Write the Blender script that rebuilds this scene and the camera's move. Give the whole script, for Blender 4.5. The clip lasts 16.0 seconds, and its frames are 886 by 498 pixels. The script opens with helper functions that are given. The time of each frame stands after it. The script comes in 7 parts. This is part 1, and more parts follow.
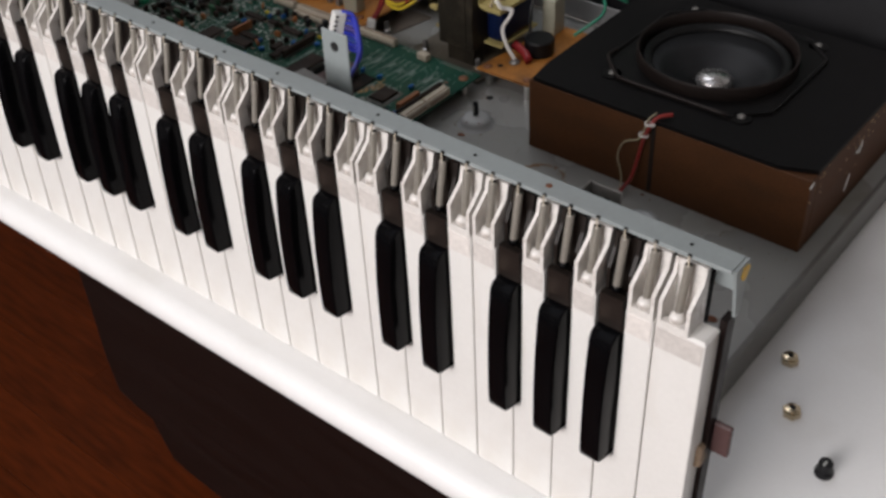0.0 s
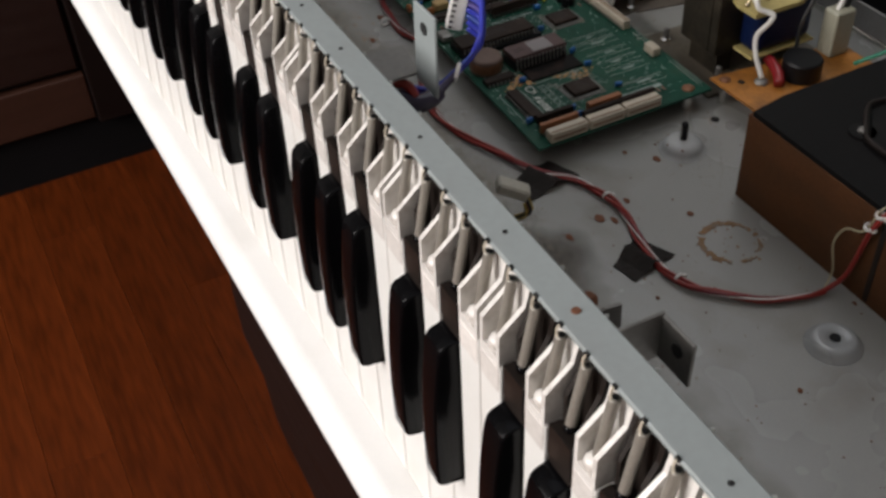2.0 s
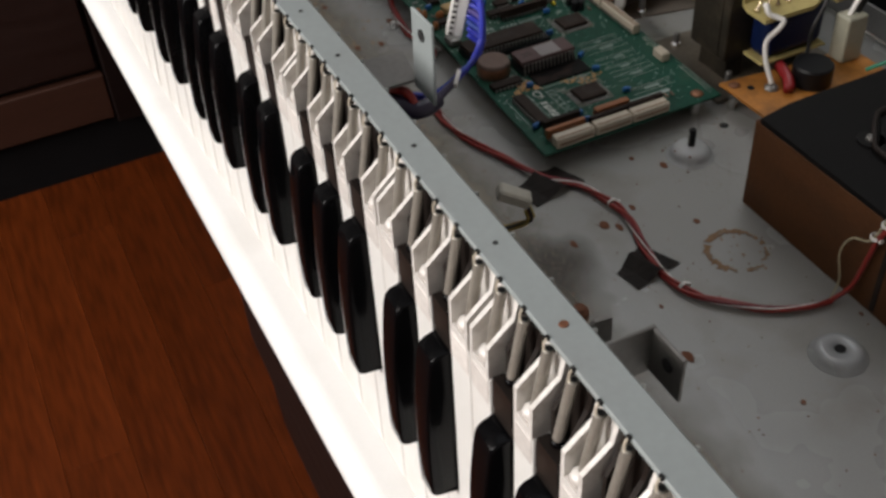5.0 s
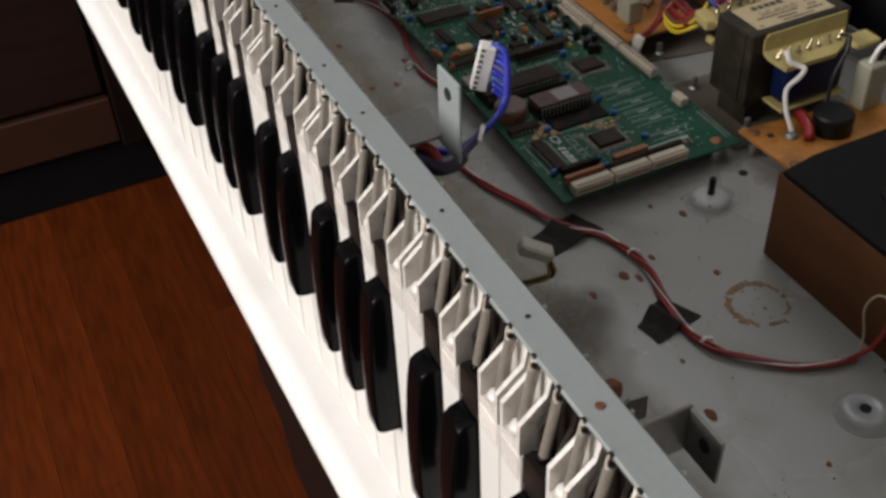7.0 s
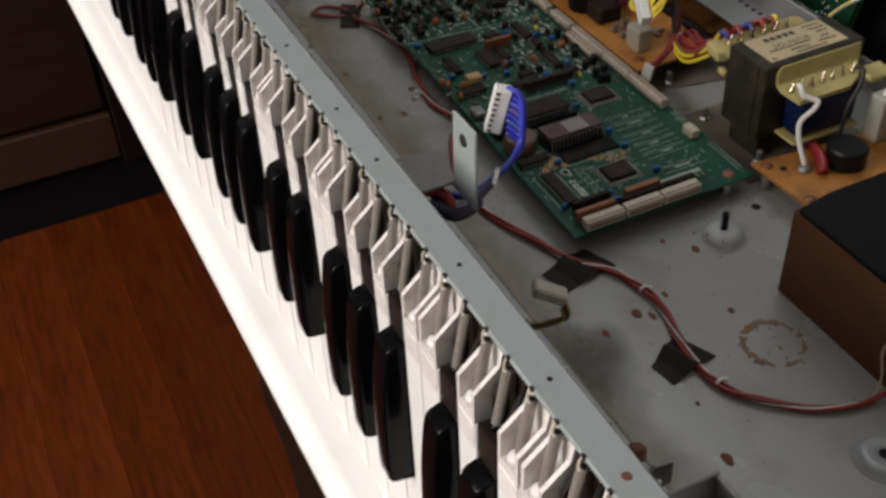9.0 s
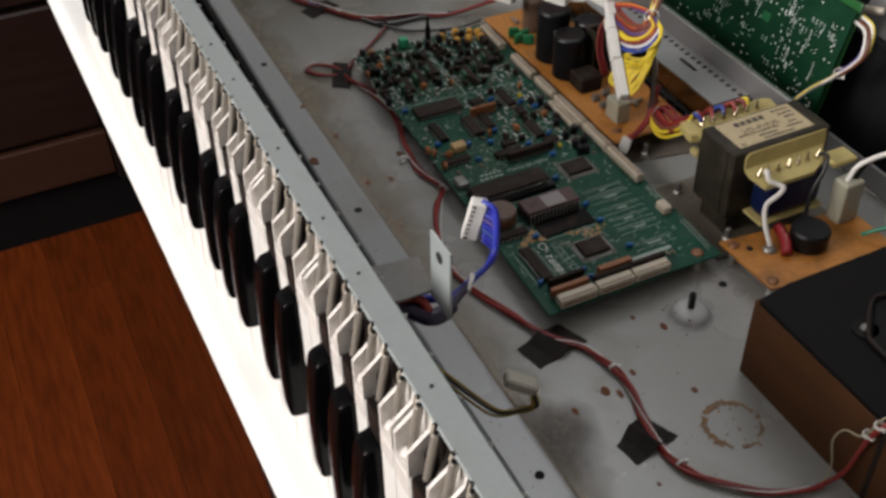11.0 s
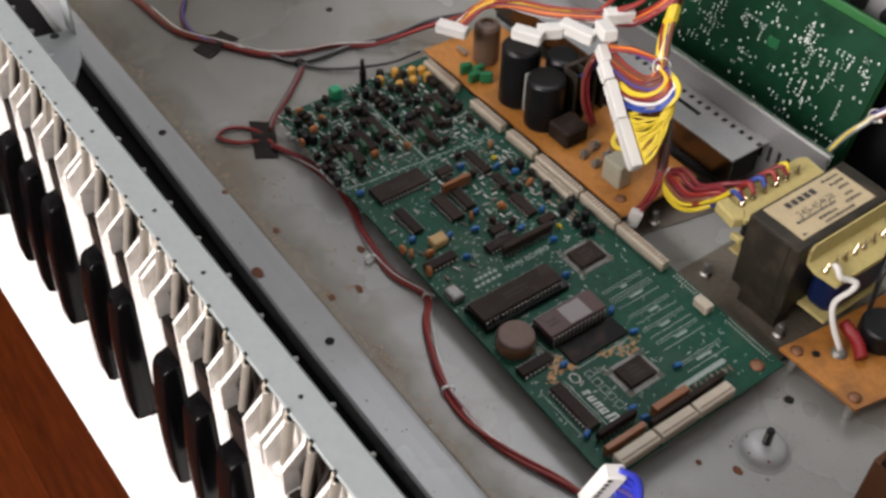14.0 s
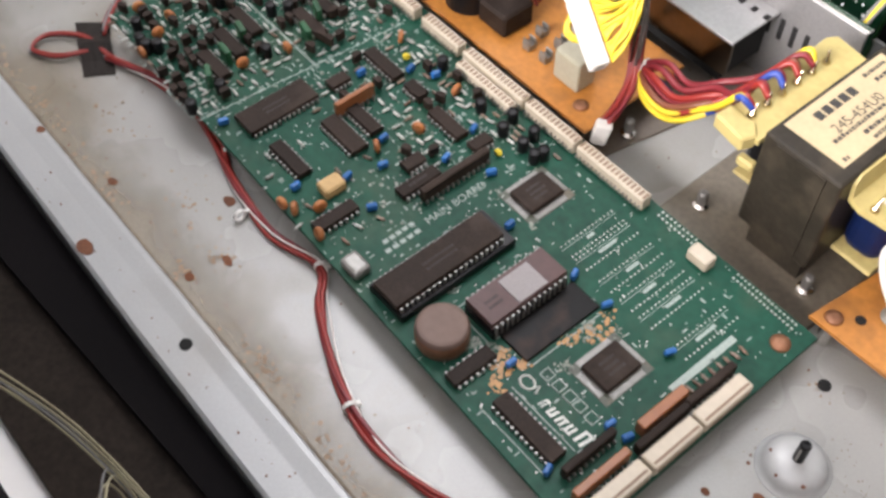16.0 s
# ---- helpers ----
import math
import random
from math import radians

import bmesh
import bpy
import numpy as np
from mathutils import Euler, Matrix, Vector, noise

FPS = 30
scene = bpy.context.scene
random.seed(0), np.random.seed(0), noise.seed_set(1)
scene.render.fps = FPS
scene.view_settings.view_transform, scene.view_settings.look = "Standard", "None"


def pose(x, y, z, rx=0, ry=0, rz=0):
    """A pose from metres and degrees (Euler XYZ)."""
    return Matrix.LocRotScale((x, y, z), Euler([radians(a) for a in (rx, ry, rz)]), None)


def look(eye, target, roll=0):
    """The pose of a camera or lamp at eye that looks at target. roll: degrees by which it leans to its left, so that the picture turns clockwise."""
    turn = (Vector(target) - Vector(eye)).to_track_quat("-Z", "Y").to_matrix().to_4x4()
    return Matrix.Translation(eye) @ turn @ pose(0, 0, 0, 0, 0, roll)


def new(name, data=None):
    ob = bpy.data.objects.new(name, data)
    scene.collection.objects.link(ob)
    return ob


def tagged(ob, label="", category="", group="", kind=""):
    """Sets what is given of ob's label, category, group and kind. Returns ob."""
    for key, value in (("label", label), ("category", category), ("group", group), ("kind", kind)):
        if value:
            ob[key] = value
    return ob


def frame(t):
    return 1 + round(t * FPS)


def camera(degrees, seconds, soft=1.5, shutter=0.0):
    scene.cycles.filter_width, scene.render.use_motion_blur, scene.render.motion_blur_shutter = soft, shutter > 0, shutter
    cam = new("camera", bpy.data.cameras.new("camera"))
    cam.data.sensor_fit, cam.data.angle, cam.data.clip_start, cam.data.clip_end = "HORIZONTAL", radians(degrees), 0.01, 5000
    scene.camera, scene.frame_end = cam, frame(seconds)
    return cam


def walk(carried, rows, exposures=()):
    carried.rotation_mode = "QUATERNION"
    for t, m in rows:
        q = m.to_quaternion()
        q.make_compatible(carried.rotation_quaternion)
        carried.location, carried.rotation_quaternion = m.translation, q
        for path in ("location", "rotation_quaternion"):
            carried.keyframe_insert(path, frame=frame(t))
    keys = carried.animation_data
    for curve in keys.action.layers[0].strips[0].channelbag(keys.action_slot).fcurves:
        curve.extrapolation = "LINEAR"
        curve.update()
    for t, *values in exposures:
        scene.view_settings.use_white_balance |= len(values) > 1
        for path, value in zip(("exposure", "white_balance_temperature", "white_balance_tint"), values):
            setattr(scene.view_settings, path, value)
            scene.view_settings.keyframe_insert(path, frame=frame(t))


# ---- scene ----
cam = camera(44.5, 16.0, soft=3.0, shutter=0.5)
METRES, EYE, TILT, LEAN, TURN = 0.75, 0.4275, 0.0, 0.0, 41.4
ROWS = [
    (0.0, 0.0, 0.0, 0.0, -1.94, -39.1, 2.39),
    (0.5, 0.0038, 0.0049, -0.0046, -1.59, -39.02, 2.47),
    (1.0, 0.044, 0.0561, -0.0277, 1.83, -39.91, 2.7),
    (1.5, 0.1143, 0.1673, -0.0624, 16.39, -41.99, 1.98),
    (2.0, 0.1304, 0.2122, -0.0703, 21.24, -41.68, 2.36),
    (2.5, 0.1407, 0.2218, -0.0701, 21.53, -41.89, 2.58),
    (3.0, 0.1467, 0.2231, -0.0713, 21.36, -42.07, 2.73),
    (3.5, 0.1453, 0.2201, -0.0713, 22.06, -41.87, 2.52),
    (4.0, 0.1445, 0.2207, -0.0708, 22.16, -41.79, 2.69),
    (6.5, 0.1274, 0.2314, -0.0661, 22.77, -41.3, 2.65),
    (7.0, 0.121, 0.2375, -0.0591, 22.73, -40.7, 2.38),
    (7.5, 0.1148, 0.2435, -0.0543, 22.88, -40.44, 2.81),
    (8.0, 0.1131, 0.2497, -0.0526, 22.73, -40.43, 2.93),
    (8.5, 0.1067, 0.2527, -0.0528, 22.65, -40.38, 2.63),
    (11.0, 0.1122, 0.2651, 0.0226, 23.14, -40.56, 1.14),
    (11.5, 0.1045, 0.3044, 0.0535, 22.2, -41.7, 1.36),
    (12.0, 0.0557, 0.3649, 0.0712, 19.91, -41.87, 0.9),
    (12.5, -0.0265, 0.3904, 0.056, 13.57, -42.83, 0.73),
    (13.0, -0.072, 0.4412, 0.0512, 12.29, -43.75, 0.72),
    (13.5, -0.0771, 0.47, 0.0316, 11.46, -45.42, -0.31),
    (14.0, -0.0859, 0.4611, 0.02, 12.78, -45.69, -0.96),
    (14.5, -0.0752, 0.4857, 0.0189, 11.51, -46.21, -0.81),
    (15.0, -0.074, 0.5588, -0.0287, 9.23, -48.92, -0.76),
    (15.5, -0.0838, 0.6414, -0.0826, 8.91, -52.7, 0.41),
    (16.0, -0.0867, 0.6617, -0.1014, 8.87, -54.15, 0.4),
]
walk(cam, [(t, pose(0, 0, EYE, TILT, LEAN, TURN) @ pose(METRES * x, METRES * y, METRES * z, 90 + pitch, roll, yaw)) for t, x, y, z, yaw, pitch, roll in ROWS],
     [(0.0, -1.10, 6480, 15), (1.0, -1.06, 6480, 15), (2.5, -0.80, 6680, 13), (4.0, -0.82, 6680, 13), (8.5, -0.93, 6760, 13), (11.0, -0.70, 6760, 14), (12.5, -0.26, 6760, 15),
      (14.5, -0.04, 6720, 17), (15.2, 0.66, 6720, 18), (16.0, 1.00, 6720, 18)])

# ---- light ----
world = bpy.data.worlds.new("world")
scene.world = world
world.use_nodes = True
wn, wl = world.node_tree.nodes, world.node_tree.links
sky = wn.new("ShaderNodeTexSky")
sky.sky_type, sky.sun_disc = "NISHITA", False
sky.sun_elevation, sky.sun_rotation = radians(35), radians(200)
wn["Background"].inputs["Strength"].default_value = 0.08
wl.new(sky.outputs[0], wn["Background"].inputs[0])


def area_lamp(name, m, w, h, watts, color):
    la = bpy.data.lights.new(name, "AREA")
    la.shape, la.size, la.size_y, la.energy, la.color = "RECTANGLE", w, h, watts, color
    ob = new(name, la)
    ob.matrix_world = m
    return ob


area_lamp("south_window_daylight", look((-0.55, -1.86, 1.05), (-0.45, 0.3, 0.0)), 1.5, 1.3, 138, (1.0, 0.985, 0.96))
# Unseen overhead fill lamp, added to light the chassis floor
area_lamp("overhead_fill_lamp", look((-0.52, 0.08, 1.68), (-0.52, 0.0801, 0.0)), 0.95, 0.9, 3.6, (0.94, 0.98, 1.0))
# Unseen overhead lamp, added for the sheen on the floor paint
area_lamp("rear_sheen_lamp", look((-1.22, 1.05, 1.68), (-1.22, 1.0501, 0.0)), 0.95, 0.66, 11.8, (0.92, 0.97, 1.0))

# ---- materials ----
def mat(name, color, rough=0.5, metal=0.0, vary=0.15, grain=400.0, blotch=12.0, bump=0.0, dirt=None, dirt_amount=0.0, dirt_scale=20.0,
        spec=0.5, stretch=(1, 1, 1), coat=0.0, rough_vary=0.1, rand=0.0):
    """A surface with fine grain, broad blotches and, where given, dirt of a second colour."""
    m = bpy.data.materials.new(name)
    m.use_nodes = True
    n, l = m.node_tree.nodes, m.node_tree.links
    b = n["Principled BSDF"]
    tc = n.new("ShaderNodeTexCoord")
    mp = n.new("ShaderNodeMapping")
    mp.inputs["Scale"].default_value = stretch
    l.new(tc.outputs["Object"], mp.inputs[0])

    def noise_tex(scale, detail=4):
        t = n.new("ShaderNodeTexNoise")
        t.inputs["Scale"].default_value, t.inputs["Detail"].default_value = scale, detail
        l.new(mp.outputs[0], t.inputs["Vector"])
        return t

    big, fine = noise_tex(blotch), noise_tex(grain, 2)
    add = n.new("ShaderNodeMath")
    add.operation = "ADD"
    l.new(big.outputs[0], add.inputs[0]), l.new(fine.outputs[0], add.inputs[1])
    rng = n.new("ShaderNodeMapRange")
    rng.inputs["From Min"].default_value, rng.inputs["From Max"].default_value = 0.6, 1.4
    rng.inputs["To Min"].default_value, rng.inputs["To Max"].default_value = 1 - vary, 1 + vary
    l.new(add.outputs[0], rng.inputs[0])
    val = rng.outputs[0]
    if rand:
        src = n.new("ShaderNodeObjectInfo").outputs["Random"]
        r2 = n.new("ShaderNodeMapRange")
        r2.inputs["To Min"].default_value, r2.inputs["To Max"].default_value = 1 - rand, 1 + rand
        l.new(src, r2.inputs[0])
        mu = n.new("ShaderNodeMath")
        mu.operation = "MULTIPLY"
        l.new(val, mu.inputs[0]), l.new(r2.outputs[0], mu.inputs[1])
        val = mu.outputs[0]
    mul = n.new("ShaderNodeMix")
    mul.data_type, mul.blend_type = "RGBA", "MULTIPLY"
    mul.inputs["Factor"].default_value = 1
    mul.inputs["A"].default_value = (*color, 1)
    l.new(val, mul.inputs["B"])
    out = mul.outputs["Result"]
    if dirt:
        dn = noise_tex(dirt_scale, 8)
        dr = n.new("ShaderNodeMapRange")
        dr.inputs["From Min"].default_value, dr.inputs["From Max"].default_value = 0.52, 0.75
        dr.inputs["To Max"].default_value = dirt_amount
        l.new(dn.outputs[0], dr.inputs[0])
        dm = n.new("ShaderNodeMix")
        dm.data_type = "RGBA"
        l.new(dr.outputs[0], dm.inputs["Factor"]), l.new(out, dm.inputs["A"])
        dm.inputs["B"].default_value = (*dirt, 1)
        out = dm.outputs["Result"]
    l.new(out, b.inputs["Base Color"])
    rr = n.new("ShaderNodeMapRange")
    rr.inputs["To Min"].default_value, rr.inputs["To Max"].default_value = max(0.02, rough - rough_vary), min(1, rough + rough_vary)
    l.new(big.outputs[0], rr.inputs[0]), l.new(rr.outputs[0], b.inputs["Roughness"])
    b.inputs["Metallic"].default_value = metal
    b.inputs["Specular IOR Level"].default_value = spec
    b.inputs["Coat Weight"].default_value = coat
    if bump:
        bp = n.new("ShaderNodeBump")
        bp.inputs["Strength"].default_value, bp.inputs["Distance"].default_value = bump, 0.0006
        l.new(fine.outputs[0], bp.inputs["Height"]), l.new(bp.outputs[0], b.inputs["Normal"])
    return m


CHASSIS = mat("grey_chassis_paint", (0.335, 0.348, 0.348), 0.26, spec=0.6, vary=0.06, grain=900, blotch=9, bump=0.05, dirt=(0.23, 0.21, 0.18), dirt_amount=0.5, dirt_scale=14)
FLOORPAINT = mat("dusty_grey_floor_paint", (0.300, 0.301, 0.285), 0.27, spec=0.6, vary=0.07, grain=900, blotch=9, bump=0.05, rough_vary=0.14, dirt=(0.155, 0.125, 0.08), dirt_amount=0.9, dirt_scale=11)
RAILPAINT = mat("blue_grey_rail_paint", (0.246, 0.274, 0.272), 0.5, vary=0.06, bump=0.04, dirt=(0.22, 0.225, 0.22), dirt_amount=0.4, dirt_scale=40)
FLATBLACK = mat("flat_black", (0.0055, 0.0048, 0.0052), 0.9, vary=0.3, spec=0.1)
WHITEKEY = mat("white_key_plastic", (0.78, 0.765, 0.73), 0.32, vary=0.03, blotch=30, dirt=(0.55, 0.48, 0.40), dirt_amount=0.35, dirt_scale=25)
BLACKKEY = mat("black_key_plastic", (0.0022, 0.0022, 0.0026), 0.15, vary=0.2, blotch=40, spec=0.09, rough_vary=0.03, dirt=(0.008, 0.008, 0.008), dirt_amount=0.2, dirt_scale=60)
STEMWHITE = mat("milky_stem_plastic", (0.74, 0.71, 0.67), 0.25, vary=0.12, blotch=60, coat=0.3, dirt=(0.24, 0.175, 0.13), dirt_amount=0.85, dirt_scale=70)
STEMDARK = mat("smoked_stem_plastic", (0.016, 0.012, 0.010), 0.4, vary=0.25, blotch=60, spec=0.25, dirt=(0.05, 0.038, 0.03), dirt_amount=0.4, dirt_scale=60)
GREASE = mat("grimy_key_plastic", (0.68, 0.64, 0.60), 0.4, vary=0.15, blotch=80, rand=0.12)
STEEL = mat("spring_steel", (0.36, 0.335, 0.29), 0.4, metal=0.55, vary=0.15, blotch=50)
BRKSTEEL = mat("tarnished_bracket_steel", (0.150, 0.144, 0.134), 0.45, metal=0.25, vary=0.2, blotch=40)
CHROME = mat("bright_steel", (0.72, 0.71, 0.68), 0.2, metal=1.0, vary=0.1, blotch=60)
ZINC = mat("zinc_plated_sheet", (0.40, 0.40, 0.40), 0.42, metal=0.75, vary=0.12, blotch=18, grain=700, dirt=(0.36, 0.34, 0.31), dirt_amount=0.4, dirt_scale=30)
# Darker copy of the zinc: shade and the board's brown reflection as colour
SHADEDZINC = mat("shaded_brown_zinc", (0.16, 0.13, 0.10), 0.25, metal=1.0, vary=0.2, blotch=30)
PCB = mat("green_solder_mask", (0.008, 0.060, 0.038), 0.5, spec=0.2, vary=0.35, grain=260, blotch=26, bump=0.15, dirt=(0.042, 0.088, 0.055), dirt_amount=0.7, dirt_scale=45)
PCBBACK = mat("bright_green_solder_mask", (0.003, 0.030, 0.013), 0.35, spec=0.25, vary=0.35, grain=190, blotch=22, bump=0.15, dirt=(0.006, 0.05, 0.025), dirt_amount=0.8, dirt_scale=30)
PHENOLIC = mat("orange_phenolic_board", (0.43, 0.172, 0.032), 0.5, vary=0.25, grain=300, blotch=35, dirt=(0.14, 0.06, 0.022), dirt_amount=0.8, dirt_scale=40)
CHIP = mat("black_epoxy", (0.027, 0.0185, 0.0145), 0.6, spec=0.15, vary=0.3, grain=800, blotch=70, dirt=(0.070, 0.053, 0.043), dirt_amount=0.55, dirt_scale=90, rand=0.3)
BURNT = mat("scorched_resin", (0.0035, 0.0028, 0.0026), 0.38, spec=0.12, vary=0.4, blotch=110, dirt=(0.045, 0.026, 0.019), dirt_amount=0.9, dirt_scale=75)
CERAMIC = mat("purple_brown_ceramic", (0.075, 0.038, 0.036), 0.55, vary=0.15, blotch=60)
PIN = mat("tinned_pin", (0.24, 0.235, 0.22), 0.40, metal=0.5, vary=0.2)
SOLDER = mat("solder", (0.50, 0.52, 0.48), 0.35, metal=0.5, vary=0.2)
# Paler, less metallic copy of the solder: its glints put into the colour
PANELSOLDER = mat("glint_pale_solder", (0.88, 0.90, 0.88), 0.3, metal=0.35, vary=0.1)
CHALK = mat("chalky_residue", (0.27, 0.29, 0.255), 0.8, spec=0.1, vary=0.3)
WORNINK = mat("worn_grey_ink", (0.055, 0.050, 0.048), 0.7, spec=0.1)
SILK = mat("white_silkscreen", (0.30, 0.36, 0.33), 0.6, vary=0.25, grain=1500)
EMBLEM = mat("bright_white_print", (0.62, 0.64, 0.60), 0.6, vary=0.15, grain=1500)
SKIRT = mat("glue_skirt", (0.070, 0.078, 0.058), 0.5, vary=0.4, grain=900, blotch=120, dirt=(0.16, 0.11, 0.07), dirt_amount=0.7, dirt_scale=160)
CREAM = mat("cream_nylon", (0.50, 0.44, 0.345), 0.45, vary=0.08, blotch=60, dirt=(0.42, 0.35, 0.26), dirt_amount=0.4, dirt_scale=70)
CREAMBOARD = mat("yellowed_bobbin_board", (0.45, 0.37, 0.15), 0.5, spec=0.25, vary=0.12, blotch=60, dirt=(0.4, 0.28, 0.1), dirt_amount=0.5, dirt_scale=70)
WHITENYLON = mat("white_nylon", (0.66, 0.65, 0.62), 0.45, spec=0.3, vary=0.05, blotch=60, dirt=(0.55, 0.5, 0.45), dirt_amount=0.2, dirt_scale=60)
CLEARNYLON = mat("translucent_nylon", (0.36, 0.35, 0.27), 0.35, vary=0.1, blotch=60)
PALEORANGE = mat("pale_orange_trimmer", (0.50, 0.34, 0.16), 0.5, spec=0.2)
BLUECAP = mat("blue_ceramic", (0.012, 0.115, 0.36), 0.35, vary=0.15, rand=0.2)
ORANGECAP = mat("orange_ceramic", (0.36, 0.13, 0.04), 0.4, vary=0.15, rand=0.25)
YELLOWCAP = mat("amber_capacitor", (0.62, 0.32, 0.05), 0.35, vary=0.12, rand=0.1)
YELLOW = mat("yellow_dip", (0.65, 0.52, 0.04), 0.4, vary=0.1)
GREENFILM = mat("green_film_capacitor", (0.012, 0.075, 0.032), 0.35, vary=0.2, rand=0.2)
RESBEIGE = mat("beige_resistor", (0.24, 0.178, 0.138), 0.45, vary=0.2, rand=0.3)
RESBROWN = mat("brown_resistor", (0.19, 0.118, 0.085), 0.45, vary=0.2, rand=0.3)
GLASS_D = mat("pale_component", (0.45, 0.465, 0.435), 0.4, vary=0.2, rand=0.3)
SIPBROWN = mat("brown_network_resin", (0.25, 0.09, 0.032), 0.4, vary=0.15)
LEAFGREEN = mat("vivid_green_dip", (0.012, 0.16, 0.06), 0.35, vary=0.2)
CAPBLACK = mat("black_sleeve", (0.007, 0.007, 0.008), 0.35, spec=0.25, vary=0.2, blotch=40)
BATTERYTOP = mat("dulled_battery_steel", (0.15, 0.105, 0.088), 0.5, spec=0.2, metal=0.1, vary=0.12, blotch=90)
COPPER = mat("reddish_copper", (0.26, 0.12, 0.065), 0.45, metal=0.5, vary=0.2)
CORE = mat("varnished_core", (0.024, 0.020, 0.0145), 0.45, spec=0.25, vary=0.35, blotch=45, bump=0.3, dirt=(0.075, 0.060, 0.042), dirt_amount=0.7, dirt_scale=60)
BLUEWRAP = mat("blue_coil_tape", (0.004, 0.011, 0.05), 0.4, spec=0.3, vary=0.15, blotch=60)
LABELPAPER = mat("yellowed_label", (0.46, 0.375, 0.235), 0.65, spec=0.2, vary=0.08, blotch=60)
INK = mat("black_ink", (0.03, 0.028, 0.026), 0.6)
SPKWOOD = mat("brown_particle_board", (0.080, 0.031, 0.0105), 0.65, spec=0.25, vary=0.25, grain=500, blotch=30, bump=0.3, dirt=(0.05, 0.024, 0.011), dirt_amount=0.6, dirt_scale=14, stretch=(1, 1, 2.5))
SPKBLACK = mat("black_baffle_board", (0.005, 0.0045, 0.0045), 0.6, spec=0.12, vary=0.3, grain=600, blotch=25, bump=0.15)
FRAMESTEEL = mat("black_pressed_steel", (0.0045, 0.004, 0.004), 0.45, spec=0.15, vary=0.3, blotch=60, dirt=(0.012, 0.010, 0.009), dirt_amount=0.5, dirt_scale=70)
DULLCAP = mat("dull_aluminium_cap", (0.62, 0.60, 0.585), 0.26, metal=0.9, vary=0.25, blotch=160, bump=0.2)
CHIPPALE = mat("bare_particle_board", (0.30, 0.20, 0.11), 0.8, vary=0.3)
POSTGREY = mat("glossy_grey_nylon", (0.40, 0.41, 0.405), 0.22, spec=0.5, vary=0.06, blotch=80)
CONE = mat("black_paper_cone", (0.010, 0.010, 0.011), 0.5, spec=0.35, vary=0.25, blotch=40)
SURROUND = mat("rubber_surround", (0.006, 0.006, 0.006), 0.45, spec=0.25, vary=0.2)
GASKET = mat("grey_brown_gasket", (0.016, 0.0115, 0.010), 0.5, spec=0.2, vary=0.25)
LIPSHADE = mat("dark_shadow_lip", (0.021, 0.0165, 0.0135), 0.85, vary=0.5, blotch=30, spec=0.1)
TAPE = mat("brown_black_cloth_tape", (0.017, 0.0135, 0.0115), 0.7, spec=0.2, vary=0.2, grain=900, bump=0.3, dirt=(0.05, 0.043, 0.036), dirt_amount=0.4, dirt_scale=60)
RUST = mat("rust_stain", (0.13, 0.045, 0.018), 0.8, vary=0.35, grain=900, blotch=120)
RINGRUST = mat("orange_rust_ring", (0.21, 0.122, 0.062), 0.75, vary=0.4, grain=900, blotch=150, dirt=(0.22, 0.20, 0.17), dirt_amount=0.8, dirt_scale=200)
SMUDGE = mat("brown_grime", (0.215, 0.185, 0.142), 0.8, spec=0.1, vary=0.2)
OCHRE = mat("ochre_glue_stain", (0.25, 0.175, 0.115), 0.7, vary=0.3, grain=700, blotch=90)
# Near-black for discs and blocks that stand in for shade inside holes and gaps
HOLLOWSHADE = mat("dark_hollow_shade", (0.006, 0.006, 0.006), 0.9)
TABLE = mat("white_laminate", (0.82, 0.815, 0.80), 0.38, vary=0.02, blotch=7, grain=600, dirt=(0.6, 0.57, 0.52), dirt_amount=0.3, dirt_scale=16)
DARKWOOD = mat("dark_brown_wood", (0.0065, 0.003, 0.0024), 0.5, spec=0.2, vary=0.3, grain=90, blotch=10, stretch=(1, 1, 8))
CABINET = mat("reddish_cabinet_wood", (0.013, 0.0045, 0.003), 0.45, vary=0.3, grain=70, blotch=8, stretch=(4, 1, 8))
CABRAIL = mat("brown_cabinet_rail_wood", (0.040, 0.016, 0.010), 0.5, spec=0.2, vary=0.2, grain=70, blotch=8, stretch=(4, 1, 8))
FLOORWOOD = mat("red_brown_floor_plank", (0.086, 0.0165, 0.0029), 0.42, spec=0.13, vary=0.5, grain=120, blotch=9, stretch=(0.12, 1, 1), rand=0.14, bump=0.1)
CEILING = mat("white_ceiling_paint", (0.50, 0.495, 0.485), 0.8, vary=0.03, grain=200, blotch=3)
WALL = mat("off_white_wall", (0.36, 0.35, 0.34), 0.8, vary=0.04, grain=200, blotch=3, bump=0.1)
# Brown boxes of this paint the shade in the connector slots
SLOTSHADE = mat("brown_slot_shading", (0.22, 0.15, 0.105), 0.6)
GRIMESHADOW = mat("brown_grime_and_shadow", (0.165, 0.138, 0.105), 0.85, spec=0.1, vary=0.4, blotch=60)
GRIMEPLATE = mat("grimy_brown_steel", (0.15, 0.125, 0.10), 0.4, vary=0.2, blotch=30, dirt=(0.09, 0.065, 0.045), dirt_amount=0.6, dirt_scale=40)
BRASS = mat("brass_nut", (0.62, 0.52, 0.37), 0.25, metal=1.0, vary=0.15)
BLACKPL = mat("black_plastic", (0.007, 0.007, 0.008), 0.4, spec=0.25, vary=0.2)
PANELBLACK = mat("black_case_panel", (0.006, 0.006, 0.007), 0.45, spec=0.2, vary=0.3, blotch=20, bump=0.1)
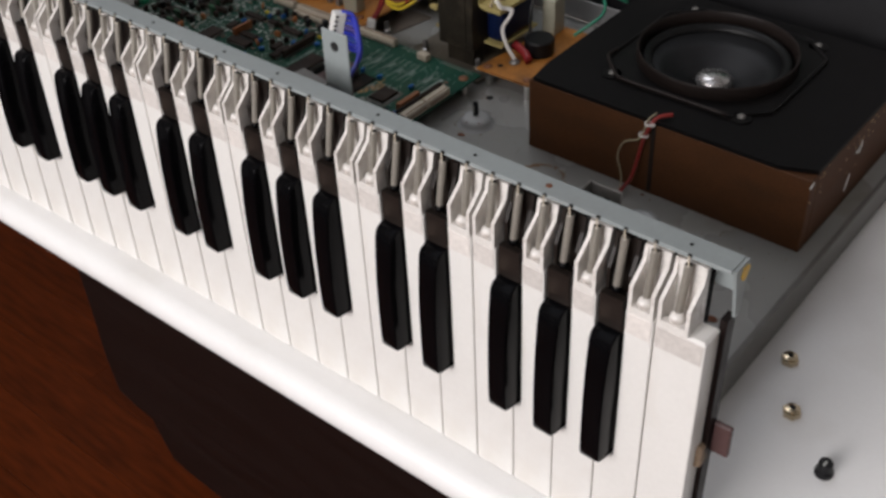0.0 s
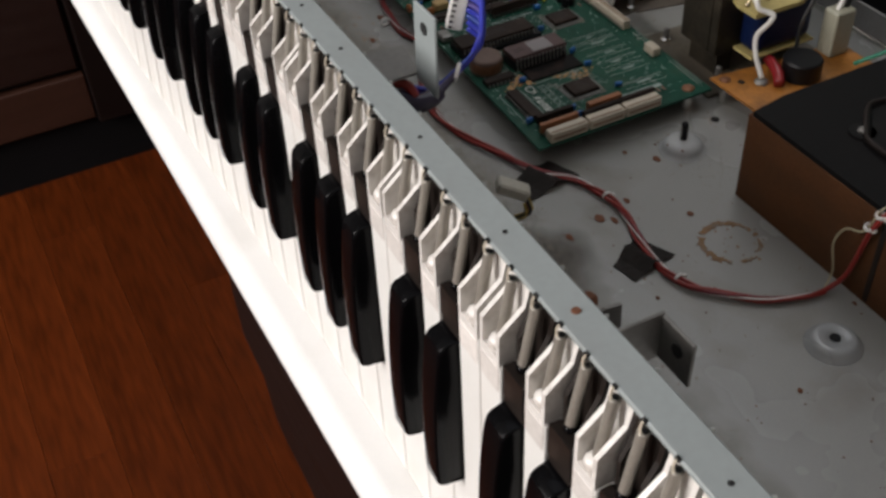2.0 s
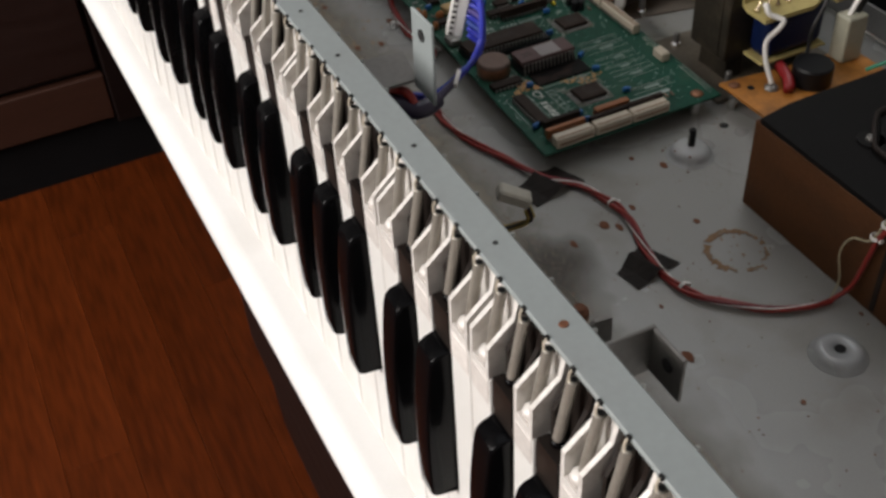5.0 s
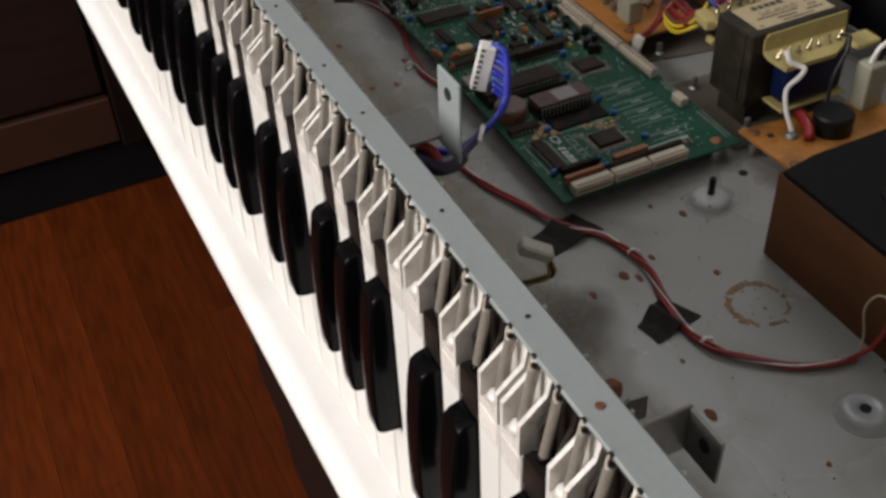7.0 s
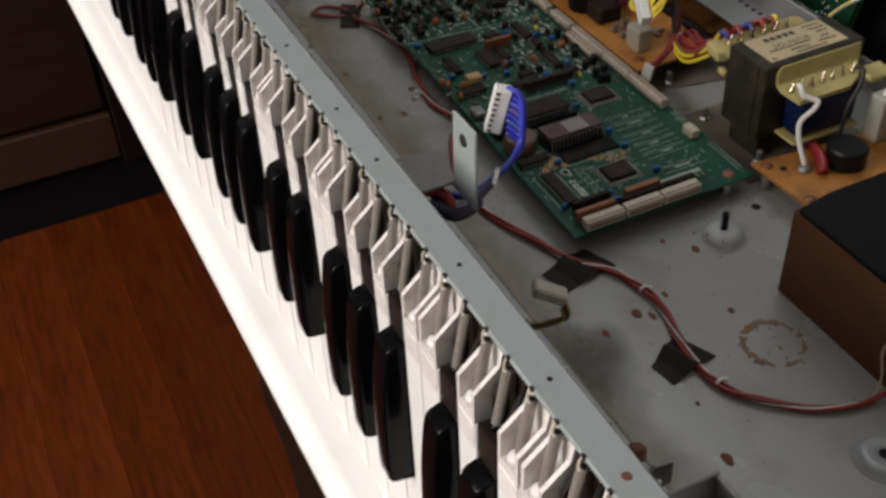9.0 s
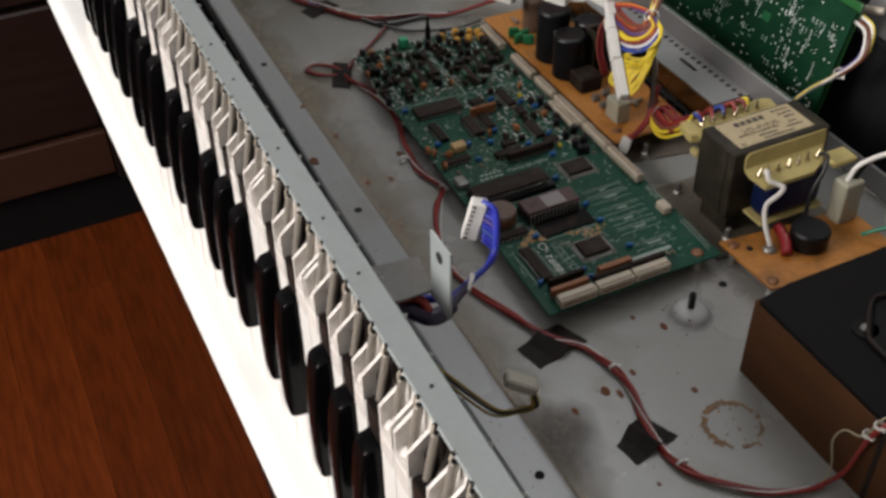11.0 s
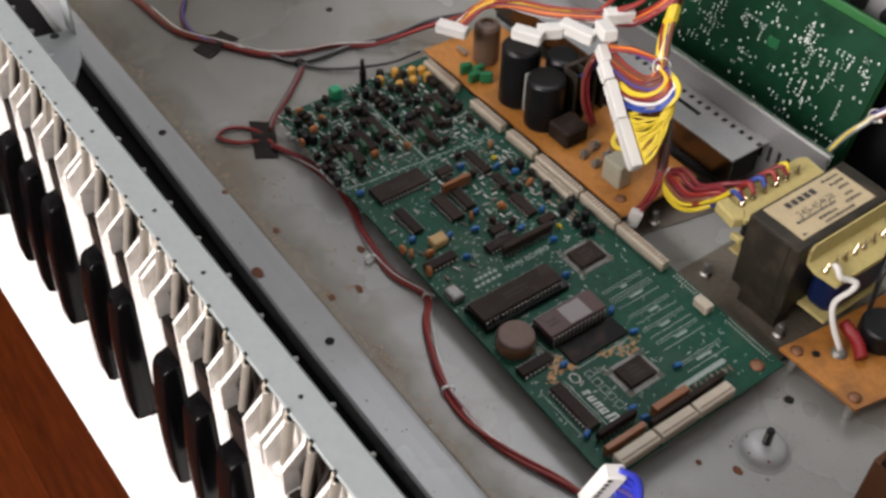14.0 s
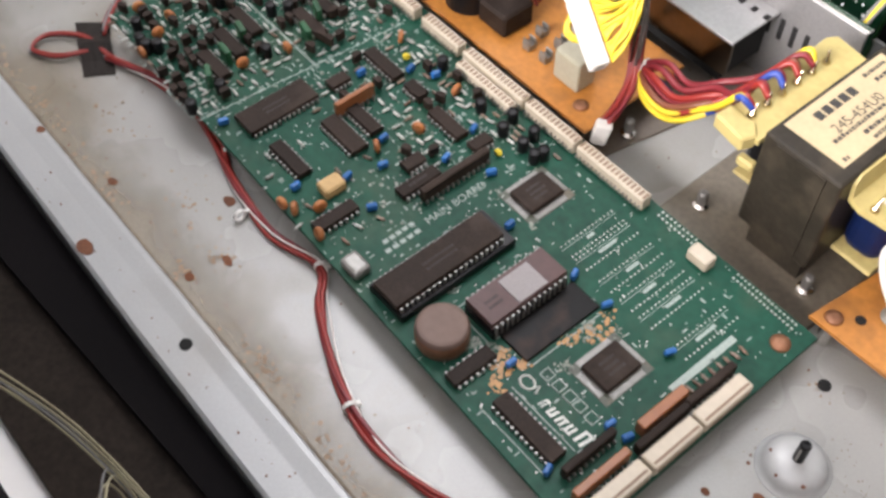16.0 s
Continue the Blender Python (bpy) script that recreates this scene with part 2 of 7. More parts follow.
LIDGREY = mat("grey_lid_paint", (0.22, 0.216, 0.22), 0.5, vary=0.06, blotch=10, dirt=(0.3, 0.28, 0.26), dirt_amount=0.3, dirt_scale=20)
FLUX = mat("orange_flux_residue", (0.42, 0.22, 0.08), 0.5, vary=0.3, grain=700, blotch=120)
YELLOWPAINT = mat("yellow_paint_mark", (0.70, 0.42, 0.03), 0.5, vary=0.1)
WIRE = {k: mat(k + "_wire", c, 0.4, vary=0.08) for k, c in dict(
    red=(0.24, 0.020, 0.015), white=(0.74, 0.72, 0.68), yellow=(0.66, 0.50, 0.03), cream=(0.34, 0.31, 0.20), ochre=(0.30, 0.21, 0.045), royal=(0.022, 0.032, 0.36), orange=(0.62, 0.17, 0.02), blue=(0.02, 0.05, 0.26),
    brown=(0.16, 0.05, 0.025), black=(0.014, 0.014, 0.014), grey=(0.17, 0.17, 0.17), violet=(0.07, 0.05, 0.22), inkviolet=(0.022, 0.016, 0.04), green=(0.02, 0.2, 0.12), maroon=(0.17, 0.016, 0.022)).items()}


def stain(name, color, amount, inner, outer, centre=None):
    """A soft-edged patch of colour in uneven tongues: it thins out along world y, or away from a centre, from inner to
    outer.
    """
    m = mat(name, color, 0.45, spec=0.4, vary=0.15, grain=900, blotch=30)
    nd, lk = m.node_tree.nodes, m.node_tree.links
    geo, noise = nd.new("ShaderNodeNewGeometry"), nd.new("ShaderNodeTexNoise")
    noise.inputs["Scale"].default_value, noise.inputs["Detail"].default_value = 38, 5
    lk.new(geo.outputs["Position"], noise.inputs["Vector"])
    if centre:
        far = nd.new("ShaderNodeVectorMath")
        far.operation = "DISTANCE"
        far.inputs[1].default_value = centre
        lk.new(geo.outputs["Position"], far.inputs[0])
        reach = far.outputs["Value"]
    else:
        sep = nd.new("ShaderNodeSeparateXYZ")
        lk.new(geo.outputs["Position"], sep.inputs[0])
        reach = sep.outputs["Y"]
    wob, ramp = nd.new("ShaderNodeMath"), nd.new("ShaderNodeMapRange")
    wob.operation = "MULTIPLY_ADD"
    wob.inputs[1].default_value = 0.034
    lk.new(noise.outputs["Fac"], wob.inputs[0]), lk.new(reach, wob.inputs[2])
    for k, v in zip(("From Min", "From Max", "To Min", "To Max"), (inner + 0.017, outer + 0.017, amount, 0.0)):
        ramp.inputs[k].default_value = v
    lk.new(wob.outputs[0], ramp.inputs["Value"]), lk.new(ramp.outputs[0], nd["Principled BSDF"].inputs["Alpha"])
    return m


STEPSTAIN = stain("yellowed_step_stain", (0.31, 0.270, 0.205), 0.65, 0.400, 0.424)
DARKPATCH = stain("dark_brown_patch", (0.075, 0.058, 0.040), 0.8, 0.000, 0.034, (-0.378, 0.404, -0.002))
# Olive staining that also paints the far floor darker
FARFILM = stain("olive_far_film", (0.150, 0.135, 0.100), 0.5, 0.03, 0.16, (-0.95, 0.43, -0.002))


# ---- building helpers ----
def part(name, bm, material, parent=None, label="", smooth=False):
    """Links a bmesh as one mesh object, under a parent if given."""
    me = bpy.data.meshes.new(name)
    bm.to_mesh(me)
    bm.free()
    return linked(name, me, material, parent, label, smooth)


def linked(name, me, material=None, parent=None, label="", smooth=False, at=None):
    if material is not None and not me.materials:
        me.materials.append(material)
    if smooth:
        me.shade_smooth()
    ob = new(name, me)
    if parent is not None:
        ob.parent = parent
    if at is not None:
        ob.matrix_basis = at
    if label:
        tagged(ob, label)
    return ob


def thing(name, label, category, group="", kind="", at=None):
    ob = new(name)
    ob.empty_display_size = 0.01
    if at is not None:
        ob.matrix_basis = at
    return tagged(ob, label, category, group, kind)


def mesh_of(name, bm, material, smooth=False):
    me = bpy.data.meshes.new(name)
    bm.to_mesh(me)
    bm.free()
    me.materials.append(material)
    if smooth:
        me.shade_smooth()
    return me


def add_box(bm, x0, x1, y0, y1, z0, z1, bev=0.0, seg=1):
    r = bmesh.ops.create_cube(bm, size=1)
    vs = r["verts"]
    for v in vs:
        v.co = Vector((x0 if v.co.x < 0 else x1, y0 if v.co.y < 0 else y1, z0 if v.co.z < 0 else z1))
    if bev:
        es = list({e for v in vs for e in v.link_edges})
        bmesh.ops.bevel(bm, geom=es, offset=bev, segments=seg, affect="EDGES", profile=0.5)
    return bm


def box(x0, x1, y0, y1, z0, z1, bev=0.0, seg=1):
    return add_box(bmesh.new(), x0, x1, y0, y1, z0, z1, bev, seg)


def add_lathe(bm, profile, n=24, at=(0, 0, 0), axis="z", loop=False):
    """Turns (radius, height) pairs round an axis through at."""
    rings = []
    for r, h in profile:
        ring = []
        for i in range(n):
            a = 2 * math.pi * i / n
            c, s = r * math.cos(a), r * math.sin(a)
            p = {"z": (c, s, h), "x": (h, c, s), "y": (s, h, c)}[axis]
            ring.append(bm.verts.new(Vector(p) + Vector(at)))
        rings.append(ring)
    for a, b in zip(rings, rings[1:]):
        for i in range(n):
            bm.faces.new((a[i], a[(i + 1) % n], b[(i + 1) % n], b[i]))
    if loop:
        a, b = rings[-1], rings[0]
        for i in range(n):
            bm.faces.new((a[i], a[(i + 1) % n], b[(i + 1) % n], b[i]))
        return bm
    for ring, flip in ((rings[0], True), (rings[-1], False)):
        bm.faces.new(ring[::-1] if flip else ring)
    return bm


def lathe(profile, n=24, at=(0, 0, 0), axis="z", loop=False):
    return add_lathe(bmesh.new(), profile, n, at, axis, loop)


def add_prism(bm, pts, axis, a, b):
    """Extrudes a polygon along an axis from a to b; pts are the other two coordinates in x, y, z order."""
    def place(u, v, w):
        return {"x": (w, u, v), "y": (u, w, v), "z": (u, v, w)}[axis]
    lo = [bm.verts.new(place(u, v, a)) for u, v in pts]
    hi = [bm.verts.new(place(u, v, b)) for u, v in pts]
    n = len(pts)
    fs = [bm.faces.new(lo[::-1]), bm.faces.new(hi)]
    for i in range(n):
        fs.append(bm.faces.new((lo[i], lo[(i + 1) % n], hi[(i + 1) % n], hi[i])))
    bmesh.ops.recalc_face_normals(bm, faces=fs)
    return bm


def prism(pts, axis, a, b, bev=0.0, seg=1):
    bm = add_prism(bmesh.new(), pts, axis, a, b)
    if bev:
        bmesh.ops.bevel(bm, geom=list(bm.edges), offset=bev, segments=seg, affect="EDGES", profile=0.5)
    return bm


def smooth_path(pts, steps=6):
    p = [Vector(q) for q in pts]
    p = [p[0] * 2 - p[1]] + p + [p[-1] * 2 - p[-2]]
    out = []
    for i in range(1, len(p) - 2):
        for k in range(steps):
            t = k / steps
            a, b, c, d = p[i - 1], p[i], p[i + 1], p[i + 2]
            out.append(0.5 * ((2 * b) + (c - a) * t + (2 * a - 5 * b + 4 * c - d) * t * t + (3 * b - a - 3 * c + d) * t ** 3))
    out.append(p[-2])
    return out


def add_tube(bm, pts, r, n=6, steps=6):
    path = smooth_path(pts, steps) if steps else [Vector(q) for q in pts]
    up = Vector((0.13, 0.21, 0.97))
    rings = []
    for i, q in enumerate(path):
        d = (path[min(i + 1, len(path) - 1)] - path[max(i - 1, 0)]).normalized()
        s = d.cross(up)
        s = s.normalized() if s.length > 1e-4 else Vector((1, 0, 0))
        u = s.cross(d).normalized()
        up = u
        rings.append([bm.verts.new(q + (s * math.cos(2 * math.pi * k / n) + u * math.sin(2 * math.pi * k / n)) * r) for k in range(n)])
    for a, b in zip(rings, rings[1:]):
        for i in range(n):
            bm.faces.new((a[i], a[(i + 1) % n], b[(i + 1) % n], b[i]))
    bm.faces.new(rings[0][::-1]), bm.faces.new(rings[-1])
    return bm


def tube(pts, r, n=6, steps=6):
    return add_tube(bmesh.new(), pts, r, n, steps)


def text_mesh(name, body, size, material, parent, m):
    """Lettering in the built-in font, turned into a mesh lying on m's plane."""
    cu = bpy.data.curves.new(name, "FONT")
    cu.body, cu.size, cu.align_x, cu.align_y = body, size, "CENTER", "CENTER"
    tmp = bpy.data.objects.new(name, cu)
    scene.collection.objects.link(tmp)
    me = bpy.data.meshes.new_from_object(tmp.evaluated_get(bpy.context.evaluated_depsgraph_get()))
    bpy.data.objects.remove(tmp)
    me.materials.clear()
    return linked(name, me, material, parent, at=m)


def blob(cx, cy, r, z, rnd, n=16, squash=1.0):
    """An uneven flat patch, a little proud of its surface."""
    bm = bmesh.new()
    k = [rnd.uniform(0.7, 1.15) for _ in range(n)]
    k = [(k[i - 1] + k[i] * 2 + k[(i + 1) % n]) / 4 for i in range(n)]
    ring = [(cx + r * k[i] * math.cos(6.2832 * i / n), cy + r * squash * k[i] * math.sin(6.2832 * i / n)) for i in range(n)]
    add_prism(bm, ring, "z", z - 0.0002, z + 0.0002)
    return bm


# ---- room ----
FLOOR_Z, TABLE_Z = -0.78, -0.024
RX0, RX1, RY0, RY1, RZ1 = -2.2, 1.6, -1.9, 1.7, 1.65


def room():
    st = dict(kind="structure")
    floor = tagged(part("floor", box(RX0, RX1, RY0, RY1, FLOOR_Z - 0.06, FLOOR_Z - 0.012), DARKWOOD), "dark gap under red-brown floor planks", "floor", **st)
    bm = bmesh.new()
    # openings cut for the two added overhead lamps
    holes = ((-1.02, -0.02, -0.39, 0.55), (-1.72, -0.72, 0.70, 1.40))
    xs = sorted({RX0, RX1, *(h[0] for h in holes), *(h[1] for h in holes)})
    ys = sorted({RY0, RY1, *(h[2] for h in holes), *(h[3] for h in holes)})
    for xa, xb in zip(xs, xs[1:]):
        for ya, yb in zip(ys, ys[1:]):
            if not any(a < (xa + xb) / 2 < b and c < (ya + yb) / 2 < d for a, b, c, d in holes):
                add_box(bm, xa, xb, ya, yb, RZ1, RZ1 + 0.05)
    tagged(part("ceiling", bm, CEILING), "plain off-white ceiling with openings for two added lamps", "ceiling", **st)
    tagged(part("wall_north", box(RX0, RX1, RY1, RY1 + 0.1, FLOOR_Z, RZ1), CEILING), "plain white wall", "wall", **st)
    tagged(part("wall_east", box(RX1, RX1 + 0.1, RY0, RY1, FLOOR_Z, RZ1), WALL), "plain off-white wall", "wall", **st)
    tagged(part("wall_west", box(RX0 - 0.1, RX0, RY0, RY1, FLOOR_Z, RZ1), WALL), "plain off-white wall", "wall", **st)
    bm = bmesh.new()
    wx0, wx1, wz0, wz1 = -1.32, 0.22, 0.28, 1.62
    add_box(bm, RX0, wx0, RY0 - 0.1, RY0, FLOOR_Z, RZ1)
    add_box(bm, wx1, RX1, RY0 - 0.1, RY0, FLOOR_Z, RZ1)
    add_box(bm, wx0, wx1, RY0 - 0.1, RY0, FLOOR_Z, wz0)
    add_box(bm, wx0, wx1, RY0 - 0.1, RY0, wz1, RZ1)
    tagged(part("wall_south", bm, WALL), "plain off-white wall with a window opening", "wall", **st)
    # planks along x
    rnd = random.Random(4)
    meshes = {}
    y = RY0
    while y < RY1 - 0.05:
        x = RX0 - rnd.uniform(0, 0.9)
        while x < RX1:
            ln = rnd.choice((0.9, 1.2, 1.5))
            x0, x1 = max(x, RX0), min(x + ln, RX1)
            key = round(x1 - x0, 3)
            if key > 0.01:
                if key not in meshes:
                    meshes[key] = mesh_of("floor_plank", box(0.0002, key - 0.0002, 0.0002, 0.0898, -0.012, 0, 0.0004), FLOORWOOD)
                linked("floor_plank", meshes[key], parent=floor, at=pose(x0, y, FLOOR_Z))
            x += ln
        y += 0.09


room()


def table():
    t = thing("table", "white laminate table with a rounded front edge under the opened instrument", "table")
    r = 0.0120
    pts = [(0.2692 + r - r * math.cos(radians(a)), TABLE_Z - 0.0006 - r + r * math.sin(radians(a))) for a in range(-90, 91, 10)]
    bm = prism(pts + [(0.310, TABLE_Z), (1.05, TABLE_Z), (1.05, TABLE_Z - 2 * r - 0.0006)], "x", -1.45, 0.55)
    for v in bm.verts:
        if v.co.y < 0.30:
            v.co.y += 0.0155 * (v.co.x + 0.4)
    part("tabletop", bm, TABLE, t)
    # near-black board under the front edge, outlined to fit the camera's view
    top = TABLE_Z - 0.0006 - 2 * r
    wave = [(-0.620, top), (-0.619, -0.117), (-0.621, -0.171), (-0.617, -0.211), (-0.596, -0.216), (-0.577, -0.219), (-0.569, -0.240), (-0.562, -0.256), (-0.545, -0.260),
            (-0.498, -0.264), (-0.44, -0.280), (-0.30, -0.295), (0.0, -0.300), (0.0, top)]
    part("apron", prism(wave, "y", 0.290, 0.312), DARKWOOD, t, "dark brown board with a curved lower edge")
    leg = mesh_of("leg", prism([(-0.03, -0.03), (0.03, -0.03), (0.03, 0.03), (-0.03, 0.03)], "z", FLOOR_Z, top, 0.004), DARKWOOD)
    for x, y in ((-1.05, 0.62), (0.45, 0.40), (-1.05, 0.98), (0.45, 0.98)):
        linked("leg", leg, parent=t, at=pose(x, y, 0))


table()


def cabinet():
    c = thing("cabinet", "dark reddish wooden cabinet with a lighter rail standing on the floor", "cabinet")
    x = -1.70
    part("plinth", box(-2.15, x - 0.015, -0.6, 0.42, FLOOR_Z, FLOOR_Z + 0.10), FLATBLACK, c)
    part("corner_post", box(-2.15, x + 0.01, 0.328, 0.42, FLOOR_Z + 0.10, 0.2, 0.003), DARKWOOD, c)
    part("body", box(-2.15, x - 0.02, -0.6, 0.328, FLOOR_Z + 0.10, 0.2), DARKWOOD, c)
    part("rail", box(x - 0.02, x, -0.6, 0.326, -0.672, -0.586, 0.002), CABRAIL, c, "brown wooden bottom rail")
    for k in range(3):
        d = part("drawer_front", box(x - 0.02, x - 0.004, -0.58, 0.322, -0.576 + k * 0.24, -0.346 + k * 0.24, 0.004), CABINET, c)
        part("drawer_pull", lathe([(0.004, 0), (0.004, 0.012), (0.012, 0.018), (0.012, 0.024), (0.004, 0.028)], 16, (x - 0.004, -0.13, -0.46 + k * 0.24), "x"), BRASS, d)


cabinet()


# ---- lower case ----
CX0, CX1, CY0, CY1 = -1.125, -0.160, 0.3752, 0.700


def chassis():
    c = thing("instrument_chassis", "stained grey steel bottom pan of an opened electronic keyboard", "chassis")
    bm = bmesh.new()
    # floor sheet, raised strip along the front, folded front edge
    sec = [(CY0, -0.018), (CY0, -0.0015), (CY0 + 0.0015, 0.0), (0.3890, 0.0), (0.3955, 0.0004), (0.3975, 0.0001), (0.3984, -0.0012), (0.3984, -0.0042),
           (0.3955, -0.002), (CY0 + 0.0025, -0.002), (CY0 + 0.002, -0.018)]
    skew = lambda x: 0.008 * max(0.0, -0.62 - x) / 0.43
    strip = bmesh.new()
    for xa, xb in ((-0.62, CX1), (-1.047, -0.62)):
        add_prism(strip, sec, "x", xa, xb)
    for v in strip.verts:
        if v.co.y < 0.380:
            v.co.y += skew(v.co.x)
        elif v.co.x < -1.04:
            v.co.x += 0.006
    part("front_strip", strip, CHASSIS, c)
    # brown line along the step: grime, with the step's shadow painted in
    part("step_grime", prism([(-1.03, 0.3986), (-0.17, 0.3986), (-0.17, 0.3996), (-0.4, 0.4002), (-0.6, 0.3994), (-0.8, 0.4001), (-1.03, 0.3994)], "z", -0.0024, -0.0019), GRIMESHADOW, c, "brown line of grime and painted shadow along the step")
    part("end_recess", box(CX0, -1.0475, CY0 + 0.0075, 0.3982, -0.0235, -0.0125), FLATBLACK, c, "near-black box at the end of the strip")
    add_box(bm, CX0, CX1, 0.3984, CY1, -0.0042, -0.0022)
    part("floor_sheet", bm, FLOORPAINT, c, "grey painted floor with dusty brown stains")
    # dark sheet down to the table, in place of the shadow under the pan
    part("side_fold", box(CX1 - 0.0012, CX1 + 0.0022, CY0 + 0.002, CY1, -0.0225, 0.0010, 0.0005), BRKSTEEL, c, "dark side sheet covering the shadowed gap under the pan")
    part("side_fold", box(CX0 - 0.0005, CX0 + 0.0015, CY0 + 0.002, CY1, -0.018, 0.03, 0.0005), CHASSIS, c)
    part("rear_fold", box(CX0, CX1, CY1 - 0.0005, CY1 + 0.0015, -0.018, 0.018, 0.0005), ZINC, c)
    # near-black block between the front strip and the key assembly
    part("front_channel", prism([(-1.1245, 0.3517), (-0.70, 0.3522), (-0.555, 0.3612), (-0.17, 0.3612), (-0.17, CY0 - 0.0005), (-0.62, CY0 - 0.0005), (-1.047, CY0 + 0.0073), (-1.1245, CY0 + 0.0073)], "z", -0.0235, -0.0125), FLATBLACK, c, "near-black channel behind the key assembly")
    # dark sheet over the table, standing in for the key assembly's shadow
    part("lower_lip", prism([(CX0, 0.3185), (-0.17, 0.3185), (-0.17, 0.3610), (-0.555, 0.3610), (-0.70, 0.3520), (CX0, 0.3515)], "z", -0.0235, -0.0190), LIPSHADE, c, "dark lip painted in place of the key assembly's shadow")
    foot = mesh_of("foot", lathe([(0.011, 0), (0.012, 0.003), (0.010, 0.012)], 16), BLACKPL)
    for x, y in ((-0.19, 0.40), (-0.19, 0.67), (-1.09, 0.40), (-1.09, 0.67)):
        linked("foot", foot, parent=c, at=pose(x, y, TABLE_Z))
    # bosses pressed up from the sheet
    boss = mesh_of("boss", lathe([(0.0142, -0.0024), (0.0130, -0.0017), (0.0116, 0.0004), (0.0102, 0.0022), (0.0088, 0.0028), (0.0066, 0.0029), (0.0058, 0.0025), (0.0030, 0.0025), (0.0028, 0.0012)], 36), CHASSIS, True)
    hole = mesh_of("screw_hole", lathe([(0.0026, 0.0020), (0.0026, 0.0027)], 16), HOLLOWSHADE)
    for x, y, r in ((-0.2645, 0.4925, 1.0), (-0.93, 0.60, 0.9)):
        b = linked("boss", boss, parent=c, at=pose(x, y, -0.0001) @ Matrix.Diagonal((r, r, r, 1)))
        linked("screw_hole", hole, parent=b)
    hole2 = mesh_of("floor_hole", lathe([(0.0026, -0.0002), (0.0026, 0.0004)], 16), HOLLOWSHADE)
    for x, y, z in ((-0.602, 0.387, 0), (-0.808, 0.390, 0), (-0.36, 0.388, 0), (-1.00, 0.392, 0), (-0.870, 0.5515, -0.0022), (-0.871, 0.652, -0.0022), (-0.437, 0.5585, -0.0022), (-0.30, 0.66, -0.0022)):
        linked("floor_hole", hole2, parent=c, at=pose(x, y, z))
    rnd = random.Random(9)
    spots = [(-0.395, 0.449, 5), (-0.390, 0.455, 4), (-0.390, 0.427, 4), (-0.374, 0.493, 3), (-0.297, 0.432, 5), (-0.423, 0.506, 4), (-0.629, 0.405, 3), (-0.692, 0.406, 3), (-0.651, 0.438, 4),
             (-0.626, 0.421, 4), (-0.667, 0.3800, 6), (-0.736, 0.396, 3), (-0.40, 0.47, 3), (-0.33, 0.44, 2), (-0.28, 0.52, 2), (-0.25, 0.46, 2), (-0.185, 0.44, 5), (-0.20, 0.47, 3), (-0.411, 0.514, 0.9), (-0.4345, 0.5135, 1.1), (-0.4360, 0.5165, 0.7), (-0.437, 0.494, 2), (-0.352, 0.527, 1.4)]
    for x, y, r in spots:
        z = 0.0002 if y < 0.397 else -0.002
        part("rust_spot", blob(x, y, r * 0.0008, z, rnd, squash=rnd.uniform(0.5, 0.9)), RUST, c)
    # crumbled ochre residue along the step
    gl = bmesh.new()
    for x, y, n, sx, sy in ((-0.634, 0.404, 40, 3, 2), (-0.628, 0.420, 40, 4, 2), (-0.577, 0.404, 70, 9, 2.4), (-0.70, 0.403, 50, 12, 2), (-0.75, 0.404, 50, 14, 2), (-0.80, 0.404, 50, 14, 2), (-0.53, 0.404, 40, 12, 2), (-0.87, 0.405, 40, 14, 3),
                            (-0.66, 0.425, 30, 10, 5), (-0.72, 0.425, 30, 10, 6), (-0.437, 0.556, 16, 3, 2)):
        for k in range(n):
            u, v, r = x + rnd.gauss(0, 0.001) * sx, max(0.3990, y + rnd.gauss(0, 0.001) * sy), abs(rnd.gauss(0, 0.0006)) + 0.0002
            q = [(u + r * rnd.uniform(0.5, 1) * math.cos(a), v + r * rnd.uniform(0.5, 1) * math.sin(a)) for a in (0, 1.05, 2.1, 3.14, 4.2, 5.25)]
            add_prism(gl, q, "z", -0.0023, -0.0021 + 0.000003 * k)
    tagged(part("glue_residue", gl, OCHRE, c), "", kind="stuff")
    part("step_stain", box(-1.04, -0.17, 0.3988, 0.4450, -0.0024, -0.00216), STEPSTAIN, c, "yellow-brown stain along the step")
    part("dust_film", box(-1.12, -0.78, 0.3990, 0.5600, -0.0024, -0.00208), FARFILM, c, "olive stained film that darkens the far floor")
    part("oil_stain", box(-0.430, -0.325, 0.3990, 0.4520, -0.0024, -0.00212), DARKPATCH, c, "soft dark brown patch behind the rail")
    # faint ring left by a cup-shaped part
    ring = bmesh.new()
    for k in range(40):
        a, step = 2 * math.pi * k / 40, 2 * math.pi / 40
        heavy = 1.0 if 2.2 < a < 5.2 else 0.45
        if rnd.random() < 0.55 + 0.4 * heavy:
            w0, w1 = rnd.uniform(0.0008, 0.0028) * heavy, rnd.uniform(0.0008, 0.0028) * heavy
            r0, r1 = 0.0152 + rnd.gauss(0, 0.0005), 0.0152 + rnd.gauss(0, 0.0005)
            pts = [((r0 - w0) * math.cos(a), (r0 - w0) * math.sin(a)), ((r0 + w0) * math.cos(a), (r0 + w0) * math.sin(a)),
                   ((r1 + w1) * math.cos(a + step * 0.97), (r1 + w1) * math.sin(a + step * 0.97)), ((r1 - w1) * math.cos(a + step * 0.97), (r1 - w1) * math.sin(a + step * 0.97))]
            add_prism(ring, [(-0.345 + u, 0.497 + v) for u, v in pts], "z", -0.0024, -0.0019)
